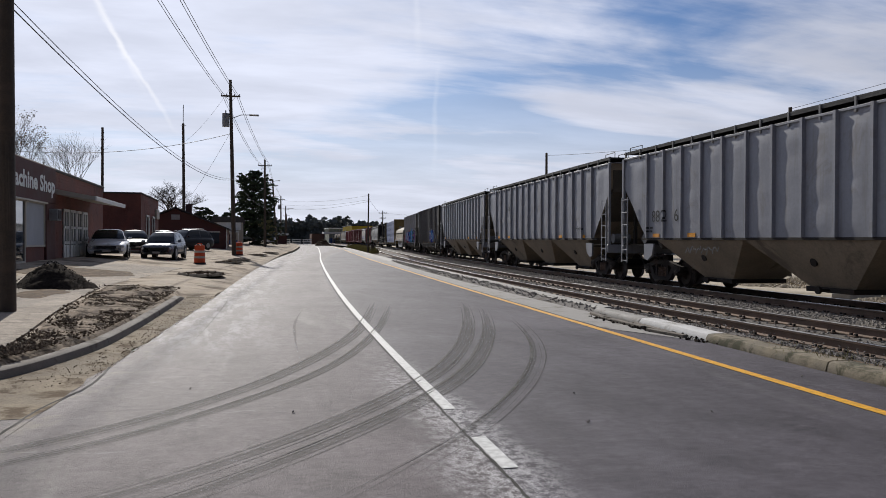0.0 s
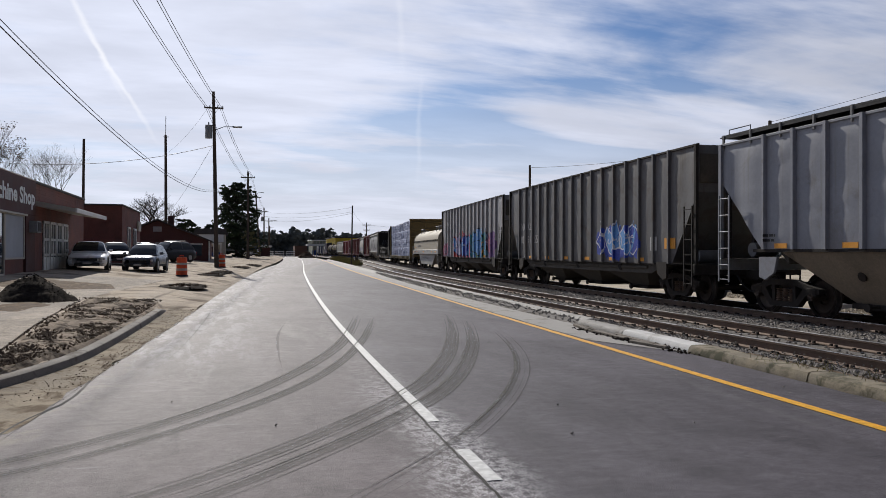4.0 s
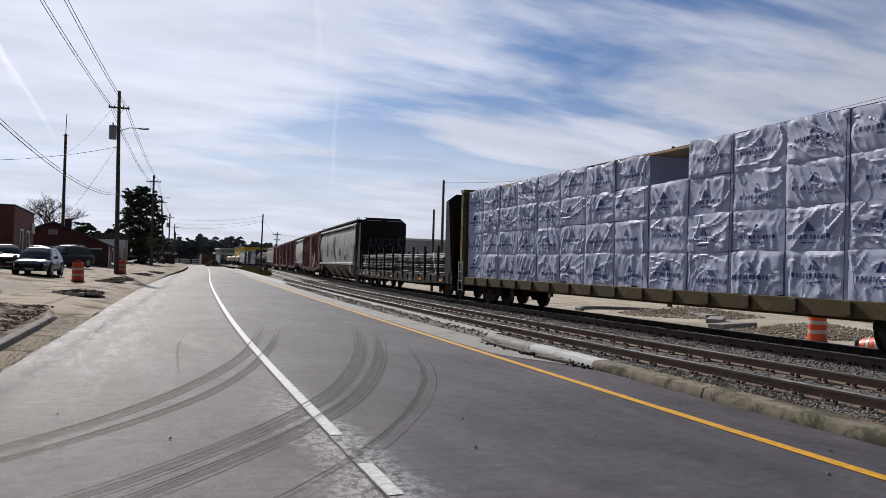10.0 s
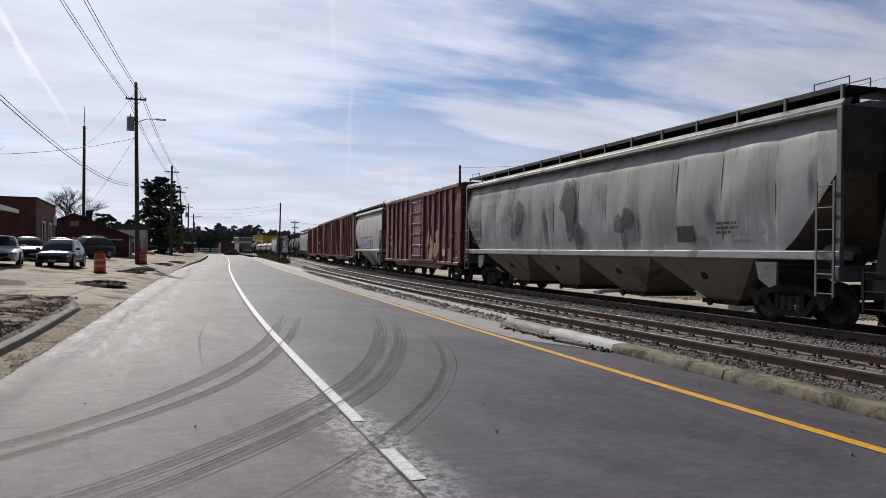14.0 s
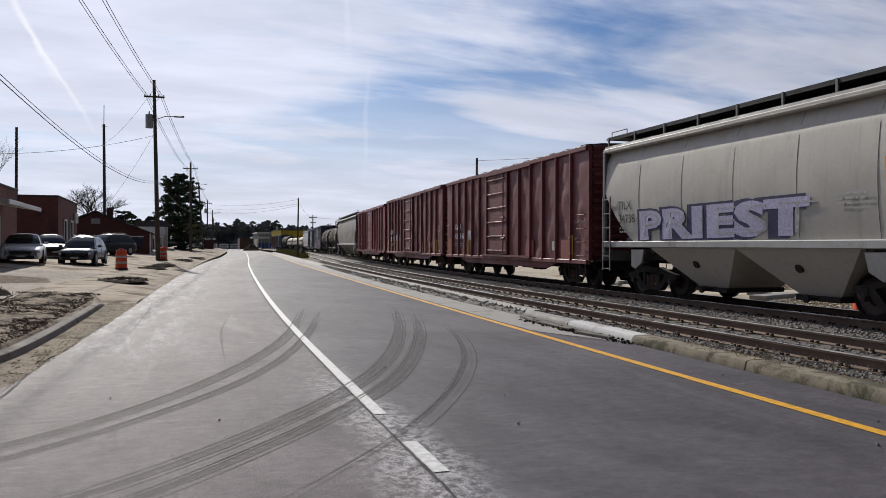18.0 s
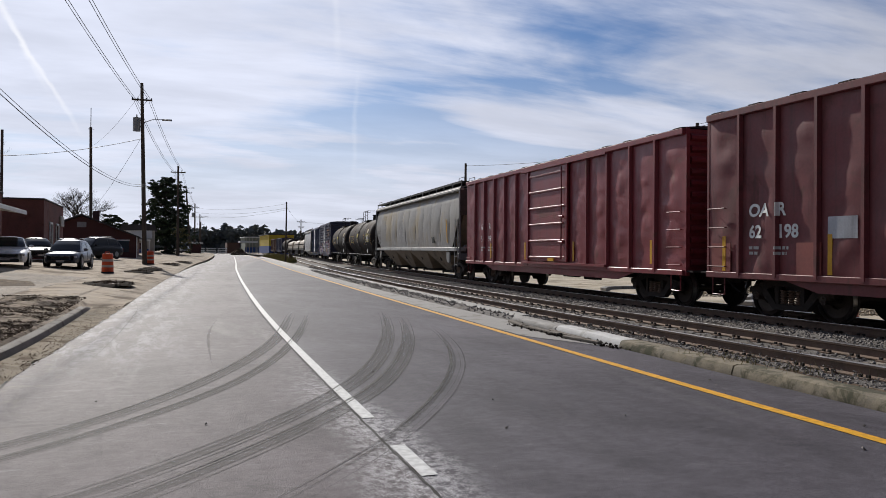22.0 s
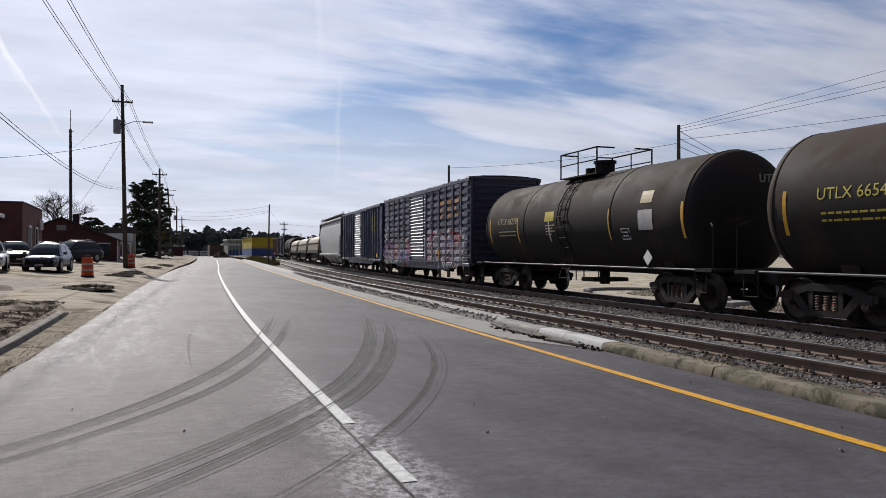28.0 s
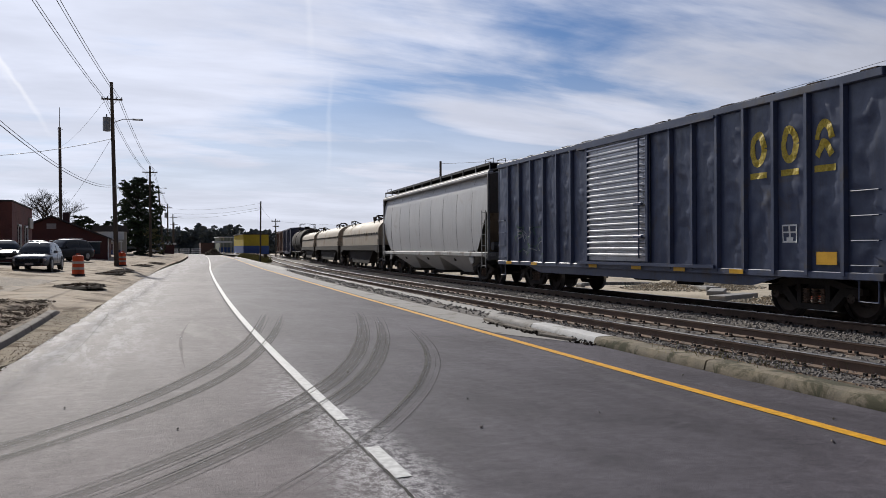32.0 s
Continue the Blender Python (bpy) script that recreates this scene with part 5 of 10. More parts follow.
def drape(g, car, lift):
    """Cuts flat shapes on a side along its posts and folds and lays them on the sheet."""
    depth, ys, zs = SKIN[car.name]
    h = G()
    for f in g.f:
        poly = [(g.v[i][1], g.v[i][2]) for i in f]
        lo, hi = min(p[0] for p in poly), max(p[0] for p in poly)
        i0, i1 = max(0, int(np.searchsorted(ys, lo)) - 1), int(np.searchsorted(ys, hi))
        for i in range(i0, min(i1, len(ys) - 1)):
            strip_poly = cut(cut(poly, 0, ys[i], 1), 0, ys[i + 1], -1)
            if len(strip_poly) < 3:
                continue
            l2, h2 = min(p[1] for p in strip_poly), max(p[1] for p in strip_poly)
            j0, j1 = max(0, int(np.searchsorted(zs, l2)) - 1), int(np.searchsorted(zs, h2))
            for j in range(j0, min(j1, len(zs) - 1)):
                cell = cut(cut(strip_poly, 1, zs[j], 1), 1, zs[j + 1], -1)
                if len(cell) >= 3:
                    h.add([(-(depth(y, z) + lift), y, z) for y, z in cell], [tuple(range(len(cell)))])
    return h


def mural(car, y, z, width, height, base, fills, outline, lights, seed, n=6, line=0.055, worn="", ragged=0.25):
    """A sprayed piece that spells nothing: a cloud of colour, angular and curling forms, their outlines and thin lights."""
    rnd = random.Random(seed)
    lays = [{}, {}, {}, {}]
    for i in range(2 * n):
        g = lays[0].setdefault(base[i % len(base)], G())
        blob(g, width * (i + 0.5) / (2 * n), height * 0.42, width / n * 0.62, height * rnd.uniform(0.36, 0.56), rnd, 14, ragged)
    step = width / n
    for i in range(n):
        c = (step * (i + 0.5 + rnd.uniform(-0.1, 0.1)), height * rnd.uniform(0.38, 0.55))
        k = rnd.choice((6, 7, 8))
        turn = rnd.uniform(0, 6.28)
        ring = []
        for q in range(k):
            a = turn + 2 * math.pi * q / k
            r = rnd.choice((0.55, 0.8, 1.0, 1.15))
            ring.append((c[0] + math.cos(a) * step * 0.66 * r, max(0.02, c[1] + math.sin(a) * height * 0.52 * r)))
        g = lays[1].setdefault(rnd.choice(fills), G())
        g.add([(*c, 0)] + [(*p, 0) for p in ring], [(0, q + 1, (q + 1) % k + 1) for q in range(k)])
        o = lays[2].setdefault(outline, G())
        for p, q in zip(ring, ring[1:] + ring[:1]):
            stroke(o, [p, ((p[0] + q[0]) / 2 + rnd.uniform(-0.05, 0.05), (p[1] + q[1]) / 2 + rnd.uniform(-0.05, 0.05)), q], line * rnd.uniform(0.6, 1.2))
        # a curl and a slash inside the form
        a0, rr = rnd.uniform(0, 6.28), rnd.uniform(0.18, 0.36) * min(step, height)
        stroke(o, [(c[0] + math.cos(a0 + 0.9 * q) * rr * (0.4 + 0.12 * q), c[1] + math.sin(a0 + 0.9 * q) * rr * (0.4 + 0.12 * q)) for q in range(6)], line * 0.7)
        g = lays[1].setdefault(rnd.choice(fills), G())
        stroke(g, [(c[0] - step * 0.4, height * rnd.uniform(0.0, 0.3)), (c[0] + rnd.uniform(-0.1, 0.1), height * 0.5), (c[0] + step * 0.35, height * rnd.uniform(0.75, 1.0))], step * rnd.uniform(0.12, 0.3))
        for _ in range(3):
            u, v = c[0] + rnd.uniform(-0.5, 0.5) * step, height * rnd.uniform(0.1, 0.9)
            stroke(lays[3].setdefault(rnd.choice(lights), G()), [(u, v), (u + rnd.uniform(-0.2, 0.2), v + rnd.uniform(0.05, 0.25)), (u + rnd.uniform(0.0, 0.35), v + rnd.uniform(0.1, 0.35))], line * 0.5)
    top = None
    for k, lay in enumerate(lays):
        for j, (c, g) in enumerate(lay.items()):
            flat = drape(on_side(g, 0, y, z), car, 0.006 + 0.0025 * k + 0.0006 * j)
            if not flat.f:
                continue
            if top is None:
                top = part("graffiti", flat, SPRAY[worn + c], car, "sprayed graffiti in several colours", fix=False)
            else:
                part("sprayed_fill", flat, SPRAY[worn + c], top, fix=False)


def post_lines(posts, wide, narrow):
    return [p + d for p in posts for d in (-wide, -narrow, narrow, wide)]


def post_depth(y, posts, wide, narrow, out):
    """How far a tapered post stands out at y."""
    d = min(abs(y - p) for p in posts)
    return out * max(0.0, min(1.0, (wide - d) / (wide - narrow)))


def blob(g, u, v, w, h, rnd, n=9, k=0.25):
    """An uneven sprayed patch."""
    pts = [(u + w * math.cos(2 * math.pi * i / n) * rnd.uniform(1 - k, 1 + k), v + h * math.sin(2 * math.pi * i / n) * rnd.uniform(1 - k, 1 + k), 0) for i in range(n)]
    g.add([(u, v, 0)] + pts, [(0, i + 1, (i + 1) % n + 1) for i in range(n)])


def stroke(g, pts, w):
    """A sprayed line."""
    q = arc(pts, max(8, 5 * len(pts)))
    d = np.gradient(q, axis=0)
    nn = np.c_[-d[:, 1], d[:, 0]] / (np.hypot(d[:, 0], d[:, 1])[:, None] + 1e-9) * w / 2
    a, b = q - nn, q + nn
    g.grid(lambda i, j: (*(a, b)[j][i], 0), range(len(q)), (0, 1))


def scrawl(car, x, y, z, w, h, colour, seed, n=5, line=0.03):
    """A quick thin tag."""
    rnd = random.Random(seed)
    g = G()
    for i in range(n):
        u = w * i / n
        stroke(g, [(u, h * rnd.uniform(0, 0.2)), (u + w / n * rnd.uniform(0.1, 0.6), h * rnd.uniform(0.7, 1.0)), (u + w / n * rnd.uniform(0.6, 1.0), h * rnd.uniform(0.0, 0.5)), (u + w / n * rnd.uniform(0.8, 1.2), h * rnd.uniform(0.4, 1.0))], line)
    g = on_side(g, x, y, z)
    part("scrawl", drape(g, car, 0.007) if lies(car, z) else g, SPRAY[colour], car, "thin sprayed scrawl", fix=False)


def bays(car, half, n, z_top, material, span):
    """Hopper outlet bays under a covered hopper: side sheets flush with the sill, sloping sheets that narrow to gates."""
    step = 2 * span / n
    for i in range(n):
        c = -span + step * (i + 0.5)
        top, bot, w1, w0 = step * 0.5, step * 0.15, HALF - 0.12, 0.72
        z0 = 0.34
        rings = [[(-w1, c - top, z_top), (w1, c - top, z_top), (w1, c + top, z_top), (-w1, c + top, z_top)],
                 [(-w1 + 0.02, c - top + 0.05, z_top - 0.06), (w1 - 0.02, c - top + 0.05, z_top - 0.06), (w1 - 0.02, c + top - 0.05, z_top - 0.06), (-w1 + 0.02, c + top - 0.05, z_top - 0.06)],
                 [(-w0, c - bot, z0), (w0, c - bot, z0), (w0, c + bot, z0), (-w0, c + bot, z0)]]
        b = part("bay", G().loft(rings), material, car)
        g = G().box(-w0 - 0.1, w0 + 0.1, c - bot - 0.08, c + bot + 0.08, z0 - 0.08, z0 + 0.03)
        g.cyl((-w0 - 0.36, c, z0 - 0.02), (w0 + 0.36, c, z0 - 0.02), 0.03, n=8)
        g.cyl((-w0 - 0.40, c, z0 - 0.02), (-w0 - 0.34, c, z0 - 0.02), 0.085, n=8)
        part("gate", g, M["frame_dark"], b)
        f = (z_top - 0.95) / (z_top - z0)
        x = w1 - (w1 - w0) * f
        for sx in (-1, 1):
            part("inspection_cover", G().cyl((sx * (x - 0.06), c + 0.1, 0.95), (sx * (x + 0.025), c + 0.1, 0.92), 0.10, n=12), M["frame_dark"], b)


def end_frame(car, half, z_shear, z_top, body_mat, steel):
    """Platform, posts and ladders at both ends of a covered hopper."""
    for e in (-1, 1):
        part("end_beam", G().box(-HALF, HALF, *sorted((e * (half - 0.14), e * half)), z_shear - 0.28, z_shear, 0.015), steel, car)
        for x in (-HALF + 0.02, HALF - 0.10):
            part("corner_post", G().box(x, x + 0.08, *sorted((e * (half - 0.10), e * half)), z_shear, z_top - 0.02), steel, car)
        for x in (-0.55, 0.55):
            part("end_post", G().box(x - 0.05, x + 0.05, *sorted((e * (half - 0.10), e * half)), z_shear, z_top - 0.3), M["frame_dark"], car)
        g = G().prism([(-HALF + 0.04, z_shear), (HALF - 0.04, z_shear), (HALF - 0.04, z_shear + 0.01), (-HALF + 0.04, z_shear + 0.01)], *sorted((e * (half - 1.5), e * (half - 0.1))), "y")
        part("platform", g, M["frame_dark"], car)
        part("brake_cylinder", G().cyl((-1.1, e * (half - 0.7), z_shear + 0.22), (-0.5, e * (half - 0.7), z_shear + 0.22), 0.17, n=12), M["grimy_steel"], car, smooth=40)
        # jacking bracket below the end of the sill
        for x in (-HALF + 0.02, HALF - 0.08):
            part("sill_bracket", G().prism([(e * (half - 2.15), z_shear + 0.05), (e * (half - 1.55), z_shear + 0.05), (e * (half - 1.55), z_shear - 0.40), (e * (half - 1.75), z_shear - 0.46), (e * (half - 2.05), z_shear - 0.3)], x, x + 0.06, "x"), steel, car)
        # slope sheet
        g = G()
        g.prism([(e * (half - 0.12), z_top - 0.25), (e * (half - 0.12), z_top - 1.0), (e * (half - 2.3), z_shear - 0.1), (e * (half - 2.35), z_top - 0.25)], -HALF + 0.22, HALF - 0.22, "x")
        part("slope_sheet", g, M["slope"], car)
        zs = [z_shear - 0.50, z_shear - 0.15, z_shear + 0.25, z_shear + 0.65, z_shear + 1.05, z_shear + 1.45]
        for x in (-HALF, HALF):
            ladder(car, x, e * (half - 0.50), e * (half - 0.10), zs, steel, 0.03)


def roof_walk(car, half, z, material, pitch=1.45, hatches=4, edge=HALF - 0.08, lift=0.22):
    """Running boards carried on posts above the roof edges, with long hatches between them."""
    zb = z + lift
    for sx in (-1, 1):
        x0, x1 = sorted((sx * edge, sx * (edge - 0.74)))
        b = part("running_board", G().box(x0, x1, -half + 0.05, half - 0.05, zb, zb + 0.03), M["mesh_deck"], car)
        g = G()
        for x in (x0 + 0.015, x1 - 0.015):
            g.box(x - 0.014, x + 0.014, -half + 0.05, half - 0.05, zb - 0.05, zb + 0.045)
        pieces("board_edge", g, M["mesh_deck"], b)
        n = round(2 * half / pitch)
        g = G()
        for k in range(n + 1):
            y = -half + 0.12 + k * (2 * half - 0.24) / n
            g.box(*sorted((sx * (edge + 0.012), sx * (edge - 0.03))), y - 0.028, y + 0.028, z - 0.12, zb + 0.05)
        pieces("board_post", g, material, b)
        part("coaming", G().box(*sorted((sx * 0.62, sx * 0.66)), -half + 0.5, half - 0.5, z - 0.05, zb), M["mesh_deck"], car)
    for i in range(hatches):
        y = -half + (i + 0.5) * 2 * half / hatches
        part("hatch", G().box(-0.42, 0.42, y - 0.9, y + 0.9, z + 0.02, z + 0.22, 0.03), material, car)
    for e in (-1, 1):
        g = G()
        for x in (-1.3, -0.82):
            g.tube([(x, e * (half - 0.08), zb), (x, e * (half - 0.08), zb + 0.2), (x, e * (half - 0.9), zb + 0.2), (x, e * (half - 0.9), zb)], 0.014, 5)
        pieces("roof_grab", g, M["grimy_steel"], car)
        # end platform across the roof
        part("crossover", G().box(-edge, edge, *sorted((e * (half - 0.75), e * (half + 0.02))), zb - 0.015, zb + 0.012), M["mesh_deck"], car)


def ribbed_hopper(length, z0, z1, paint, ribs, label, dark=False, bay_n=3, walk=True):
    """Covered or open hopper with outside posts."""
    half = length / 2
    car = thing("covered_hopper" if walk else "open_hopper", label, "hopper car", "cars of the freight train")
    W = HALF - 0.09
    zc = z0 + (z1 - z0) * (0.66 if not dark else 0.60)
    chop = 1.55 if not dark else 1.35
    rib_x = 0.08
    posts = [-half + chop + 0.12 + i * (2 * (half - chop) - 0.24) / (ribs - 1) for i in range(ribs)]
    pitch = posts[1] - posts[0]
    swell = random.Random(int(length * 1000)).uniform(0, 50)

    def depth(y, z):
        """The sheets are blown out between the posts, unevenly from top to bottom."""
        i = math.floor((y - posts[0]) / pitch)
        f = (y - posts[0]) / pitch - i
        v = (z - z0) / (z1 - z0)
        end = min(1.0, max(0.0, v * 9), max(0.0, (0.93 - v) * 12))
        wave = 0.55 + 0.30 * noise.noise(Vector((i * 3.7 + swell, z * 2.6, 0))) + 0.25 * noise.noise(Vector((i * 5.1 + swell, z * 5.5, 2)))
        return W - 0.004 + (0.034 if not dark else 0.022) * math.sin(math.pi * f) ** 1.3 * wave * max(0.0, end) - (0.01 if v > 0.93 else 0.0)
    low = lambda y: z0 + (zc - z0) * max(0.0, (abs(y) - half + chop) / chop)
    cols = sorted(set([-half, half, -half + chop, half - chop] + [posts[0] + pitch * (i + f) for i in range(-2, ribs + 1) for f in (0, 0.1, 0.2, 0.3, 0.4, 0.5, 0.6, 0.7, 0.8, 0.9) if abs(posts[0] + pitch * (i + f)) < half - 0.02]))
    for sx in (-1, 1):
        part("side_sheet", G().grid(lambda y, k, sx=sx: (sx * depth(y, low(y) + (z1 - low(y)) * k), y, low(y) + (z1 - low(y)) * k), cols, [i / 24 for i in range(25)]), paint, car, smooth=60)
        g = G()
        g.box(*sorted((sx * (W - 0.04), sx * (W + 0.025))), -half, half, z1 - 0.06, z1, 0.008)
        part("top_chord", g, paint if not dark else M["frame_dark"], car)
        g = G()
        g.box(*sorted((sx * (W - 0.06), sx * (W + 0.004))), -half + chop * 0.8, half - chop * 0.8, z0 - 0.06 if not dark else z0 - 0.03, z0 + 0.003, 0.002)
        part("side_sill", g, M["frame_dark"], car)
        if dark:
            # deep lower side plate, cut away between the bays
            part("skirt", G().prism([(-half + 2.0, z0 - 0.03), (half - 2.0, z0 - 0.03), (half - 2.7, z0 - 0.30), (-half + 2.7, z0 - 0.30)], *sorted((sx * (W - 0.12), sx * (W - 0.09))), "x"), M["slope"], car)
    SKIN[car.name] = (lambda y, z: depth(y, z) + post_depth(y, posts, 0.055, 0.04, rib_x), sorted(set(list(cols) + post_lines(posts, 0.055, 0.04))), steps(z0, z1, 0.13))
    post = G().prism([(-0.055, 0), (0.055, 0), (0.04, -rib_x), (-0.04, -rib_x)], z0, z1 - 0.002, "z")
    post.v = [(p[1], p[0], p[2]) for p in post.v]
    pm = post.mesh("rib", paint)
    for i in range(ribs):
        y = posts[i]
        part("rib", pm, None, car, at=(-W, y, 0))
        part("rib", pm, None, car, at=pose(W, y, 0, 0, 0, 180))
    # core and roof
    core = G().prism([(-half + 0.14, zc), (-half + chop + 0.3, z0), (half - chop - 0.3, z0), (half - 0.14, zc), (half - 0.14, z1 - 0.02), (-half + 0.14, z1 - 0.02)], -W + 0.05, W - 0.05, "x")
    part("body", core, M["underside"] if not dark else paint, car)
    if walk:
        part("roof", G().prism([(-W, z1 - 0.02), (-0.8, z1 + 0.07), (0.8, z1 + 0.07), (W, z1 - 0.02)], -half + 0.05, half - 0.05, "y"), paint, car)
        roof_walk(car, half, z1 + 0.0, M["grimy_steel"], 1.05, lift=0.15)
    end_frame(car, half, min(z0, 1.25), z1, paint, paint if not dark else M["frame_dark"])
    if not dark:
        bays(car, half, bay_n, z0 - 0.02, M["underside"], half - 2.15)
    else:
        bays(car, half, 3, z0 - 0.10, M["slope"], half - 2.9)
    couplers(car, half)
    bogies(car, -half + 1.75, half - 1.75)
    return car, half, W


def curved_hopper(length, paint, label, bay_n=4, z0=1.47, z1=4.06, dents=0.036, seed=1, rails=True):
    """Covered hopper with smooth curved sides and rounded ends to its sheets."""
    half = length / 2
    car = thing("covered_hopper", label, "hopper car", "cars of the freight train")

    def px(z):
        k = (z - z0) / (z1 - z0)
        return HALF - 0.16 + 0.16 * math.sin(math.pi * min(1.0, 0.12 + 0.86 * k)) - 0.10 * max(0.0, k - 0.86) / 0.14

    def low(y):
        d = half - abs(y)
        if d > 1.55:
            return z0
        return z0 + (z1 - z0) * 0.60 * (1 - (d / 1.55)) ** 1.35 if d > 0.02 else z0 + (z1 - z0) * 0.62

    cols = steps(-half, half, 0.10)
    seams = bay_n * 3
    for sx in (-1, 1):
        def fn(y, k, sx=sx):
            z = low(y) + (z1 - low(y)) * k
            f = math.sin(math.pi * k) * min(1.0, (half - abs(y)) / 0.6)
            bay = abs(math.sin((y + half) * math.pi / (2 * half) * seams))
            crease = max(0.0, 1.0 - abs(noise.noise(Vector((y * 1.3, z * 0.35, seed)))) * 9.0) * max(0.0, noise.noise(Vector((y * 0.7, 3.0, seed)))) * max(0.0, 1.0 - abs(k - 0.22) * 3.0)
            dent = dents * (0.6 * noise.fractal(Vector((y * 0.9, z * 0.7, seed)), 0.9, 2.2, 3) + 0.9 * bay ** 0.6 - 0.4 - 5.0 * crease)
            return (sx * (px(z) - 0.03 + f * dent), y, z)
        part("side_sheet", G().grid(fn, cols, [i / 20 for i in range(21)]), paint, car, smooth=60)
        g = G().box(*sorted((sx * (HALF - 0.34), sx * HALF)), -half, half, z0 - 0.15, z0 + 0.02, 0.02)
        part("side_sill", g, M["sill_paint"] if rails else paint, car)
        g = G().box(*sorted((sx * (HALF - 0.25), sx * (HALF - 0.03))), -half, half, z1 - 0.05, z1 + 0.07, 0.02)
        part("roof_edge", g, paint, car)
        part("eave", G().prism([(sx * (HALF - 0.14), z1 + 0.0), (sx * (HALF - 0.02), z1 - 0.02), (sx * (HALF - 0.10), z1 + 0.14), (sx * (HALF - 0.3), z1 + 0.17)], -half + 0.01, half - 0.01, "y"), M["grimy_steel"] if rails else paint, car)
        g = G()
        for i in range(1, bay_n * 3):
            y = -half + i * 2 * half / (bay_n * 3)
            zz = steps(low(y), z1, 0.3)
            g.loft([[(sx * (px(z) - 0.05), y - 0.009, z), (sx * (px(z) - (0.026 if dents < 0.01 else 0.034)), y - 0.004, z), (sx * (px(z) - (0.026 if dents < 0.01 else 0.034)), y + 0.004, z), (sx * (px(z) - 0.05), y + 0.009, z)] for z in zz])
        pieces("seam", g, M["seam"], car)
    core = G().prism([(-half + 0.14, z0 + 1.5), (-half + 1.75, z0), (half - 1.75, z0), (half - 0.14, z0 + 1.5), (half - 0.14, z1), (-half + 0.14, z1)], -HALF + 0.3, HALF - 0.3, "x")
    part("body", core, M["underside"], car)
    part("roof", G().prism([(-HALF + 0.12, z1), (-0.9, z1 + 0.14), (0, z1 + 0.18), (0.9, z1 + 0.14), (HALF - 0.12, z1)], -half + 0.02, half - 0.02, "y"), paint, car)
    for e in (-1, 1):
        g = G().box(-HALF + 0.06, HALF - 0.06, *sorted((e * (half - 0.05), e * half)), z0 + 1.45, z1 + 0.02)
        part("end_sheet", g, M["slope"], car)
    roof_walk(car, half, z1 + 0.14, M["grimy_steel"], edge=HALF - 0.14)
    end_frame(car, half, 1.22, z1, paint, M["grimy_steel"])
    bays(car, half, bay_n, z0 - 0.14, M["underside"] if bay_n > 3 else paint, half - 2.3)
    couplers(car, half)
    bogies(car, -half + 1.75, half - 1.75)
    return car, half


def hug(car, z0=1.47, z1=4.06, dents=0.036):
    """Lays the marks of a curved hopper close on its rounded near side."""
    for ob in car.children:
        if ob.name.split(".")[0] in ("lettering", "graffiti", "fine_print", "data_panel", "reflector", "stain"):
            for v in ob.data.vertices:
                k = (v.co.z - z0) / (z1 - z0)
                skin = HALF - 0.19 + 0.16 * math.sin(math.pi * min(1.0, 0.12 + 0.86 * k))
                v.co.x = -(skin + 0.008 + dents * 0.9 + max(0.0, min(0.03, -v.co.x - HALF)) * 0.5)


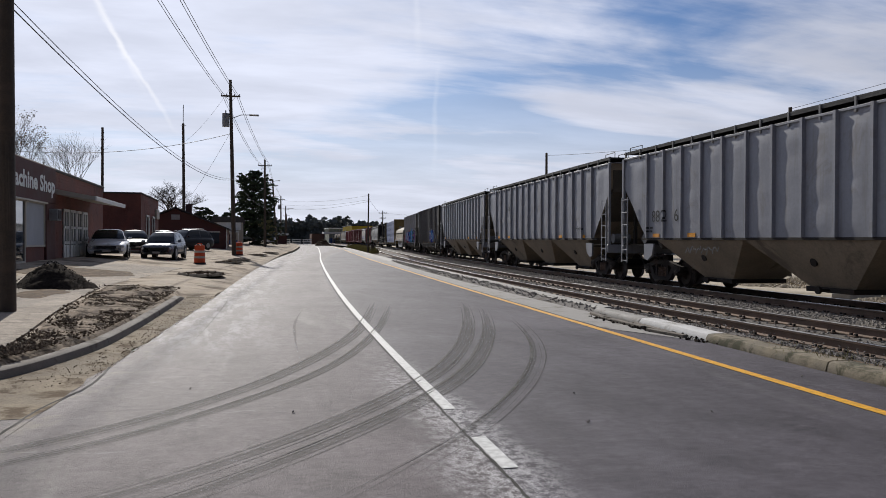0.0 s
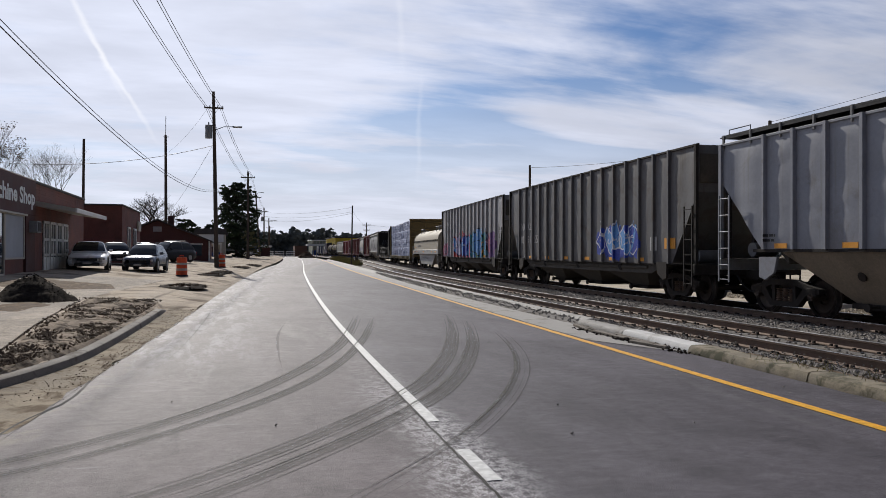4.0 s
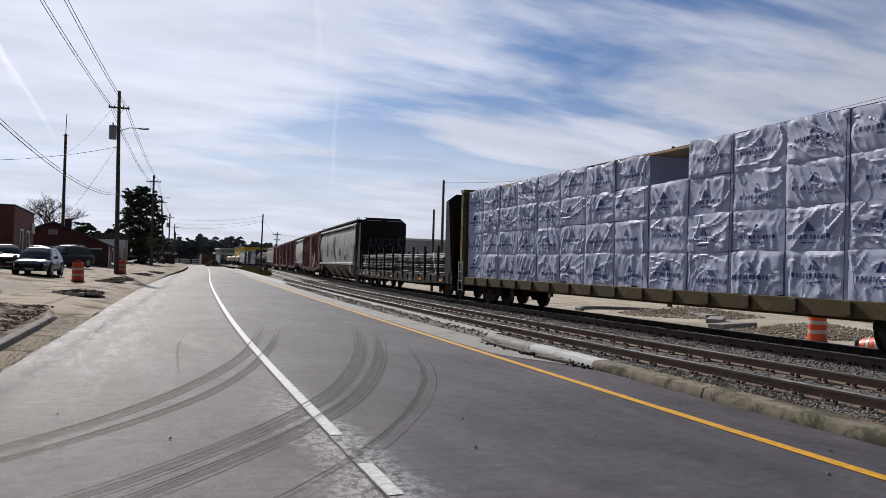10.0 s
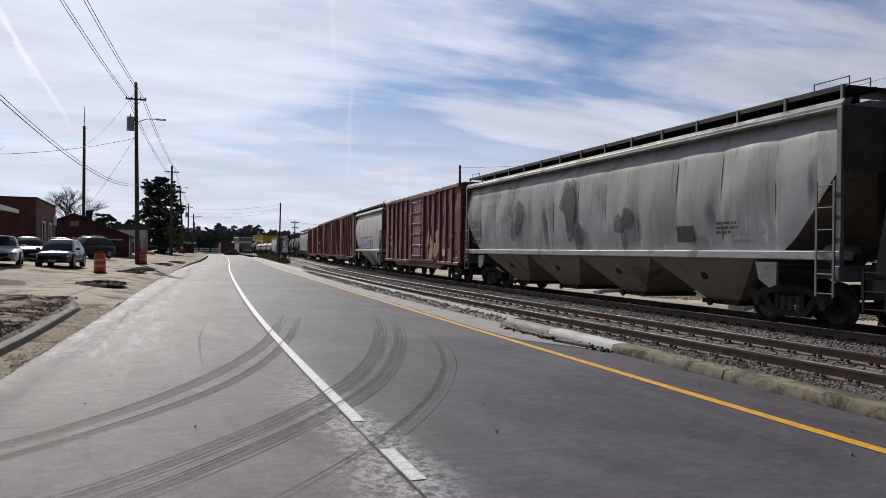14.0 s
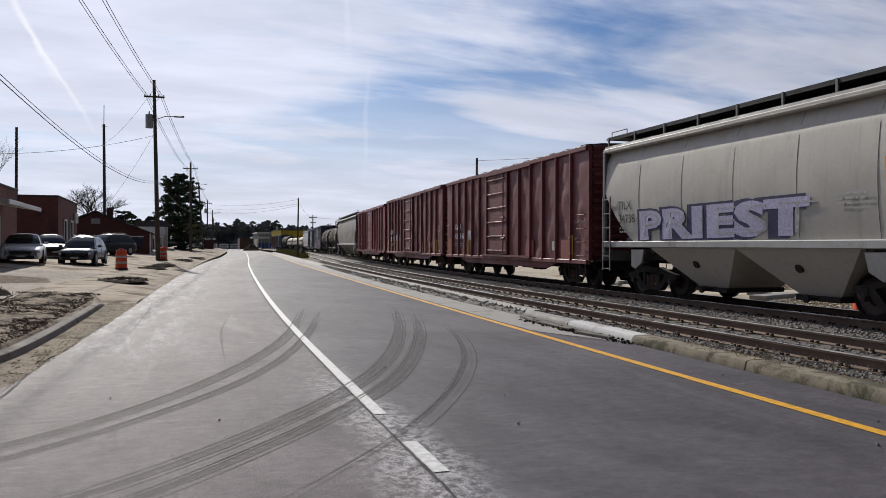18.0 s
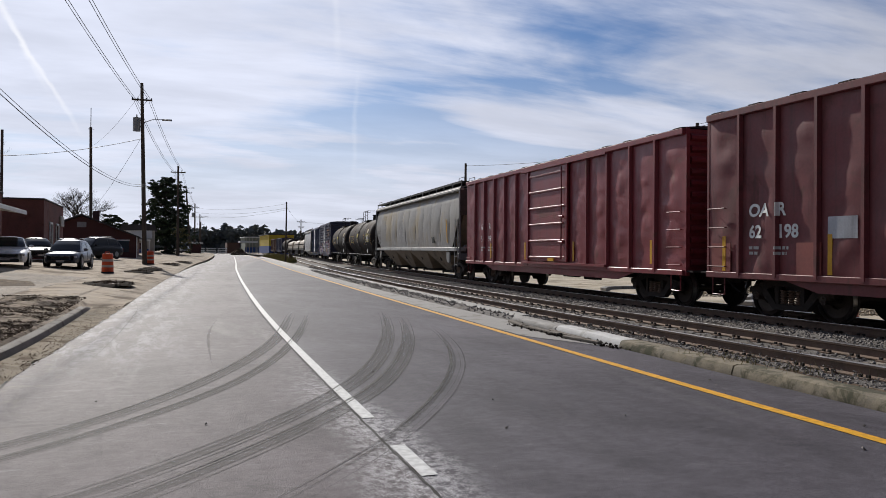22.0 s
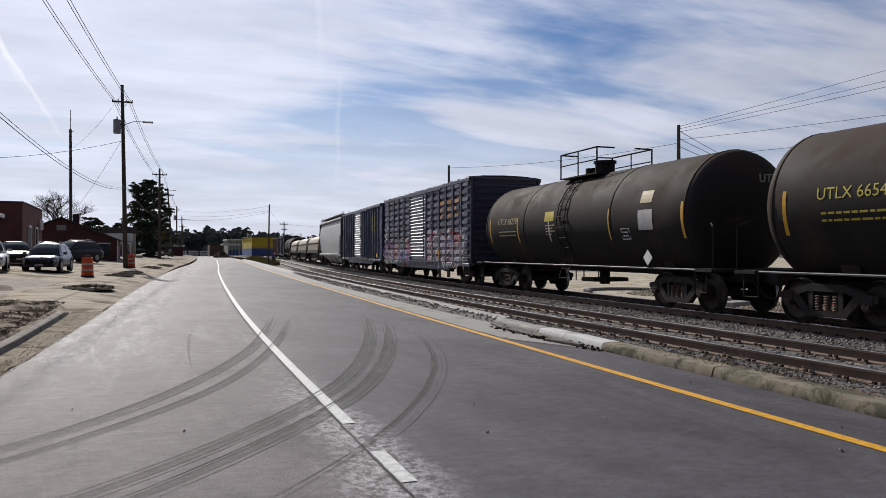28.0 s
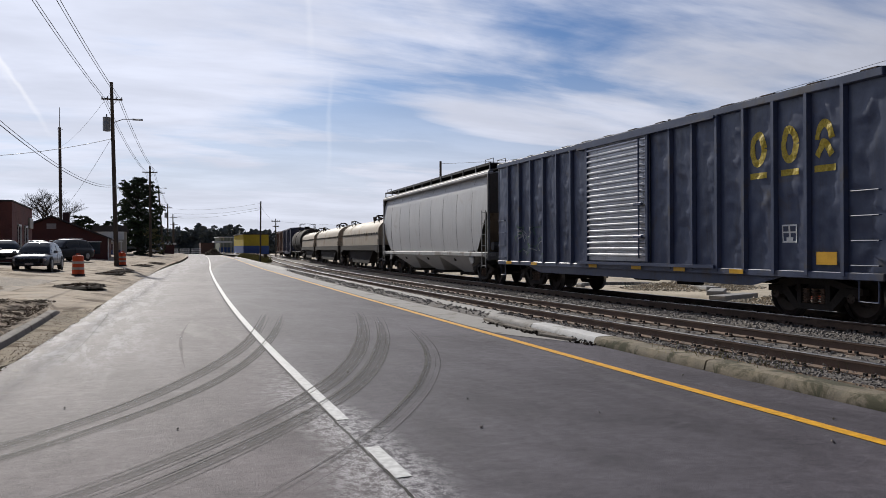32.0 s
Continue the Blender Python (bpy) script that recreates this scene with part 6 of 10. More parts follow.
def boxcar(length, paint, label, door_mat=None, z0=0.80, z1=4.25, rib_mat=None, ribs=(7, 8), door=(-0.45, 2.6), style="plug", low_sill=True, roof_mat=None, bulge=0.05, seed=0, corrugated=False, crinkle=0.0):
    """Box car: outside posts, a sliding door, ladders, and a roof of ribbed sheets. ribs: (near end side of the door, far side)."""
    half = length / 2
    car = thing("boxcar", label, "box car", "cars of the freight train")
    W = HALF - 0.08
    rib_mat, roof_mat, door_mat = rib_mat or paint, roof_mat or M["car_roof"], door_mat or paint
    d0, d1 = door[0] - door[1] / 2, door[0] + door[1] / 2
    part("body", G().box(-W + 0.03, W - 0.03, -half + 0.02, half - 0.02, z0 + 0.1, z1 - 0.02), paint, car)
    post = G().prism([(-0.06, 0), (0.06, 0), (0.035, -0.085), (-0.035, -0.085)], z0 + 0.06, z1 - 0.13, "z")
    post.v = [(p[1], p[0], p[2]) for p in post.v]
    pm = post.mesh("post", rib_mat)
    posts, fields, rows, steps_y = [], [], [], []

    def crumple(y, z, bl):
        if not crinkle:
            return 0.0
        return crinkle * bl * (abs(noise.noise(Vector((y * 3.4 + z, z * 4.6 - y, seed)))) * 1.6 - 0.3 + 0.5 * abs(noise.noise(Vector((y * 8.0 - z * 2, z * 7.0, seed + 4)))))
    for sx in (-1, 1):
        g = G()
        for a, b in ((-half, d0), (d1, half)):
            n = ribs[0] if a == -half else ribs[1]
            edges = [a + (b - a) * i / n for i in range(n + 1)]
            def fn(y, k, sx=sx, edges=edges):
                z = z0 + 0.1 + (z1 - z0 - 0.2) * k
                i = min(len(edges) - 2, int((y - edges[0]) / (edges[1] - edges[0])))
                f = (y - edges[i]) / (edges[1] - edges[0])
                bl = math.sin(math.pi * max(0.0, min(1.0, f)))
                wave = noise.noise(Vector((i * 3.1 + seed, k * 2.4, sx)))
                ridge = 0.0
                if corrugated:
                    q = (k * 11.0) % 1.0
                    ridge = 0.075 * (1 if 0.28 < q < 0.86 else 0) * (1 if 0.16 < f < 0.84 else 0)
                return (sx * (W - 0.012 + bulge * bl * (0.25 + wave + 0.9 * noise.noise(Vector((y * 2.2, z * 2.6, seed + sx)))) + ridge + crumple(y, z, bl)), y, z)
            if corrugated:
                ks = sorted(set([0.0, 1.0] + [(i + o) / 11.0 for i in range(11) for o in (0.24, 0.30, 0.84, 0.9)]))
            else:
                ks = [i / (22 if not crinkle else 44) for i in range(23 if not crinkle else 45)]
            ycols = sorted(set(sum([[e0 + (e1 - e0) * f for f in ((0, 0.13, 0.18, 0.5, 0.82, 0.87) if corrugated else (0, 0.12, 0.25, 0.37, 0.5, 0.62, 0.75, 0.88) if not crinkle else [q / 14 for q in range(14)])] for e0, e1 in zip(edges, edges[1:])], []) + [b]))
            g.grid(fn, ycols, ks)
            if sx < 0:
                fields.append((a, b, fn))
                rows = [z0 + 0.1 + (z1 - z0 - 0.2) * k for k in ks]
                posts += edges
                steps_y += ycols
            for i, y in enumerate(edges):
                if 0 < i < n or (y in (d0, d1)):
                    o = part("post", pm, None, car, at=(-W, y, 0) if sx < 0 else pose(W, y, 0, 0, 0, 180))
        part("side_sheet", g, paint, car, smooth=40)
        g = G()
        g.box(*sorted((sx * (W - 0.03), sx * (HALF + 0.005))), -half, half, z1 - 0.15, z1, 0.015)
        part("top_chord", g, rib_mat, car)
        g = G()
        g.box(*sorted((sx * (W - 0.05), sx * (HALF - 0.01))), -half, half, z0, z0 + 0.13, 0.012)
        if low_sill:
            g.prism([(-half + 2.2, z0 + 0.02), (half - 2.2, z0 + 0.02), (half - 3.1, z0 - 0.20), (-half + 3.1, z0 - 0.20)], *sorted((sx * (W - 0.05), sx * (W + 0.0))), "x")
        part("side_sill", g, rib_mat, car)
        # door
        dr = part("door", G().box(*sorted((sx * (W - 0.02), sx * (W + 0.045))), d0 + 0.05, d1 - 0.05, z0 + 0.22, z1 - 0.17, 0.01), door_mat, car)
        g = G()
        if style == "slats":
            z = z0 + 0.34
            while z < z1 - 0.25:
                g = G().prism([(sx * (W + 0.04), z), (sx * (W + 0.10), z + 0.02), (sx * (W + 0.10), z + 0.055), (sx * (W + 0.04), z + 0.10)], d0 + 0.10, d1 - 0.10, "y")
                part("corrugation", g, door_mat, dr)
                z += 0.158
            g = G()
        else:
            for i in range(6):
                z = z0 + 0.35 + i * (z1 - z0 - 0.75) / 5
                part("stiffener", G().box(*sorted((sx * (W + 0.04), sx * (W + 0.085))), d0 + 0.1, d1 - 0.1, z - 0.03, z + 0.03, 0.01), door_mat, dr)
        g = G()
        for y in (d0 + 0.06, d1 - 0.06):
            part("door_edge", G().box(*sorted((sx * (W + 0.04), sx * (W + 0.10))), y - 0.05, y + 0.05, z0 + 0.22, z1 - 0.18, 0.01), rib_mat, dr)
        g.tube([(sx * (W + 0.12), d0 + 0.35, z0 + 0.3), (sx * (W + 0.12), d0 + 0.35, z1 - 0.25)], 0.022, 6)
        for z in (1.6, 2.4):
            g.box(*sorted((sx * (W + 0.09), sx * (W + 0.16))), d0 + 0.2, d0 + 0.55, z, z + 0.07, 0.01)
        part("lock_bar", g, rib_mat, dr)
        g = G()
        g.box(*sorted((sx * (W - 0.02), sx * (HALF + 0.06))), d0 - 2.4, d1 + 0.4, z0 + 0.12, z0 + 0.19)
        g.box(*sorted((sx * (W - 0.02), sx * (HALF + 0.05))), d0 - 2.4, d1 + 0.4, z1 - 0.20, z1 - 0.14)
        pieces("door_track", g, rib_mat, car)
        for y0, y1 in ((-half + 0.08, -half + 0.62), (half - 0.62, half - 0.08)):
            ladder(car, sx * (W + 0.02), y0, y1, [z0 + 0.25 + 0.42 * i for i in range(4 if y0 < 0 else 4)], rib_mat, 0.06, False)
            g = G()
            xs = sx * (HALF - 0.06)
            g.tube([(xs, y0 + 0.05, z0 + 0.02), (xs, y0 + 0.05, z0 - 0.36), (xs, y1 - 0.1, z0 - 0.36), (xs, y1 - 0.1, z0 + 0.02)], 0.018, 5)
            part("step", g, rib_mat, car)
    def depth(y, z):
        for a, b, fn in fields:
            if a <= y <= b:
                return max(-fn(min(max(y, a + 1e-4), b - 1e-4), max(0.0, min(1.0, (z - z0 - 0.1) / (z1 - z0 - 0.2))))[0], W + post_depth(y, posts, 0.06, 0.035, 0.085) if post_depth(y, posts, 0.06, 0.035, 0.085) else 0.0)
        return W + 0.11
    SKIN[car.name] = (depth, sorted(set(steps_y + post_lines(posts, 0.06, 0.035))), [z0 - 0.25, z0] + rows + [z1])
    # roof
    g = G().prism([(-HALF, z1), (-0.9, z1 + 0.06), (0, z1 + 0.09), (0.9, z1 + 0.06), (HALF, z1)], -half, half, "y")
    rf = part("roof", g, roof_mat, car)
    g = G()
    y = -half + 0.3
    while y < half:
        g.prism([(-HALF + 0.02, z1 + 0.0), (-HALF + 0.05, z1 + 0.035), (-0.9, z1 + 0.095), (0, z1 + 0.12), (0.9, z1 + 0.095), (HALF - 0.05, z1 + 0.035), (HALF - 0.02, z1 + 0.0)], y - 0.16, y + 0.16, "y")
        y += 1.15
    pieces("roof_rib", g, roof_mat, rf)
    for e in (-1, 1):
        g = G()
        z = z0 + 0.2
        while z < z1 - 0.1:
            g.prism([(e * half - e * 0.02, z), (e * half + e * 0.06, z + 0.06), (e * half + e * 0.06, z + 0.13), (e * half - e * 0.02, z + 0.19)], -W + 0.15, W - 0.15, "x")
            z += 0.27
        for x in (-W, W - 0.1):
            g.box(x, x + 0.1, *sorted((e * (half - 0.02), e * (half + 0.05))), z0, z1)
        pieces("end_corrugation", g, paint, car)
        g = G()
        g.box(-HALF + 0.1, HALF - 0.1, *sorted((e * (half + 0.02), e * (half + 0.28))), z0 + 0.08, z0 + 0.12)
        part("end_platform", g, M["frame_dark"], car)
    part("underframe", G().box(-0.35, 0.35, -half + 0.3, half - 0.3, 0.60, z0 + 0.12), M["frame_dark"], car)
    g = G().cyl((0.3, 1.0, 0.62), (0.3, 2.0, 0.62), 0.19, n=12)
    g.box(-0.5, -0.2, -1.6, -0.9, 0.45, 0.75, 0.02)
    g.tube([(-0.4, -half + 2, 0.62), (-0.4, half - 2, 0.62)], 0.025)
    part("brake_gear", g, M["frame_dark"], car)
    couplers(car, half)
    bogies(car, -half + 1.95, half - 1.95)
    return car, half, W, (d0, d1)


def tank_car(length, label, radius=1.50, zc=2.30):
    half = length / 2
    car = thing("tank_car", label, "tank car", "cars of the freight train")
    n = 40
    hs = half - 0.32
    prof = [(-hs, 0.05), (-hs + 0.035, 0.5), (-hs + 0.12, 0.92), (-hs + 0.23, 1.22), (-hs + 0.34, 1.40), (-hs + 0.43, 1.475), (-hs + 0.55, radius)]
    prof += [(y, radius) for y in steps(-hs + 1.2, hs - 1.2, 2.2)] + [(-y, r) for y, r in prof[::-1]]
    ring = lambda y, r: [(r * math.cos(2 * math.pi * i / n), y, zc + r * math.sin(2 * math.pi * i / n)) for i in range(n)]
    part("tank", G().loft([ring(y, r) for y, r in prof]), M["tank"], car, smooth=50)
    g = G()
    for y in (-hs + 0.56, -hs * 0.42, hs * 0.42, hs - 0.56):
        g.loft([ring(y - 0.03, radius + 0.004), ring(y - 0.02, radius + 0.013), ring(y + 0.02, radius + 0.013), ring(y + 0.03, radius + 0.004)])
    pieces("weld_seam", g, M["tank"], car, smooth=40)
    # platform, dome and rails on top
    g = G().cyl((0, 0, zc + radius - 0.05), (0, 0, zc + radius + 0.32), 0.30, n=20)
    g.cyl((0, 0, zc + radius + 0.32), (0, 0, zc + radius + 0.40), 0.35, n=20)
    g.cyl((0, 0.8, zc + radius - 0.05), (0, 0.8, zc + radius + 0.25), 0.2, n=14)
    part("manway", g, M["tank"], car, smooth=40)
    g = G()
    g.box(-0.95, 0.95, -1.15, 1.15, zc + radius * 0.92, zc + radius * 0.92 + 0.04)
    zt = zc + radius * 0.92
    for x in (-0.93, 0.93):
        for y in (-1.12, 1.12):
            g.tube([(x, y, zt), (x, y, zt + 0.78)], 0.024, 6)
        g.tube([(x, -1.12, zt + 0.78), (x, 1.12, zt + 0.78)], 0.024, 6)
        g.tube([(x, -1.12, zt + 0.42), (x, 1.12, zt + 0.42)], 0.018, 6)
        g.tube([(x, 0, zt), (x, 0, zt + 0.78)], 0.02, 6)
    for y in (-1.12, 1.12):
        g.tube([(-0.93, y, zt + 0.78), (-0.35, y, zt + 0.78)], 0.022, 6)
        g.tube([(0.35, y, zt + 0.78), (0.93, y, zt + 0.78)], 0.022, 6)
    pieces("platform_rail", g, M["frame_dark"], car)
    # side ladder
    g = G()
    for y in (-0.24, 0.24):
        g.tube([(-(radius + 0.05) * math.cos(a), y, zc + (radius + 0.05) * math.sin(a)) for a in [radians(d) for d in (-40, -20, 0, 20, 40, 60, 72)]], 0.016, 5)
        g.tube([(-(radius + 0.05) * math.cos(radians(-40)), y, zc - (radius + 0.05) * math.sin(radians(40))), (-1.45, y, 0.62)], 0.016, 5)
    lad = part("ladder", g, M["frame_dark"], car)
    g = G()
    for d in range(-30, 72, 12):
        a = radians(d)
        g.tube([(-(radius + 0.05) * math.cos(a), -0.24, zc + (radius + 0.05) * math.sin(a)), (-(radius + 0.05) * math.cos(a), 0.24, zc + (radius + 0.05) * math.sin(a))], 0.013, 5)
    for z in (0.62, 0.9, 1.15):
        g.tube([(-1.45 + (z - 0.62) * 0.4, -0.24, z), (-1.45 + (z - 0.62) * 0.4, 0.24, z)], 0.013, 5)
    pieces("rung", g, M["frame_dark"], lad)
    # stub sills, walkway rail
    for e in (-1, 1):
        g = G()
        g.box(-0.3, 0.3, *sorted((e * (half - 3.3), e * (half + 0.1))), 0.72, 1.02, 0.02)
        g.box(-HALF + 0.05, HALF - 0.05, *sorted((e * (half - 0.45), e * (half + 0.12))), 0.96, 1.03)
        g.prism([(-0.9, 1.0), (0.9, 1.0), (1.15, 1.55), (-1.15, 1.55)], *sorted((e * (half - 2.4), e * (half - 2.0))), "y")
        part("stub_sill", g, M["frame_dark"], car)
        g = G()
        for x in (-HALF + 0.1, HALF - 0.1):
            g.tube([(x, e * (half + 0.1), 1.0), (x, e * (half + 0.1), 1.95), (x * 0.9, e * (half - 0.15), 2.05)], 0.02, 6)
            g.tube([(x, e * (half - 0.5), 0.98), (x, e * (half - 0.5), 0.5), (x, e * (half - 0.1), 0.5), (x, e * (half - 0.1), 0.98)], 0.018, 6)
        pieces("grab_rail", g, M["frame_dark"], car)
    g = G()
    for x in (-1.42, 1.42):
        g.tube([(x, -half + 0.3, 1.0), (x, half - 0.3, 1.0)], 0.024, 6)
    pieces("side_rail", g, M["grimy_steel"], car)
    g = G().cyl((0, 0, 0.42), (0, 0, zc - radius + 0.05), 0.16, n=12)
    for y in (-0.5, 0.4, 0.9):
        g.tube([(-0.5, y, 0.95), (-0.5, y, 0.5)], 0.02, 5)
    g.box(-0.6, 0.6, -0.4, 0.4, 0.5, 0.62, 0.02)
    part("outlet", g, M["frame_dark"], car)
    couplers(car, half)
    bogies(car, -half + 1.75, half - 1.75)
    return car, half


def coil_car(length, top, low, label, wings=True, dull=False):
    """Coil steel car: round hood in one piece on a trough-sided frame."""
    half = length / 2
    car = thing("coil_car", label, "coil car", "cars of the freight train")
    hh = half - 0.55
    z0, z1, zt = 1.58, 2.28, 3.2
    prof = [(-1.5, z0), (-1.5, z1)]
    for d in range(0, 181, 15):
        a = radians(180 - d)
        prof.append((1.48 * math.cos(a), z1 + 0.02 + (zt - z1) * math.sin(a) ** 0.9 if 0 < d < 180 else z1 + 0.02))
    prof += [(1.5, z1), (1.5, z0)]
    hood = part("hood", G().prism(prof, -hh, hh, "y"), top, car, smooth=25)
    g = G()
    for x in (-1.52, 1.52):
        g.box(x - 0.015, x + 0.015, -hh, hh, z1 - 0.02, z1 + 0.02)
        y = -hh + 0.3
        while y < hh:
            g.box(x - 0.03, x + 0.03, y - 0.03, y + 0.03, z1 - 0.07, z1 + 0.05)
            y += 0.78
    pieces("hood_latch", g, M["frame_dark"], hood)
    for e in (-1, 1):
        ring = [(p[0] * 1.01, p[1] + 0.01) for p in prof[2:-2]]
        part("hood_rim", G().tube([(p[0], e * hh, p[1]) for p in ring], 0.03, 6), top, hood)
    # lifting bails and nesting loops
    g = G()
    for y in (-hh * 0.62, hh * 0.62):
        g.tube([(-1.05, y - 0.75, zt - 0.34), (-1.12, y - 0.72, zt + 0.1), (-1.12, y + 0.72, zt + 0.1), (-1.05, y + 0.75, zt - 0.34)], 0.035, 6)
        g.tube([(1.05, y - 0.75, zt - 0.34), (1.12, y - 0.72, zt + 0.1), (1.12, y + 0.72, zt + 0.1), (1.05, y + 0.75, zt - 0.34)], 0.035, 6)
        g.tube([(-1.12, y - 0.72, zt + 0.1), (-0.7, y - 0.9, zt - 0.1)], 0.035, 6)
        g.tube([(-1.12, y + 0.72, zt + 0.1), (-0.7, y + 0.9, zt - 0.1)], 0.035, 6)
    for y in (-0.22, 0.22):
        g.tube([(-0.35, y, zt - 0.05), (-0.33, y, zt + 0.22), (-0.15, y, zt + 0.36), (0.15, y, zt + 0.36), (0.33, y, zt + 0.22), (0.35, y, zt - 0.05)], 0.045, 8)
    g.prism([(-0.55, zt - 0.08), (-0.2, zt + 0.22), (0.2, zt + 0.22), (0.55, zt - 0.08)], -0.06, 0.06, "x")
    pieces("lifting_bail", g, M["grimy_steel"] if not dull else M["frame_dark"], hood)
    # frame: side sill, trough and end platforms
    for sx in (-1, 1):
        g = G().box(*sorted((sx * 1.36, sx * HALF)), -half, half, 1.24, 1.58, 0.015)
        part("side_sill", g, low, car)
        g = G().prism([(-half + 2.7, 1.24), (half - 2.7, 1.24), (half - 4.2, 0.42), (-half + 4.2, 0.42)], *sorted((sx * 1.30, sx * 1.36)), "x")
        part("trough_side", g, low, car)
    part("trough", G().prism([(-half + 2.9, 1.24), (half - 2.9, 1.24), (half - 4.4, 0.45), (-half + 4.4, 0.45)], -1.29, 1.29, "x"), low, car)
    for e in (-1, 1):
        g = G().box(-HALF, HALF, *sorted((e * (half - 1.0), e * half)), 1.14, 1.25, 0.01)
        part("end_platform", g, M["frame_dark"], car)
        for x in (-HALF + 0.02, HALF - 0.02):
            ladder(car, x, e * (half - 0.5), e * (half - 0.06), [0.55, 0.85, 1.15, 1.5, 1.85], low, 0.02)
    part("centre_sill", G().box(-0.3, 0.3, -half + 0.2, half - 0.2, 0.7, 1.2), M["frame_dark"], car)
    couplers(car, half)
    bogies(car, -half + 1.75, half - 1.75)
    return car, half, (hh, z0, z1)


def centre_beam(length, label):
    """Centre-beam flat car stacked with wrapped lumber."""
    half = length / 2
    car = thing("centrebeam_flatcar", label, "flat car", "cars of the freight train")
    zt, zd = 4.45, 1.0
    part("deck", G().box(-HALF + 0.05, HALF - 0.05, -half, half, zd - 0.07, zd, 0.01), M["mustard"], car)
    for sx in (-1, 1):
        part("side_sill", G().box(*sorted((sx * (HALF - 0.12), sx * (HALF - 0.03))), -half, half, zd - 0.30, zd - 0.0, 0.01), M["mustard_grimy"], car)
        g = G()
        y = -half + 0.7
        while y < half - 0.4:
            g.box(*sorted((sx * (HALF - 0.03), sx * (HALF + 0.03))), y - 0.09, y + 0.09, zd - 0.26, zd - 0.02, 0.01)
            y += 1.22
        pieces("winch", g, M["mustard_grimy"], car)
    g = G()
    g.prism([(-0.1, zd - 0.02), (0.1, zd - 0.02), (0.35, zd - 0.42), (-0.35, zd - 0.42)], -half + 1.5, half - 1.5, "y")
    part("centre_sill", g, M["mustard"], car)
    # spine and top chord
    g = G()
    y = -half + 0.3
    while y < half:
        g.box(-0.10, 0.10, y - 0.09, y + 0.09, zd, zt - 0.1)
        y += 2.42
    pieces("spine_post", g, M["mustard"], car)
    part("top_chord", G().box(-0.28, 0.28, -half + 0.1, half - 0.1, zt - 0.16, zt, 0.02), M["mustard"], car)
    for e in (-1, 1):
        b = part("bulkhead", G().box(-HALF + 0.02, HALF - 0.02, *sorted((e * (half - 0.10), e * (half - 0.03))), zd, zt), M["mustard"], car, "mustard-yellow end bulkhead")
        g = G()
        for x in (-HALF + 0.02, -0.12, HALF - 0.16):
            g.box(x, x + 0.14, *sorted((e * (half - 0.16), e * (half + 0.04))), zd - 0.05, zt, 0.01)
        for k in range(5):
            z = zd + 0.35 + k * 0.68
            g.prism([(e * half - e * 0.05, z), (e * half + e * 0.06, z + 0.05), (e * half + e * 0.06, z + 0.12), (e * half - e * 0.05, z + 0.17)], -HALF + 0.1, HALF - 0.1, "x")
        g.box(-HALF, HALF, *sorted((e * (half - 0.28), e * (half + 0.06))), zt - 0.10, zt + 0.02, 0.01)
        pieces("bulkhead_rib", g, M["mustard"], b)
        for x in (-HALF + 0.03, HALF - 0.03):
            ladder(car, x, e * (half - 0.3), e * (half + 0.12), [0.5, 0.85, 1.2, 1.55], M["coil_low"], 0.02)
    couplers(car, half)
    bogies(car, -half + 1.95, half - 1.95)
    # bundles of lumber: wrapped packs in four tiers, the film creased and pulled in by the straps
    rnd = random.Random(21)
    a0, b0 = -half + 0.35, half - 0.35
    z = zd + 0.03
    gap = -1.7
    columns = [(y, y + (gap - 0.06 - a0) / 6) for y in [a0 + (gap - 0.06 - a0) * i / 6 for i in range(6)]] + [(y, y + (b0 - gap - 0.1) / 8) for y in [gap + 0.1 + (b0 - gap - 0.1) * i / 8 for i in range(8)]]
    for t in range(4):
        h = (0.84, 0.82, 0.82, 0.80)[t]
        for column, (y, y1) in enumerate(columns):
            if t == 3 and column == 5:
                continue
            for sx in (-1, 1):
                x1 = (1.43 if column < 6 else 1.38) + rnd.uniform(-0.02, 0.02)
                seed = rnd.uniform(0, 99)
                ya, yb = y + 0.008, y1 - 0.008

                def skin(u, v, seed=seed, y0=ya, y1=yb, z=z, h=h, x1=x1):
                    q, zz = y0 + (y1 - y0) * u, z + h * v
                    edge = min(1.0, min(u, 1 - u) * 14, min(v, 1 - v) * 9)
                    slant = 1.0 if seed > 50 else -1.0
                    lean = 0.25 + 0.5 * noise.noise(Vector((q * 0.5, zz * 0.6, seed)))
                    p = Vector(((q * lean + slant * zz) * 0.6, (zz * lean - slant * q) * 1.7 + 0.35 * noise.noise(Vector((q * 1.5, zz * 1.5, seed))), seed))
                    p2 = Vector(((q - slant * zz * lean) * 0.5, (zz + slant * q * lean) * 2.6, seed + 7))
                    r1, r2 = abs(noise.noise(p)), abs(noise.noise(p2))
                    fold = 0.030 * max(0.0, 1 - r1 * 7.0) + 0.022 * max(0.0, 1 - r2 * 8.0) + 0.014 * max(0.0, 1 - abs(noise.noise(Vector(((q * 1.3 + slant * zz) * 1.1, (zz * 0.8 - slant * q) * 5.0, seed + 3)))) * 6.0) + 0.030 * noise.noise(Vector((q * 0.9, zz * 1.2, seed)))
                    hang = (0.05 if z > zd + 0.2 else 0.30) * max(0.0, 0.45 + noise.noise(Vector((q * 1.6, seed, 2)))) * (1 - v) ** 3
                    lift = (0.035 if z < 3.0 else 0.10) * noise.noise(Vector((q * 1.3, seed, 7))) * v ** 4
                    return (-(x1 + fold * (0.25 + 0.75 * edge) - 0.012 * (1 - edge)), q, zz - hang + lift)
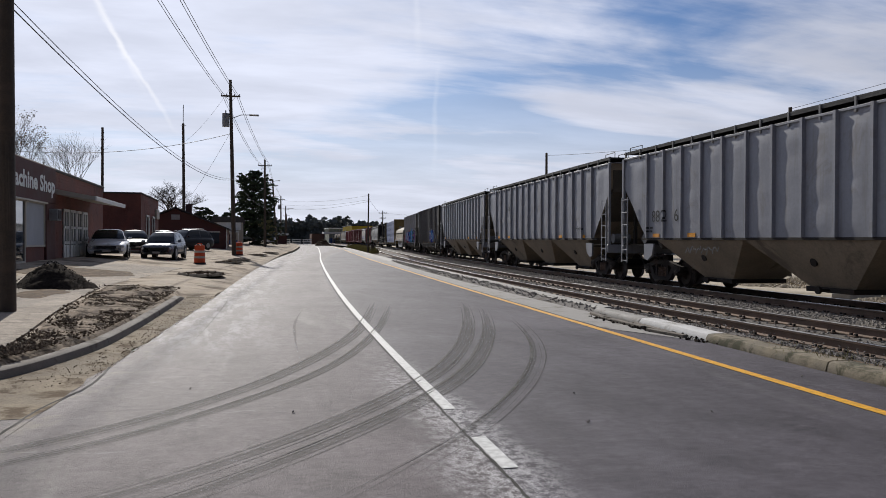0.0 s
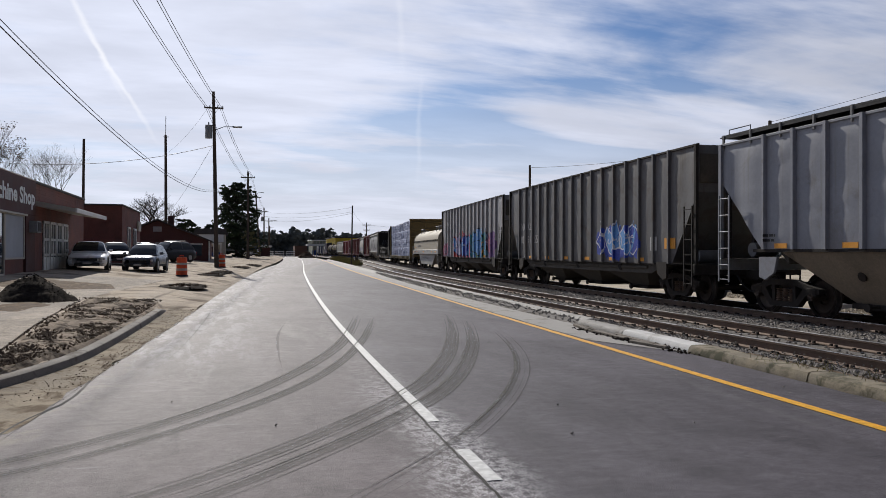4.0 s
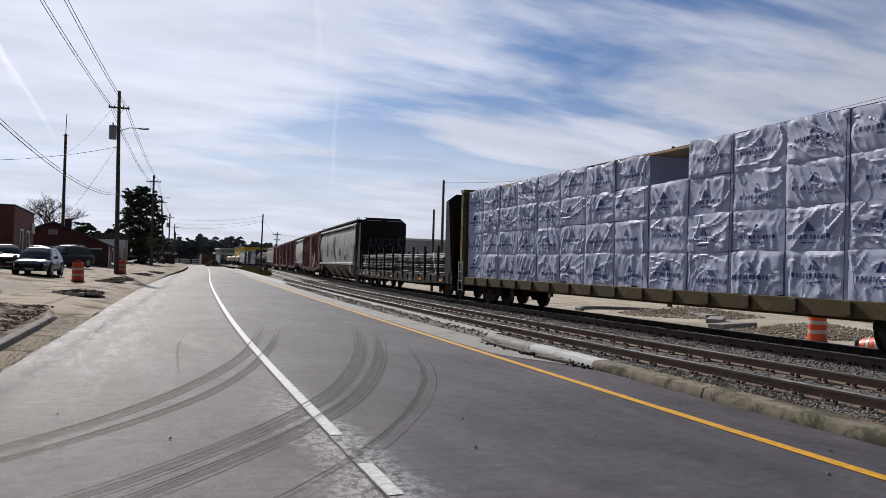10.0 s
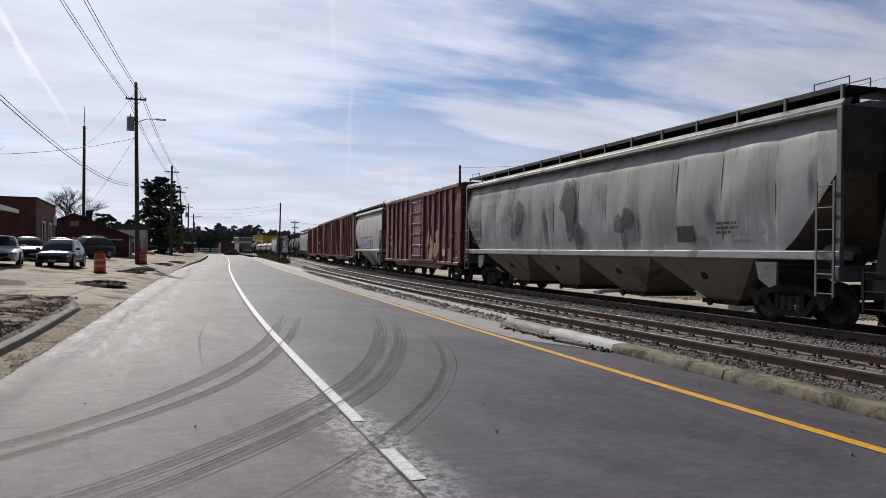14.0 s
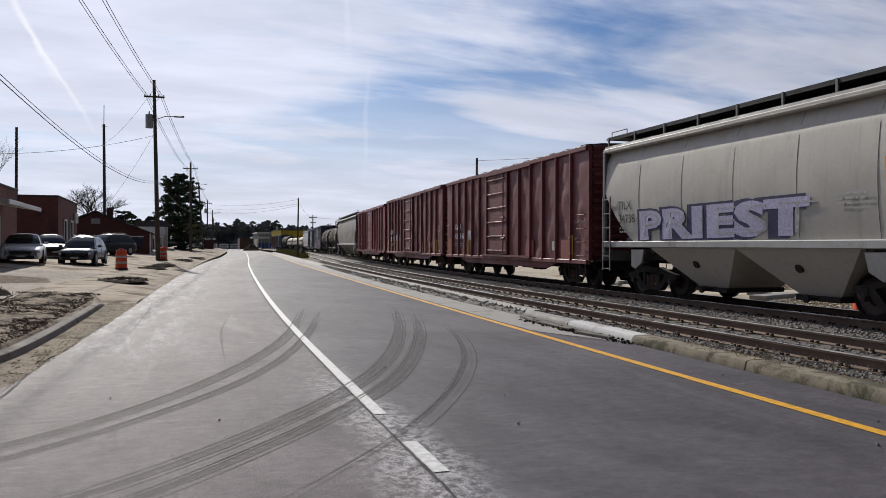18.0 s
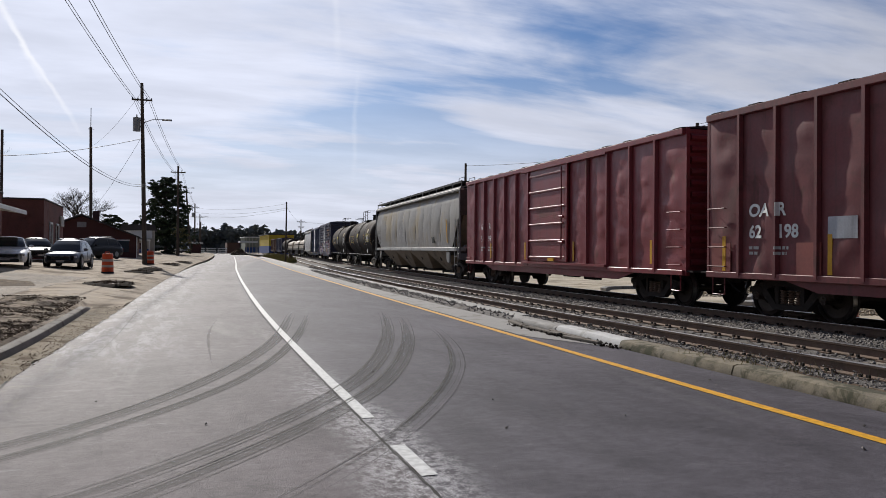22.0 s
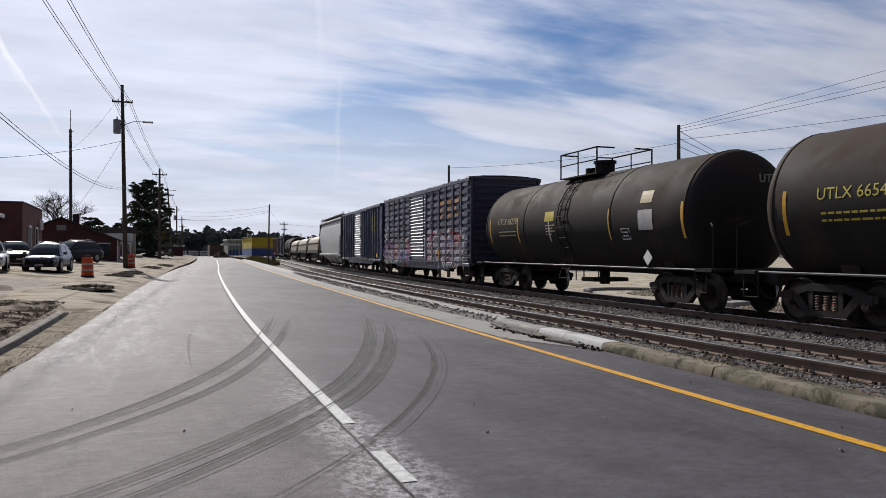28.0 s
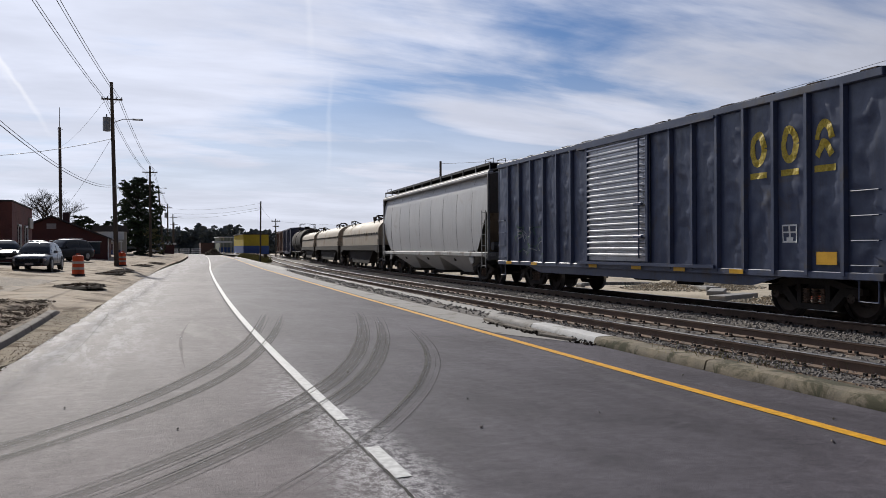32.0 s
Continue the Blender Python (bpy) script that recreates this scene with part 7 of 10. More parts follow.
                g = G()
                m = 22 if sx < 0 else 3
                g.grid(skin, [k / (36 if sx < 0 else 4) for k in range(37 if sx < 0 else 5)], [k / m for k in range(m + 1)])
                x0, xs = 0.13, x1 - 0.02
                g.add([(-xs, ya, z), (-xs, yb, z), (-xs, yb, z + h), (-xs, ya, z + h), (-x0, ya, z), (-x0, yb, z), (-x0, yb, z + h), (-x0, ya, z + h)], [(3, 2, 6, 7), (0, 4, 5, 1), (0, 3, 7, 4), (1, 5, 6, 2)])
                if sx > 0:
                    g.v = [(-p[0], p[1], p[2]) for p in g.v]
                pack = part("wrapped_pack", g, M["wrap"], car, smooth=16, fix=False)
                if sx < 0 and yb - ya > 0.8:
                    # a triangle over a line of bars, printed once or cut off at the fold
                    c = ya + (yb - ya) * rnd.choice((0.5, 0.5, 0.42, 0.6))
                    zc = z + h * 0.40 + rnd.uniform(-0.09, 0.07)
                    for name, quads in (("printed_triangle", [[(-0.14, 0.10), (0.14, 0.10), (0.02, 0.27), (-0.02, 0.27)]]),
                                        ("printed_line", [[(u, -0.03), (u + w * 0.8, -0.03), (u + w * 0.8, 0.045), (u, 0.045)] for u, w in ((-0.52, 0.07), (-0.43, 0.06), (-0.35, 0.07), (-0.26, 0.05), (-0.19, 0.08), (-0.09, 0.06), (0.02, 0.07), (0.11, 0.06), (0.19, 0.05), (0.26, 0.08), (0.36, 0.04), (0.42, 0.09))] + [[(u * 0.7, -0.11), ((u + w) * 0.7, -0.11), ((u + w) * 0.7, -0.085), (u * 0.7, -0.085)] for u, w in ((-0.24, 0.2), (0.0, 0.26))])):
                        pg = G()
                        for quad in quads:
                            # laid on the film, stepped along so that it follows the creases
                            for k in range(4):
                                l0, l1 = k / 4, (k + 1) / 4
                                lo = [quad[0][i] + (quad[1][i] - quad[0][i]) * l0 for i in (0, 1)], [quad[0][i] + (quad[1][i] - quad[0][i]) * l1 for i in (0, 1)]
                                up = [quad[3][i] + (quad[2][i] - quad[3][i]) * l1 for i in (0, 1)], [quad[3][i] + (quad[2][i] - quad[3][i]) * l0 for i in (0, 1)]
                                pts = []
                                for a, b in (*lo, *up):
                                    u, v = (c - a - ya) / (yb - ya), (zc + b - z) / h
                                    if 0.02 < u < 0.98 and 0.02 < v < 0.98:
                                        s = skin(u, v)
                                        pts.append((s[0] - 0.012, s[1], s[2]))
                                if len(pts) == 4:
                                    pg.add(pts, [(0, 1, 2, 3)])
                        if pg.f:
                            tagged(part(name, pg, M["wrap_blue"], pack, fix=False), kind="stuff")
        z += h + 0.015
    # frayed ends of the boards along the top
    for k in range(9):
        y = a0 + (b0 - a0) * (k + 0.5) / 9
        part("top_board", G().box(-1.36, -0.2, y - 1.1, y + 1.1, z - 0.08, z - 0.03 + 0.03 * rnd.random()), M["lumber"], car, "bare lumber showing along the top")
    g = G()
    for y in [c[0] + 0.03 for c in columns[::2]]:
        for sx in (-1, 1):
            g.tube([(sx * 0.2, y, zt - 0.05), (sx * 1.47, y, zt - 0.28), (sx * 1.49, y, zd), (sx * 1.5, y, zd - 0.1)], 0.007, 4)
    pieces("tie_down", g, M["frame_dark"], car)
    return car, half


def bulkhead_flat(length, label):
    """Bulkhead flat car loaded with bundles of long steel bars between stakes."""
    half = length / 2
    car = thing("bulkhead_flatcar", label, "flat car", "cars of the freight train")
    zd = 1.02
    deck = part("deck", G().box(-HALF + 0.03, HALF - 0.03, -half, half, zd - 0.08, zd, 0.01), M["flat_black"], car)
    rnd = random.Random(4)
    pm = G().box(-HALF + 0.08, HALF - 0.08, -0.118, 0.118, 0.0, 0.045).mesh("deck_plank", M["tie"])
    y = -half + 0.8
    while y < half - 0.8:
        part("deck_plank", pm, None, deck, at=(0, y, zd))
        y += 0.25
    for sx in (-1, 1):
        g = G().prism([(-half, zd - 0.02), (half, zd - 0.02), (half, zd - 0.34), (half - 3.2, zd - 0.36), (half - 4.4, zd - 0.42), (-half + 4.4, zd - 0.42), (-half + 3.2, zd - 0.36), (-half, zd - 0.34)], *sorted((sx * (HALF - 0.10), sx * (HALF - 0.02))), "x")
        part("side_sill", g, M["flat_black"], car)
        g = G()
        y = -half + 1.2
        while y < half - 0.8:
            g.box(*sorted((sx * (HALF - 0.02), sx * (HALF + 0.015))), y - 0.07, y + 0.07, zd - 0.24, zd + 0.02, 0.005)
            y += 1.02
        pieces("stake_pocket", g, M["flat_black"], car)
    part("centre_sill", G().prism([(-half + 0.2, zd - 0.08), (half - 0.2, zd - 0.08), (half - 3.5, 0.62), (half - 5, 0.42), (-half + 5, 0.42), (-half + 3.5, 0.62)], -0.4, 0.4, "x"), M["flat_black"], car)
    for e in (-1, 1):
        out = [(-HALF + 0.03, zd), (HALF - 0.03, zd), (HALF - 0.03, 4.15), (HALF - 0.45, 4.48), (-HALF + 0.45, 4.48), (-HALF + 0.03, 4.15)]
        b = part("bulkhead", G().prism(out, *sorted((e * (half - 1.16), e * (half - 1.10))), "y"), M["flat_black"], car, "black steel end bulkhead")
        g = G()
        for x in (-HALF + 0.03, -0.6, 0.46, HALF - 0.17):
            zz = 4.15 if abs(x) > 1 else 4.43
            g.prism([(e * (half - 0.25), zd), (e * (half - 1.12), zd), (e * (half - 1.12), zz), (e * (half - 0.80), zz)], x, x + 0.14, "x")
        pieces("brace", g, M["flat_black"], b)
        for x in (-HALF + 0.03, HALF - 0.03):
            ladder(car, x, e * (half - 0.5), e * (half - 0.06), [0.5, 0.8, 1.12], M["flat_black"], 0.02)
    # stakes
    stake = G().box(-0.05, 0.05, -0.06, 0.06, 0, 1.28, 0.008).mesh("stake", M["flat_black"])
    for sx in (-1, 1):
        for k in range(9):
            y = -half + 2.1 + k * (length - 4.2) / 8
            part("stake", stake, None, car, at=pose(sx * (HALF - 0.02), y, zd, rnd.uniform(-1.5, 1.5), 0, 0))
    # bar bundles in layers, ends staggered
    for layer in range(4):
        z = zd + 0.13 + layer * 0.235
        for col in range(6):
            x = -1.22 + col * 0.49
            for y0, y1 in ((-half + 1.5, -0.2), (0.1, half - 1.5)):
                bundle = G()
                y0 += rnd.uniform(-0.2, 0.25)
                y1 += rnd.uniform(-0.35, 0.2)
                for _ in range(17):
                    px, pz = x + rnd.uniform(-0.2, 0.2), z + rnd.uniform(-0.10, 0.115)
                    a, b = y0 + rnd.uniform(-0.08, 0.08), y1 + rnd.uniform(-0.08, 0.08)
                    mid = (a + b) / 2
                    bundle.cyl((px, a, pz), (px + rnd.uniform(-0.02, 0.02), mid, pz - rnd.uniform(0, 0.03)), 0.027, n=6)
                    bundle.cyl((px + rnd.uniform(-0.02, 0.02), mid, pz - rnd.uniform(0, 0.03)), (px, b, pz), 0.027, n=6)
                tagged(part("bar_bundle", bundle, M["steel_bar"], car, fix=False), kind="stuff")
        g = G()
        for y in steps(-half + 1.6, half - 1.6, 2.7):
            g.box(-1.4, 1.4, y - 0.05, y + 0.05, z - 0.115, z - 0.075)
        pieces("dunnage", g, M["tie"], car)
    g = G()
    for y in (-half + 2.9, -half + 6.2, half - 6.0, half - 2.8):
        q = [(-1.47, y - 0.25, zd + 0.05), (-1.5, y - 0.12, zd + 0.35), (-1.5, y + 0.05, zd + 0.7), (-1.42, y + 0.35, zd + 1.0), (-0.6, y + 0.6, zd + 1.08), (1.4, y + 0.6, zd + 1.05)]
        g.loft([[(a, b - 0.03, c), (a - 0.004, b + 0.03, c), (a, b + 0.03, c + 0.006), (a, b - 0.03, c + 0.006)] for a, b, c in q])
    pieces("strap", g, M["strap"], car, "pale tie-down strap")
    couplers(car, half)
    bogies(car, -half + 2.3, half - 2.3)
    return car, half

# ---- the train: near end of each car, in metres ahead along the far track when the clip begins ----
ENDS = [-13.26, 5.80, 24.78, 43.68, 61.82, 79.66, 97.42, 114.30, 137.39, 159.15, 180.09, 196.86, 209.49, 226.02, 242.85, 259.77, 282.25, 297.55, 312.47, 329.05, 345.75, 363.30, 378.60, 395.70, 411.60, 428.90, 446.20, 462.90]
SPAN = [17.57, 17.50, 17.43, 16.69, 16.41, 16.34, 14.44, 21.76, 20.92, 19.59, 15.44, 11.31, 15.23, 15.54, 15.65, 20.27, 13.95, 13.72, 15.28, 15.45, 16.25, 14.00, 15.80, 14.60, 16.00, 16.00, 15.40]
TRAIN = []


def enrol(i, car, half):
    TRAIN.append((car, ENDS[i] + half))
    car.matrix_basis = car_pose(ENDS[i] + half, half)
    return car


def car_pose(s, half):
    a, b = on_track(FAR_TRACK, s - half + 1.8, RAIL_TOP), on_track(FAR_TRACK, s + half - 1.8, RAIL_TOP)
    d = b - a
    return Matrix.Translation((a + b) / 2) @ Matrix.Rotation(math.atan2(d.y, d.x) - math.pi / 2, 4, "Z")


def orange_tabs(car, W, ys, z):
    for y in ys:
        plate(car, "reflector", -W - 0.012, y - 0.2, y + 0.2, z, z + 0.11, M["orange_mark"])


def build_train():
    # grey ribbed covered hoppers
    for i in (0, 1, 2, 3):
        car, half, W = ribbed_hopper(SPAN[i], 1.47, 4.06, M["grey_hopper"], 15, "grey ribbed covered hopper car with grimy slope sheets")
        enrol(i, car, half)
        orange_tabs(car, W, (-half + 2.6, -half + 5.2, half - 4.2, half - 2.2), 1.49)
        if i == 2:
            for k, ch in enumerate(("88", "174")):
                side_text(car, ch, half - 1.67 - (k + 1.5) * (2 * (half - 1.55) - 0.24) / 14 + 0.27, 2.28, 0.27, M["grey_mark"], -W - 0.012)
            side_text(car, "W", half - 1.67 - 2.5 * (2 * (half - 1.55) - 0.24) / 14 + 0.15, 2.85, 0.3, M["black_mark"], -W - 0.012)
        if i == 1:
            for k, ch in enumerate(("88", "2", "6")):
                side_text(car, ch, half - 1.95 - k * 0.66, 1.95, 0.36, M["black_mark"], -W - 0.012)
            scrawl(car, -W - 0.012, -half + 6.2, 1.75, 0.9, 0.22, "black", 5, 5, 0.035)
            scrawl(car, -HALF + 0.02, half - 4.0, 1.02, 1.6, 0.26, "black", 6, 6, 0.04)
        scrawl(car, -W - 0.012, -half + 3.4, 1.75, 0.8, 0.2, "black", 40 + i, 4, 0.03)
        side_bars(car, half - 1.7, 1.75, [(0, 0.35), (0, 0.3)], 0.06, M["black_mark"], -W - 0.012, i)
    # dark open-top hoppers
    car, half, W = ribbed_hopper(SPAN[4], 1.08, 4.24, M["dark_hopper"], 16, "dark grey ribbed hopper car with blue graffiti", dark=True, walk=False)
    enrol(4, car, half)
    for k, (a, b) in enumerate((("NO", "81"), ("KL", "91"), ("", "55"))):
        y = half - 1.35 - 0.12 - (k + 0.5) * (2 * (half - 1.35) - 0.24) / 15 + 0.27
        if a:
            side_text(car, a, y, 2.35, 0.34, M["grey_mark"], -W - 0.012)
        side_text(car, b, y, 1.78, 0.34, M["grey_mark"], -W - 0.012)
    mural(car, -half + 6.3, 1.3, 2.9, 1.0, ["blue"], ["blue", "sky", "blue"], "white", ["white", "sky"], 9, 5, 0.05)
    plate(car, "placard", -W - 0.012, -half + 1.15, -half + 1.75, 1.5, 1.8, M["orange_mark"])
    plate(car, "data_panel", -W - 0.012, -half + 2.2, -half + 2.6, 1.45, 1.85, M["grey_mark"])
    orange_tabs(car, W, [-half + 3.2 + 2.05 * k for k in range(6)], 1.13)
    car, half, W = ribbed_hopper(SPAN[5], 1.08, 4.20, M["silver_hopper"], 15, "grey ribbed hopper car with multicoloured graffiti", dark=True, walk=False)
    enrol(5, car, half)
    pitch = (2 * (half - 1.35) - 0.24) / 14
    for k, (u, v) in enumerate((("NO", "819"), ("KL", "226"))):
        y = half - 1.47 - (k + 1.0) * pitch - 0.10
        part("lettering", drape(on_side(lettering(u, 0.30), 0, y + 0.02, 2.62, 0.0, 0.72), car, 0.012), M["black_mark"], car, fix=False)
        part("lettering", drape(on_side(lettering(v, 0.30, 0, 0, 0.9), 0, y + 0.02, 2.12, 0.0, 0.68), car, 0.012), M["black_mark"], car, fix=False)
    mural(car, half - 0.5, 1.12, 1.9, 0.95, ["pink", "lilac"], ["pink", "lilac"], "lilac", ["red", "white"], 81, 2, 0.03, "faded_")
    mural(car, half - 1.47 - 2.75 * pitch, 1.1, 4.6, 1.42, ["red", "red", "pink"], ["blue", "sky", "sky", "blue", "lilac", "blue"], "navy", ["white", "black", "red"], 82, 6, 0.06, ragged=0.35)
    mural(car, half - 1.47 - 8.0 * pitch, 1.1, 3.9, 1.60, ["teal", "teal", "sky", "green"], ["teal", "sky", "teal", "sky"], "black", ["white", "orange", "black"], 83, 5, 0.065, ragged=0.2)
    mural(car, half - 1.47 - 12.0 * pitch, 1.1, 1.7, 1.35, ["lilac", "violet"], ["violet", "lilac", "pink"], "violet", ["white", "pink"], 84, 2, 0.04, "faded_")
    plate(car, "reflector", -W - 0.012, -half + 1.5, -half + 1.58, 1.2, 2.1, M["yellow_mark"])
    orange_tabs(car, W, (-half + 4.0, -half + 6.5), 1.12)
    # cream coil car
    car, half, (hh, z0, z1) = coil_car(SPAN[6], M["coil"], M["coil_low"], "cream coil car with a rounded hood and a grey-white trough")
    enrol(6, car, half)
    side_text(car, "AOK 494658", half - 1.02, 1.31, 0.22, M["black_mark"], -HALF - 0.008)
    for words, size, z in (("AOK", 0.30, 2.62), ("FOR USE ON AOK", 0.13, 2.40), ("THRU 494699", 0.13, 2.20)):
        g = lettering(words, size)
        wide = max(p[0] for p in g.v)
        g.v = [(p[0] - wide / 2, -hh - 0.012, p[1] + z) for p in g.v]
        part("lettering", g, M["black_mark"], car, fix=False)
    scrawl(car, -1.508, half - 3.0, 1.72, 1.9, 0.36, "black", 31, 7, 0.05)
    scrawl(car, -1.37, half - 4.4, 0.75, 3.6, 0.36, "black", 32, 9, 0.03)
    for y in (half - 0.75, half - 2.9, 0.4, -half + 3.2, -half + 1.4):
        plate(car, "reflector", -HALF - 0.006, y - 0.22, y + 0.22, 1.36, 1.46, M["orange_mark"])
    plate(car, "placard", -1.508, hh - 0.85, hh - 0.5, 1.75, 1.85, M["orange_mark"])
    side_text(car, "LD LMT 227200", half - 3.35, 1.46, 0.085, M["black_mark"], -HALF - 0.008)
    side_text(car, "LT WT 56800", half - 3.35, 1.32, 0.085, M["black_mark"], -HALF - 0.008)
    side_bars(car, -1.5, 1.45, [(0, 0.9)], 0.05, M["black_mark"], -HALF - 0.008, 4)
    # lumber
    car, half = centre_beam(SPAN[7], "mustard centrebeam flat car stacked with white wrapped lumber")
    enrol(7, car, half)
    # steel bars
    car, half = bulkhead_flat(SPAN[8], "black bulkhead flat car loaded with bundles of steel bars")
    enrol(8, car, half)
    side_text(car, "CIGX", half - 2.3, 0.76, 0.20, M["white_mark"], -HALF + 0.012)
    side_text(car, "800333", half - 3.25, 0.76, 0.20, M["white_mark"], -HALF + 0.012)
    side_bars(car, half - 4.9, 0.86, [(0, 0.35), (0, 0.3)], 0.06, M["grey_mark"], -HALF + 0.012, 8)
    side_bars(car, half - 5.6, 0.86, [(0, 0.35), (0, 0.3)], 0.06, M["grey_mark"], -HALF + 0.012, 9)
    for y in (half - 1.6, half - 7.1, half - 10.2, -half + 5.0, -half + 1.6):
        plate(car, "reflector", -HALF + 0.008, y - 0.22, y + 0.22, 0.74, 0.84, M["orange_mark"])
    for y in (half - 6.4, -half + 7.0):
        g = G()
        for a, b, c, d in ((0, 0.34, 0, 0.03), (0, 0.34, 0.31, 0.34), (0, 0.03, 0, 0.34), (0.31, 0.34, 0, 0.34), (0.12, 0.22, 0.08, 0.2)):
            g.add([(a, c, 0), (b, c, 0), (b, d, 0), (a, d, 0)], [(0, 1, 2, 3)])
        part("data_panel", on_side(g, -HALF + 0.008, y, 0.60), M["grey_mark"], car, fix=False)
    g = lettering("ANGELS", 0.72, -0.022, 0.1, 1.0)
    g.v = [(p[0] * 0.62 - 1.05, half - 1.175, p[1] * 1.2 + 2.35) for p in g.v]
    part("graffiti", g, M["chalk_mark"], car, "thin pale sprayed letters on the bulkhead", fix=False)
    g = bars([(0, 0.95), ], 0.055, 0.05, random.Random(2))
    h = bars([(1.3, 2.3), ], 0.055, 0.05, random.Random(3))
    g.add(h.v, h.f)
    g.v = [(p[0] - 1.12, half - 1.175, p[1] + 4.28) for p in g.v]
    part("fine_print", g, M["grey_mark"], car, fix=False)
    # smooth-sided covered hopper
    car, half = curved_hopper(SPAN[9], M["pale_hopper"], "dirty pale grey covered hopper car with rippled curved sides", 4, seed=3)
    enrol(9, car, half)
    side_text(car, "CEFX", half - 0.75, 2.36, 0.26, M["black_mark"], -HALF - 0.004)
    side_text(car, "635800", half - 0.75, 1.98, 0.26, M["black_mark"], -HALF + 0.005)
    side_bars(car, half - 0.85, 1.82, [(0, 0.9), (0, 0.8)], 0.055, M["black_mark"], -HALF + 0.015, 1)
    plate(car, "data_panel", -HALF - 0.01, -half + 4.2, -half + 4.8, 1.68, 2.05, M["black_mark"])
    side_bars(car, -half + 3.4, 2.05, [(0, 0.7), (0, 0.7), (0, 0.5)], 0.055, M["black_mark"], -HALF - 0.005, 2)
    rnd = random.Random(77)
    for y0, z0, n in ((0.6, 2.5, 9), (0.2, 1.75, 6), (4.4, 1.7, 5), (-2.6, 1.75, 4)):
        g = G()
        for _ in range(n):
            blob(g, rnd.uniform(-0.35, 0.35), rnd.uniform(0.0, 1.1), rnd.uniform(0.10, 0.3), rnd.uniform(0.25, 0.6), rnd, 11, 0.3)
        part("stain", on_side(g, -HALF - 0.004, y0, z0), SPRAY["faded_black"], car, "dark soot stain", fix=False)
    hug(car)
    # boxcars and hoppers in oxide red and grey
    car, half, W, d = boxcar(SPAN[10], M["red_box"], "oxide-red box car with dented posts and sprayed patches", seed=1, ribs=(6, 6), z1=4.36)
    enrol(10, car, half)
    extras_red(car, half, W, 1)
    rnd = random.Random(8)
    for c, n in (("tan", 16), ("orange", 7)):
        g = G()
        for _ in range(n):
            blob(g, rnd.uniform(0.2, 2.6), rnd.uniform(0.1, 1.2) , rnd.uniform(0.08, 0.22), rnd.uniform(0.12, 0.4), rnd, 11, 0.35)
        part("graffiti", on_side(g, -HALF - 0.012, -half + 5.6, 1.05), SPRAY["faded_" + c], car, "faded tan sprayed patches", fix=False)
    car, half = curved_hopper(SPAN[11], M["beige_hopper"], "clean beige two-bay covered hopper car with outlined lilac graffiti", 2, seed=5, dents=0.006)
    enrol(11, car, half)
    side_text(car, "TILX", half - 0.85, 2.36, 0.24, M["black_mark"], -HALF - 0.004)
    side_text(car, "34738", half - 0.85, 1.99, 0.24, M["black_mark"], -HALF + 0.004)
    side_bars(car, half - 0.85, 1.82, [(0, 0.8), (0, 0.7)], 0.05, M["grey_mark"], -HALF + 0.02, 3)
    for spread, m, dx in ((0.115, SPRAY["navy"], 0.0), (0.06, SPRAY["lilac"], 0.008), (-0.02, SPRAY["faded_white"], 0.014)):
        g = lettering("PRIEST", 0.67, spread, 0.08, 1.12)
        wide = max(p[0] for p in g.v) - min(p[0] for p in g.v)
        part("graffiti", on_side(g, -HALF - 0.018 - dx, half - 1.85, 1.58, 0.02, 6.1 / wide), m, car, "block letters sprayed in lilac with a dark outline", fix=False)
    plate(car, "reflector", -HALF - 0.008, -half + 1.62, -half + 1.72, 1.9, 2.9, M["orange_mark"])
    side_bars(car, -half + 2.8, 2.3, [(0, 0.7), (0, 0.7), (0, 0.5)], 0.05, M["grey_mark"], -HALF - 0.012, 5)
    hug(car, dents=0.006)
    for i, (paint, lab) in enumerate((("red_box", "oxide-red box car with a ribbed plug door and chalk scrawls"), ("red_box", "oxide-red box car with rusty stains"), ("red_box_new", "deep red box car with a wide door and white marks"))):
        car, half, W, d = boxcar(SPAN[12 + i], M[paint], lab, seed=i + 3, ribs=((6, 6), (6, 6), (5, 6))[i], door=((0.35, 2.5), (0.3, 2.5), (-0.3, 3.1))[i], z1=(4.40, 4.40, 4.28)[i], bulge=(0.045, 0.045, 0.03)[i], crinkle=(0.0, 0.0, 0.016)[i])
        enrol(12 + i, car, half)
        if i < 2:
            extras_red(car, half, W, 2 + i, ("146", "198")[i])
        else:
            side_text(car, "AG", half - 1.75, 2.20, 0.24, M["white_mark"], -W - 0.016)
            side_text(car, "R", half - 2.65, 2.20, 0.24, M["white_mark"], -W - 0.016)
            side_text(car, "54", half - 1.75, 1.72, 0.24, M["white_mark"], -W - 0.016)
            side_text(car, "99", half - 2.6, 1.72, 0.24, M["white_mark"], -W - 0.016)
            side_bars(car, half - 1.75, 1.45, [(0, 0.5), (0, 0.45)], 0.06, M["grey_mark"], -W - 0.016, 1)
            side_bars(car, half - 2.6, 1.45, [(0, 0.5), (0, 0.45)], 0.06, M["grey_mark"], -W - 0.016, 2)
            for y in (half - 0.95, half - 2.9, d[1] + 0.3, d[0] - 0.3, -half + 1.4):
                plate(car, "reflector", -W - 0.02, y - 0.045, y + 0.045, 1.05, 1.65, M["yellow_mark"])
            plate(car, "reflector", -HALF - 0.03, d[0] + 0.9, d[0] + 1.35, 1.03, 1.13, M["yellow_mark"])
    car, half = curved_hopper(SPAN[15], M["stained_hopper"], "stained grey-tan covered hopper car with curved sides", 4, seed=9)
    enrol(15, car, half)
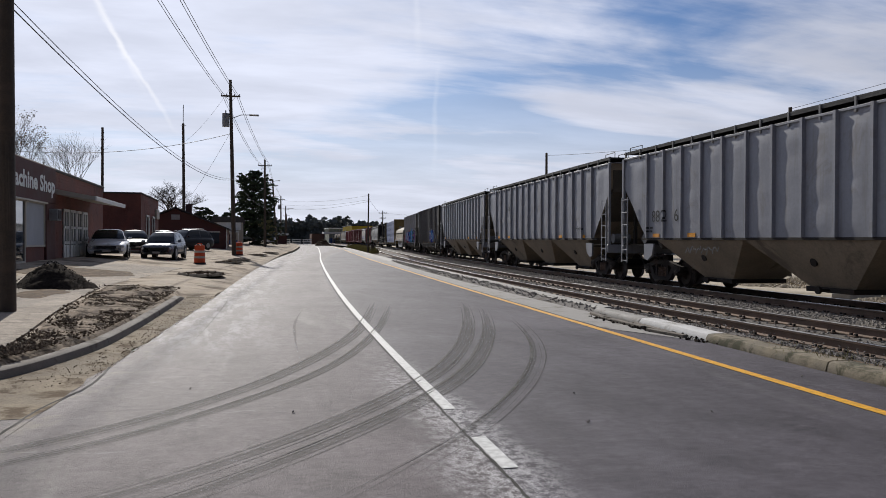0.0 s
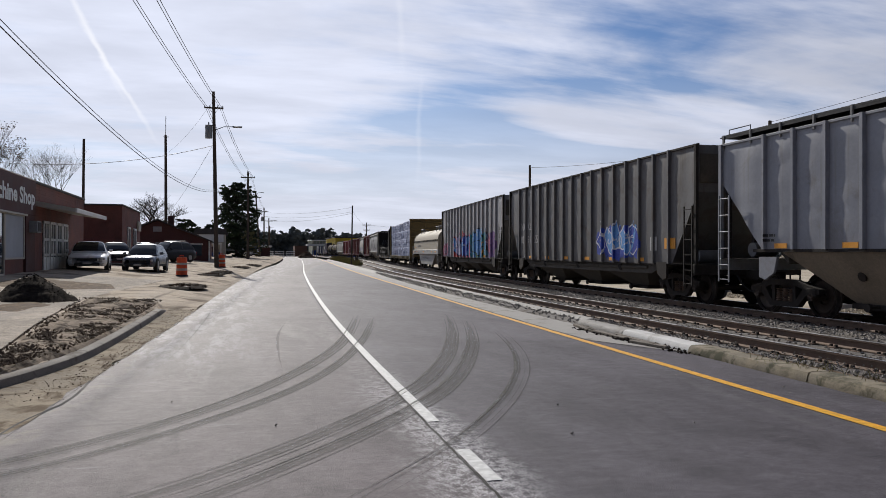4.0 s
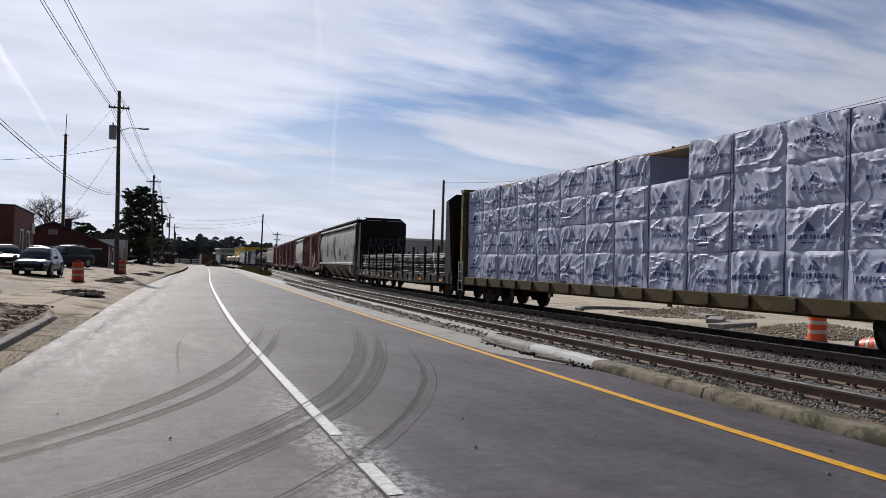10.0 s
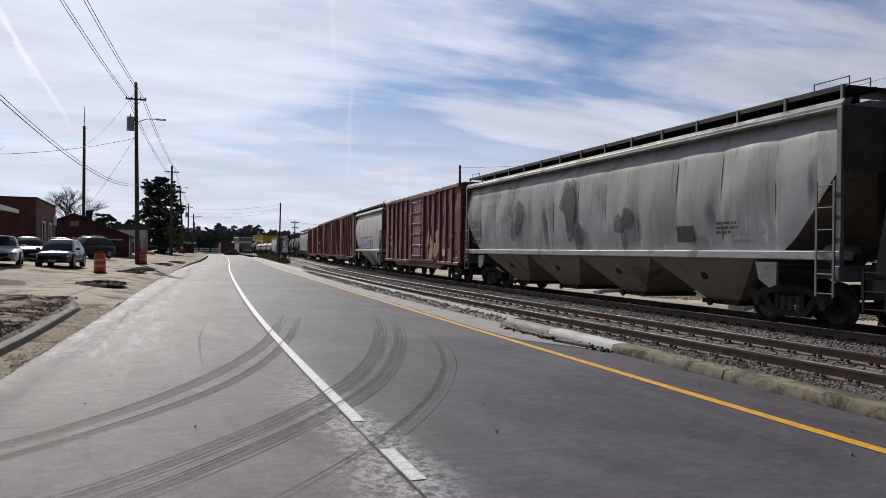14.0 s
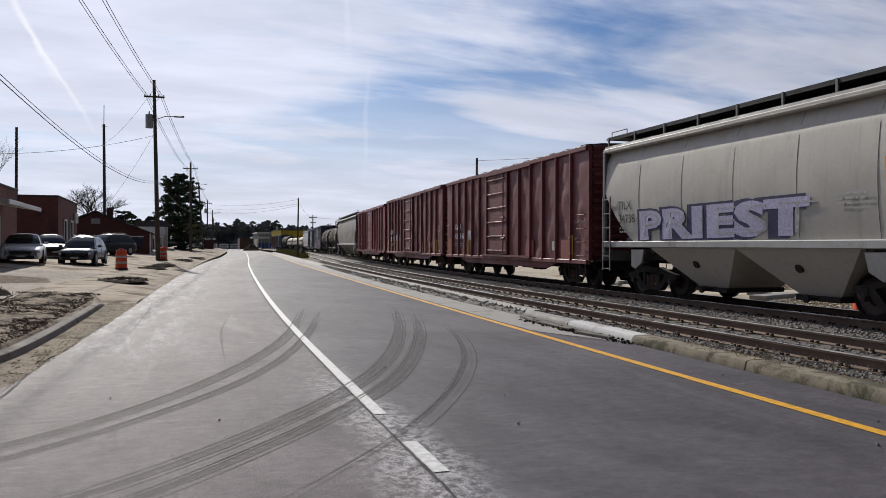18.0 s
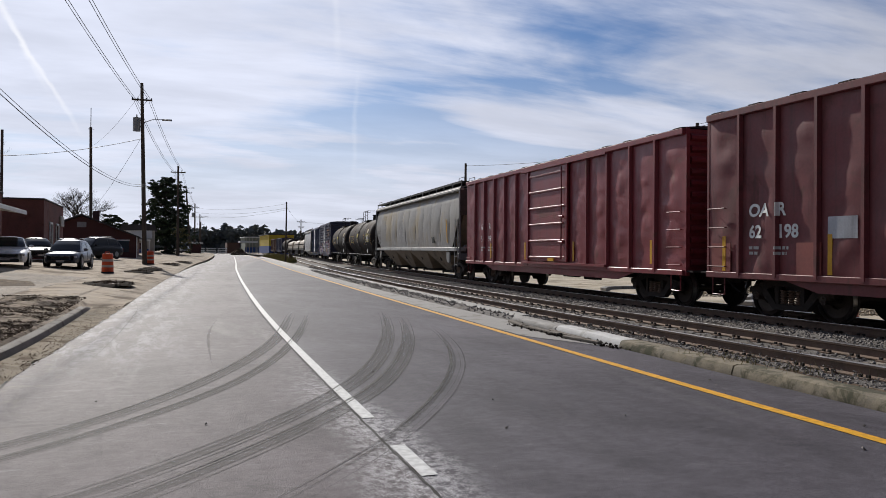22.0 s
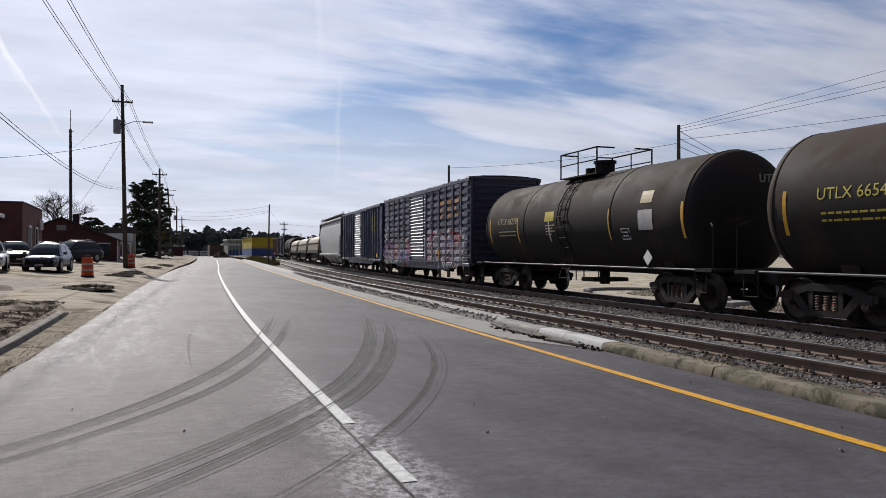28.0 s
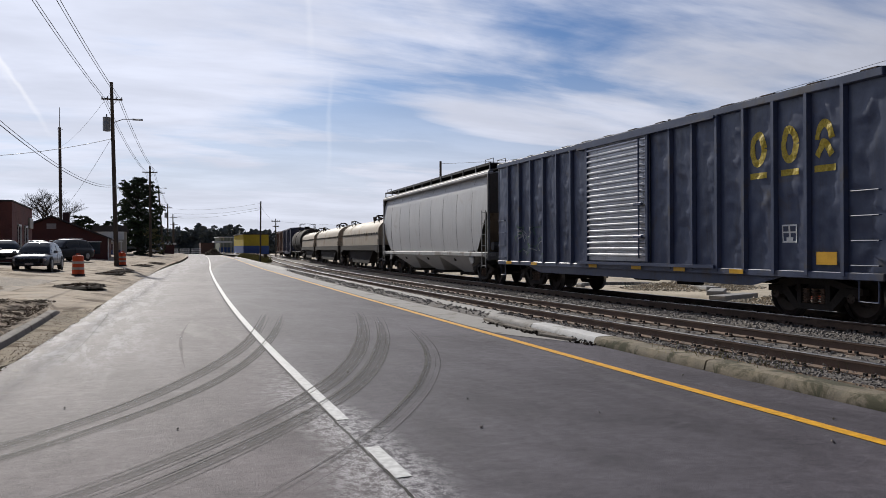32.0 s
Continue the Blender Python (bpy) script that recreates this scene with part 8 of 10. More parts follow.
    side_text(car, "TILX", half - 0.85, 2.42, 0.26, M["black_mark"], -HALF - 0.004)
    side_text(car, "637904", half - 0.85, 2.02, 0.26, M["black_mark"], -HALF + 0.004)
    side_bars(car, half - 0.9, 1.85, [(0, 0.9), (0, 0.8)], 0.05, M["black_mark"], -HALF + 0.02, 6)
    plate(car, "data_panel", -HALF - 0.01, -half + 4.4, -half + 4.85, 1.7, 2.0, M["black_mark"])
    plate(car, "reflector", -HALF - 0.012, -half + 2.0, -half + 2.12, 1.7, 2.8, M["yellow_mark"])
    hug(car)
    # tank cars
    for i in (16, 17):
        car, half = tank_car(SPAN[i], "black tank car filmed with brown dust, with yellow reflectors")
        enrol(i, car, half)
        R, zc = 1.50, 2.30
        word = "UTLX 66548" if i == 16 else "UTLX 662391"
        for y, flip in ((half - 1.95, 1), (-half + 5.4, 0)):
            if flip or i == 16:
                wrap_tank(car, lettering(word, 0.22), y if flip else -half + 3.4, 2.35, M["dull_yellow_mark"] if i == 16 else M["tan_mark"], R, zc)
                wrap_tank(car, bars([(0, 1.5), (0, 1.4)], 0.04, 0.09, random.Random(i)), (y if flip else -half + 3.4) - 0.1, 2.08, M["dull_yellow_mark"] if i == 16 else M["tan_mark"], R, zc)
        for y in (-half + 1.0, -half + 4.2, 0.9, half - 3.6, half - 1.15):
            wrap_tank(car, G().grid(lambda u, v: (u, v, 0), (0, 0.09), [k * 0.14 for k in range(7)]), y, 1.72, M["yellow_mark"] if y != 0.9 else M["grey_mark"], R, zc)
        wrap_tank(car, G().grid(lambda u, v: (u, v, 0), (0, 0.62), [k * 0.1 for k in range(6)]), -half + 2.75, 1.95, M["grey_mark"], R, zc)
        wrap_tank(car, G().grid(lambda u, v: (u, v, 0), (0, 0.5), [k * 0.1 for k in range(4)]), -half + 2.7, 2.62, M["tan_mark"], R, zc)
        g = G().add([(0, -0.2, 0), (0.2, 0, 0), (0, 0.2, 0), (-0.2, 0, 0)], [(0, 1, 2, 3)])
        part("placard", on_side(g, -1.47, -half + 2.35, 1.26), M["white_mark"], car, "white diamond placard", fix=False)
        part("placard_holder", G().box(-1.46, -1.40, -half + 2.32, -half + 2.38, 1.0, 1.1), M["frame_dark"], car)
        wrap_tank(car, G().grid(lambda u, v: (u, v, 0), (0, 0.62), [k * 0.1 for k in range(4)]), 1.15, 2.35, M["dull_yellow_mark"], R, zc)
        wrap_tank(car, bars([(0, 0.6), (0, 0.5), (0, 0.6), (0, 0.4)], 0.04, 0.05, random.Random(i + 3)), 1.1, 2.2, M["tan_mark"], R, zc)
        g = G()
        for u0, u1, v0, v1 in ((0, 0.4, 0, 0.03), (0, 0.4, 0.27, 0.3), (0, 0.03, 0, 0.3), (0.37, 0.4, 0, 0.3), (0.08, 0.32, 0.08, 0.12), (0.08, 0.32, 0.17, 0.21)):
            g.add([(u0, v0, 0), (u1, v0, 0), (u1, v1, 0), (u0, v1, 0)], [(0, 1, 2, 3)])
        wrap_tank(car, g, -half + 3.6, 1.72, M["grey_mark"], R, zc)
        g = lettering("UTLX", 0.2)
        g.v = [(p[0] + 0.1, -half + 0.32 - 0.03, p[1] + 3.0) for p in g.v]
        part("lettering", g, M["grey_mark"], car, fix=False)
    # black and blue box cars with ribbed steel doors
    car, half, W, d = boxcar(SPAN[18], M["black_box"], "black box car with pressed panels and colourful graffiti below", M["silver_door_dark"], style="slats", ribs=(6, 5), door=(0.08, 3.0), corrugated=True, z1=4.38, seed=11)
    enrol(18, car, half)
    wide = half - d[1] - 0.5
    mural(car, half - 0.3, 0.9, wide, 1.15, ["violet", "red", "tan", "pink"], ["violet", "red", "lilac", "pink", "orange", "teal"], "white", ["white", "orange", "green"], 91, 6, 0.035, "faded_", 0.35)
    mural(car, half - 0.3, 0.9, wide, 0.75, ["lilac", "red"], ["lilac", "white", "red", "violet", "navy"], "white", ["white", "green", "pink"], 92, 8, 0.04, "", 0.5)
    wide = half + d[0] - 0.9
    mural(car, d[0] - 0.1, 0.95, wide, 1.45, ["lilac", "white", "red", "lilac"], ["white", "lilac", "red", "white", "pink"], "white", ["white", "violet", "red"], 93, 7, 0.035, "faded_", 0.35)
    mural(car, d[0] - 0.2, 0.95, wide - 0.6, 1.25, ["white", "red", "lilac"], ["white", "red", "white", "lilac"], "lilac", ["white", "green", "orange"], 94, 8, 0.03, "faded_", 0.4)
    mural(car, d[0] - 3.5, 1.05, 1.0, 0.5, ["green", "white"], ["green", "navy"], "white", ["white"], 95, 3, 0.03)
    for y0, w in ((half - 0.3, 3.2), (d[0] - 0.4, 4.6)):
        g = G()
        rnd = random.Random(int(w * 10))
        for k in range(int(w / 0.3)):
            stroke(g, [(k * 0.3, 0.02), (k * 0.3 + 0.15, 0.14), (k * 0.3 + 0.3, 0.26 + rnd.uniform(-0.06, 0.06))], rnd.uniform(0.05, 0.14))
        part("graffiti", on_side(g, -HALF + 0.004, y0, 0.70), SPRAY["faded_white"], car, "pale sprayed strokes along the sill", fix=False)
    for k in range(3):
        for j, (u0, u1) in enumerate(((0.08, 0.52), (0.02, 0.34), (0.0, 0.58))):
            g = G().add([(u0, 0.29 * j, 0), (u1, 0.29 * j + 0.04, 0), (u1 - 0.05, 0.29 * j + 0.24, 0), (u0 + 0.03, 0.29 * j + 0.22, 0)], [(0, 1, 2, 3)])
            part("faded_mark", drape(on_side(g, 0, d[0] - (d[0] + half) / 6 * (2.22 + 1.0 * k), 2.85), car, 0.008), M["faded_orange"], car, fix=False)
    plate(car, "reflector", -HALF - 0.03, d[0] - 2.2, d[0] - 2.1, 1.1, 1.5, M["yellow_mark"])
    plate(car, "placard", -W - 0.03, -half + 1.0, -half + 1.35, 1.35, 1.75, M["orange_mark"])
    plate(car, "reflector", -W - 0.03, -half + 0.72, -half + 0.86, 1.0, 1.95, M["yellow_mark"])
    scrawl(car, -W - 0.02, half - 0.25, 2.6, 1.0, 0.3, "white", 61, 5, 0.03)
    scrawl(car, -W - 0.02, half - 0.2, 1.9, 0.6, 0.6, "white", 62, 3, 0.03)
    car, half, W, d = boxcar(SPAN[19], M["blue_box"], "dark blue box car with a bright corrugated steel door", M["silver_door"], style="slats", ribs=(8, 7), door=(0.2, 2.95), z1=4.30, seed=12, bulge=0.03, crinkle=0.03)
    enrol(19, car, half)
    step = (d[0] + half) / 8
    for k in range(3):
        y = d[0] - step * (4.25 + 1.0 * k)
        g = G()
        ring = [(0.27 + 0.19 * math.cos(a), 0.44 + 0.30 * math.sin(a)) for a in [2 * math.pi * i / 10 for i in range(11 if k < 2 else 6)]]
        stroke(g, ring, 0.15)
        if k == 2:
            stroke(g, [(0.08, 0.14), (0.27, 0.44), (0.46, 0.14)], 0.15)
        g.add([(0.0, -0.14, 0), (0.54, -0.14, 0), (0.54, -0.02, 0), (0.0, -0.02, 0)], [(0, 1, 2, 3)])
        part("yellow_shape", drape(on_side(g, 0, y + 0.06, 2.85, 0.0, 0.85), car, 0.010), M["faded_yellow"], car, "faded yellow shape", fix=False)
    for i, (sz, col) in enumerate(((1.0, "faded_green"), (0.8, "faded_white"))):
        scrawl_g = G()
        rnd = random.Random(300 + i)
        for _ in range(14):
            u, v = rnd.uniform(0, 1.9), rnd.uniform(0, 0.9) * sz
            stroke(scrawl_g, [(u, v), (u + rnd.uniform(-0.3, 0.3), v + rnd.uniform(0, 0.3)), (u + rnd.uniform(-0.4, 0.4), v + rnd.uniform(-0.2, 0.4))], 0.03)
        part("scrawl", drape(on_side(scrawl_g, 0, half - 1.4, 1.05), car, 0.012), SPRAY[col], car, "thin sprayed scrawl", fix=False)
    for y in (half - 1.0, half - 2.9, d[1] - 0.4, d[0] + 0.5, d[0] - 1.2, -half + 3.4):
        plate(car, "reflector", -HALF - 0.02, y - 0.2, y + 0.2, 0.83, 0.92, M["yellow_mark"])
    plate(car, "placard", -W - 0.045, -half + 0.95, -half + 1.4, 1.05, 1.28, M["yellow_mark"])
    g = G()
    for u0, u1, v0, v1 in ((0, 0.36, 0, 0.03), (0, 0.36, 0.31, 0.34), (0, 0.03, 0, 0.34), (0.33, 0.36, 0, 0.34), (0.1, 0.26, 0.0, 0.1), (0.16, 0.2, 0.1, 0.34), (0.03, 0.33, 0.18, 0.21)):
        g.add([(u0, v0, 0), (u1, v0, 0), (u1, v1, 0), (u0, v1, 0)], [(0, 1, 2, 3)])
    part("data_panel", drape(on_side(g, 0, -half + 2.25, 1.45), car, 0.012), M["white_mark"], car, fix=False)
    # tail of the train
    car, half = curved_hopper(SPAN[20], M["white_hopper"], "light grey covered hopper car with smooth curved sides", 3, z0=1.2, z1=4.1, seed=13, dents=0.006)
    enrol(20, car, half)
    for i in (21, 22, 23):
        car, half, _ = coil_car(SPAN[i], M["coil_dull"], M["frame_dark"], "dull tan coil car with a rounded hood", dull=True)
        enrol(i, car, half)
    car, half = tank_car(SPAN[24], "dusty grey tank car with a black end")
    car.children[0].data.materials[0] = M["silver_hopper"]
    enrol(24, car, half)
    for i in (25, 26):
        car, half, W, d = boxcar(SPAN[i], M["brown_box"] if i == 26 else M["black_box"], "rust-brown box car at the tail of the train", seed=20 + i, ribs=(6, 6))
        enrol(i, car, half)


def wrap_tank(car, g, y, z, material, R, zc, lift=0.0):
    """Lays flat marks round the tank's flank, their right towards -y."""
    out = []
    for p in g.v:
        zz = z + p[1]
        a = math.asin(max(-0.98, min(0.98, (zz - zc) / R)))
        rr = R + 0.004 + lift
        out.append((-rr * math.cos(a), y - p[0], zc + rr * math.sin(a)))
    h = G()
    h.v, h.f = out, g.f
    return part("marking", h, material, car, fix=False)


def extras_red(car, half, W, seed, lettered=""):
    rnd = random.Random(seed)
    if lettered:
        for k, (a, b) in enumerate((("OA", "62"), ("R", lettered))):
            side_text(car, a, half - 1.3 - 0.78 * k, 2.1, 0.26, M["white_mark"], -W - 0.016, spread=0.012)
            side_text(car, b, half - 1.3 - 0.78 * k, 1.66, 0.26, M["white_mark"], -W - 0.016, spread=0.012)
            side_bars(car, half - 1.3 - 0.78 * k, 1.42, [(0, 0.3), (0, 0.25)], 0.06, M["grey_mark"], -W - 0.016, seed + k)
        plate(car, "bare_patch", -W - 0.02, half - 4.0, half - 3.35, 1.62, 2.02, M["silver_door"], "bare metal patch")
    for k in range(0 if lettered else 2):
        side_bars(car, half - 0.8 - 0.55 * k, 2.1, [(0, 0.35)], 0.24, M["grey_mark"], -W - 0.016, seed + k)
        side_bars(car, half - 0.8 - 0.55 * k, 1.7, [(0, 0.38)], 0.24, M["grey_mark"], -W - 0.016, seed + k + 5)
        side_bars(car, half - 0.8 - 0.55 * k, 1.45, [(0, 0.25), (0, 0.25)], 0.06, M["grey_mark"], -W - 0.016, seed + k + 9)
    for y0, y1 in ((half - 0.75, half - 0.15), (half - 3.2, half - 2.6), (-half + 4.2, -half + 4.9), (-half + 1.1, -half + 1.9)):
        plate(car, "repair_patch", -W - 0.02, y0, y1, 0.92, 1.55, M["red_patch"], "brighter red repair patch")
    for y in (half - 0.55, half - 3.4, -half + 3.4, -half + 1.05):
        plate(car, "reflector", -W - 0.024, y - 0.05, y + 0.05, 0.95, 1.7, M["yellow_mark"])
    plate(car, "data_panel", -W - 0.024, -half + 2.2, -half + 2.6, 1.2, 1.5, M["grey_mark"])
    for k in range(3):
        scrawl(car, -W - 0.026, -half + 0.95 + 0.55 * rnd.random(), 1.0 + 0.5 * k, 0.7, 0.2, "faded_white", seed * 10 + k, 5, 0.014)


M["tan_mark"] = mat("tan_stencil", (0.42, 0.34, 0.2), 0.6, var=0.2, scale=4, bump=0)
M["silver_door_dark"] = mat("grey_metal_door", (0.21, 0.215, 0.24), 0.4, 0.5, var=0.2, scale=1.5, bump=0.05, streak=((0.09, 0.085, 0.09), 0.5))
M["faded_orange"] = worn_film("faded_orange_letter", (0.50, 0.24, 0.09), 0.6, 0.72, 6.0)
M["faded_yellow"] = worn_film("faded_yellow_letter", (0.50, 0.37, 0.03), 0.6, 0.8, 5.0)
M["red_patch"] = mat("red_patch_paint", (0.23, 0.06, 0.05), 0.6, var=0.15, scale=1.5, bump=0.05)
M["brown_box"] = mat("rust_brown_paint", (0.13, 0.065, 0.042), 0.7, var=0.2, scale=0.8, bump=0.1, streak=((0.07, 0.04, 0.03), 0.5))
build_train()

# ---- buildings beside the road ----


def brick_wall(parent, plane, a0, a1, z0, z1, at, facing, openings, course=0.15, seed=0):
    """Brick courses as real rows with recessed joints, in blocks of several bricks; plane 'x' (wall runs along y) or 'y'."""
    rnd = random.Random(seed)
    g = G()
    z = z0
    row = 0
    while z < z1 - 0.02:
        u = a0 - (0.3 if row % 2 else 0.0)
        while u < a1:
            e = min(u + 0.6, a1)
            s = max(u, a0)
            zz = min(z + course, z1)
            if e - s > 0.03 and not any(o[0] < (s + e) / 2 < o[1] and o[2] < (z + zz) / 2 < o[3] for o in openings):
                d = 0.012 + rnd.uniform(0, 0.003)
                lo, hi = sorted((at, at + facing * d))
                if plane == "x":
                    g.box(lo, hi, s + 0.003, e - 0.003, z + 0.003, zz - 0.003)
                else:
                    g.box(s + 0.003, e - 0.003, lo, hi, z + 0.003, zz - 0.003)
            u += 0.6
        z += course
        row += 1
    return tagged(part("brickwork", g, M["brick"], parent, fix=False), kind="stuff")


def window(parent, x, y0, y1, z0, z1, pane, name="window", bars_n=2):
    """A framed window in a wall that faces +x."""
    w = part(name, G().box(x - 0.02, x + 0.005, y0, y1, z0, z1), pane, parent)
    g = G()
    for a, b, c, d in ((y0 - 0.06, y1 + 0.06, z1, z1 + 0.07), (y0 - 0.06, y1 + 0.06, z0 - 0.07, z0), (y0 - 0.06, y0, z0, z1), (y1, y1 + 0.06, z0, z1)):
        g.box(x - 0.03, x + 0.05, a, b, c, d)
    for k in range(1, bars_n):
        y = y0 + (y1 - y0) * k / bars_n
        g.box(x - 0.01, x + 0.03, y - 0.025, y + 0.025, z0, z1)
    part("frame", g, M["cream"], w)
    return w


def machine_shop():
    b = thing("machine_shop", "low brick machine shop with a sign band and a flat awning", "building")
    X, z0, zt = -8.3, 0.62, 4.72
    part("wall", G().box(X - 9, X - 0.02, 22, 49.5, 0.0, zt - 0.05), M["brick"], b)
    doors = (39.0, 44.9, 0.6, 3.06)
    brick_wall(b, "x", 37.3, 49.5, z0, zt - 0.1, X - 0.02, 1, [doors], seed=1)
    brick_wall(b, "y", X - 9, X, z0, zt - 0.1, 49.5, 1, [], seed=2)
    part("parapet", G().box(X - 9.1, X + 0.06, 21.9, 49.62, zt - 0.1, zt + 0.02, 0.02), M["roof"], b)
    # sign band and shop front
    part("sign_band", G().box(X - 0.04, X + 0.10, 22, 37.3, 3.15, zt - 0.02, 0.02), M["sign_band"], b)
    part("pier", G().box(X - 0.04, X + 0.08, 35.75, 37.3, z0, 3.15, 0.01), M["sign_band"], b)
    part("band_trim", G().box(X + 0.0, X + 0.14, 22, 35.8, 3.08, 3.16, 0.01), M["cream"], b)
    words = lettering("Machine Shop", 0.64, 0.032, 0, 1.0)
    w = max(p[0] for p in words.v)
    k = 7.1 / w
    words.v = [(X + 0.115, 37.08 - (w - p[0]) * k, 3.62 + p[1]) for p in words.v]
    h = G()
    # the letters face the road: their right runs towards +y
    h.v, h.f = words.v, words.f
    part("sign_letters", h, M["white"], b, "white sign letters", fix=False)
    window(b, X, 32.8, 35.6, 1.35, 3.05, M["blind"], bars_n=1)
    window(b, X, 30.2, 32.6, 0.75, 3.05, M["pane"], bars_n=2)
    window(b, X, 24.0, 29.8, 1.2, 3.05, M["pane"], bars_n=3)
    ac = part("air_conditioner", G().box(X, X + 0.42, 36.2, 36.9, 2.4, 2.9, 0.02), M["grey_metal"], b)
    part("grille", G().box(X + 0.42, X + 0.435, 36.25, 36.85, 2.45, 2.85), M["roof"], ac)
    # glazed doors
    for k in range(4):
        y0 = doors[0] + 0.1 + k * 1.45
        d = part("door", G().box(X - 0.05, X + 0.0, y0, y0 + 1.3, z0, 3.0), M["pane"], b)
        g = G()
        for a, c in ((y0, y0 + 0.14), (y0 + 1.16, y0 + 1.3), (y0 + 0.6, y0 + 0.7)):
            g.box(X - 0.01, X + 0.05, a, c, z0, 3.0)
        for c in (z0, z0 + 0.75, 2.1, 2.9):
            g.box(X - 0.01, X + 0.05, y0, y0 + 1.3, c, c + 0.12)
        part("door_frame", g, M["white"], d)
        part("kick_panel", G().box(X, X + 0.03, y0 + 0.14, y0 + 1.16, z0 + 0.1, z0 + 0.7), M["white"], d)
    # flat awning
    g = G().prism([(X, 3.62), (-6.6, 3.36), (-6.6, 3.52), (X, 3.84)], 37.5, 46.0, "y")
    aw = part("awning", g, M["cream"], b, "pale flat awning over the doors")
    part("awning_edge", G().box(-6.63, -6.55, 37.46, 46.04, 3.34, 3.54, 0.01), M["white"], aw)


def brick_annexe():
    b = thing("brick_building", "plain dark red brick building with a flat roof", "building")
    zt, z0 = 4.95, 0.6
    part("wall", G().box(-15.5, -7.37, 59.02, 70.5, 0.0, zt - 0.05), M["brick"], b)
    brick_wall(b, "y", -15.5, -7.35, z0, zt - 0.08, 59.02, -1, [], seed=4)
    brick_wall(b, "x", 59.02, 70.5, z0, zt - 0.08, -7.37, 1, [(61.6, 63.6, 0.5, 3.6), (65.4, 67.6, 0.5, 3.6)], seed=5)
    part("coping", G().box(-15.6, -7.28, 58.94, 70.6, zt - 0.08, zt + 0.03, 0.02), M["roof"], b)
    for y in (61.8, 65.6):
        d = part("door", G().box(-7.38, -7.33, y, y + 1.7, z0, 3.3), M["pane"], b)
        g = G()
        for a, c in ((y, y + 0.15), (y + 1.55, y + 1.7)):
            g.box(-7.36, -7.28, a, c, z0, 3.4)
        g.box(-7.36, -7.28, y, y + 1.7, 3.3, 3.45)
        part("door_frame", g, M["white"], d)
    part("sign", G().box(-7.34, -7.2, 67.9, 69.9, 3.3, 4.1, 0.02), M["cream"], b)


def gable_house():
    b = thing("gabled_house", "dark red gabled house with a chimney", "house")
    x0, x1, xa, ze, za, y0, y1 = -11.6, -1.95, -6.75, 2.68, 4.66, 80.0, 94.0
    part("wall", G().prism([(x0, 0.2), (x1, 0.2), (x1, ze), (xa, za - 0.05), (x0, ze)], y0, y1, "y"), M["brick_far"], b)
    for a, c in ((x0 - 0.35, -1), (x1 + 0.35, 1)):
        zl = ze - 0.145
        g = G().prism([(a, zl), (xa, za + 0.02), (xa, za + 0.16), (a, zl + 0.14)], y0 - 0.35, y1 + 0.3, "y")
        part("roof", g, M["roof"], b)
    part("vent", G().box(-7.15, -6.35, y0 - 0.05, y0 + 0.02, 3.55, 4.05), M["grey_metal"], b)
    part("chimney", G().box(-6.2, -5.6, 85.5, 86.1, 4.0, 5.35, 0.02), M["brick_far"], b)
    w = part("window", G().box(-4.2, -2.6, y0 - 0.03, y0 + 0.02, 1.2, 2.3), M["pane"], b)
    part("frame", G().box(-4.3, -2.5, y0 - 0.06, y0 - 0.02, 2.3, 2.4), M["white"], w)
    part("downpipe", G().cyl((-1.9, y0 - 0.1, 0.5), (-1.9, y0 - 0.1, 2.7), 0.05, n=8), M["white"], b)


def pale_house():
    b = thing("pale_house", "pale grey house with a small blue porch", "house")
    part("wall", G().box(-4.4, -0.4, 110, 121, 0.2, 4.0), M["cream"], b)
    part("roof", G().prism([(-4.7, 3.95), (-0.1, 3.95), (-0.4, 4.75), (-4.4, 4.75)], 109.6, 121.4, "y"), M["roof"], b)
    part("upper_wall", G().box(-3.9, -0.7, 109.7, 109.95, 2.9, 4.72), M["white"], b)
    p = part("porch", G().box(-3.0, -0.9, 104.5, 109.9, 2.55, 2.72, 0.02), M["white"], b)
    for x in (-2.9, -1.9, -1.0):
        part("post", G().box(x - 0.08, x + 0.08, 104.6, 104.8, 0.5, 2.56), M["white"], p)
    part("porch_wall", G().box(-2.8, -1.0, 108.0, 108.2, 0.5, 1.5), M["blue_wall"], p)
    part("window", G().box(-2.9, -2.0, 109.88, 109.98, 1.3, 2.3), M["pane"], b)


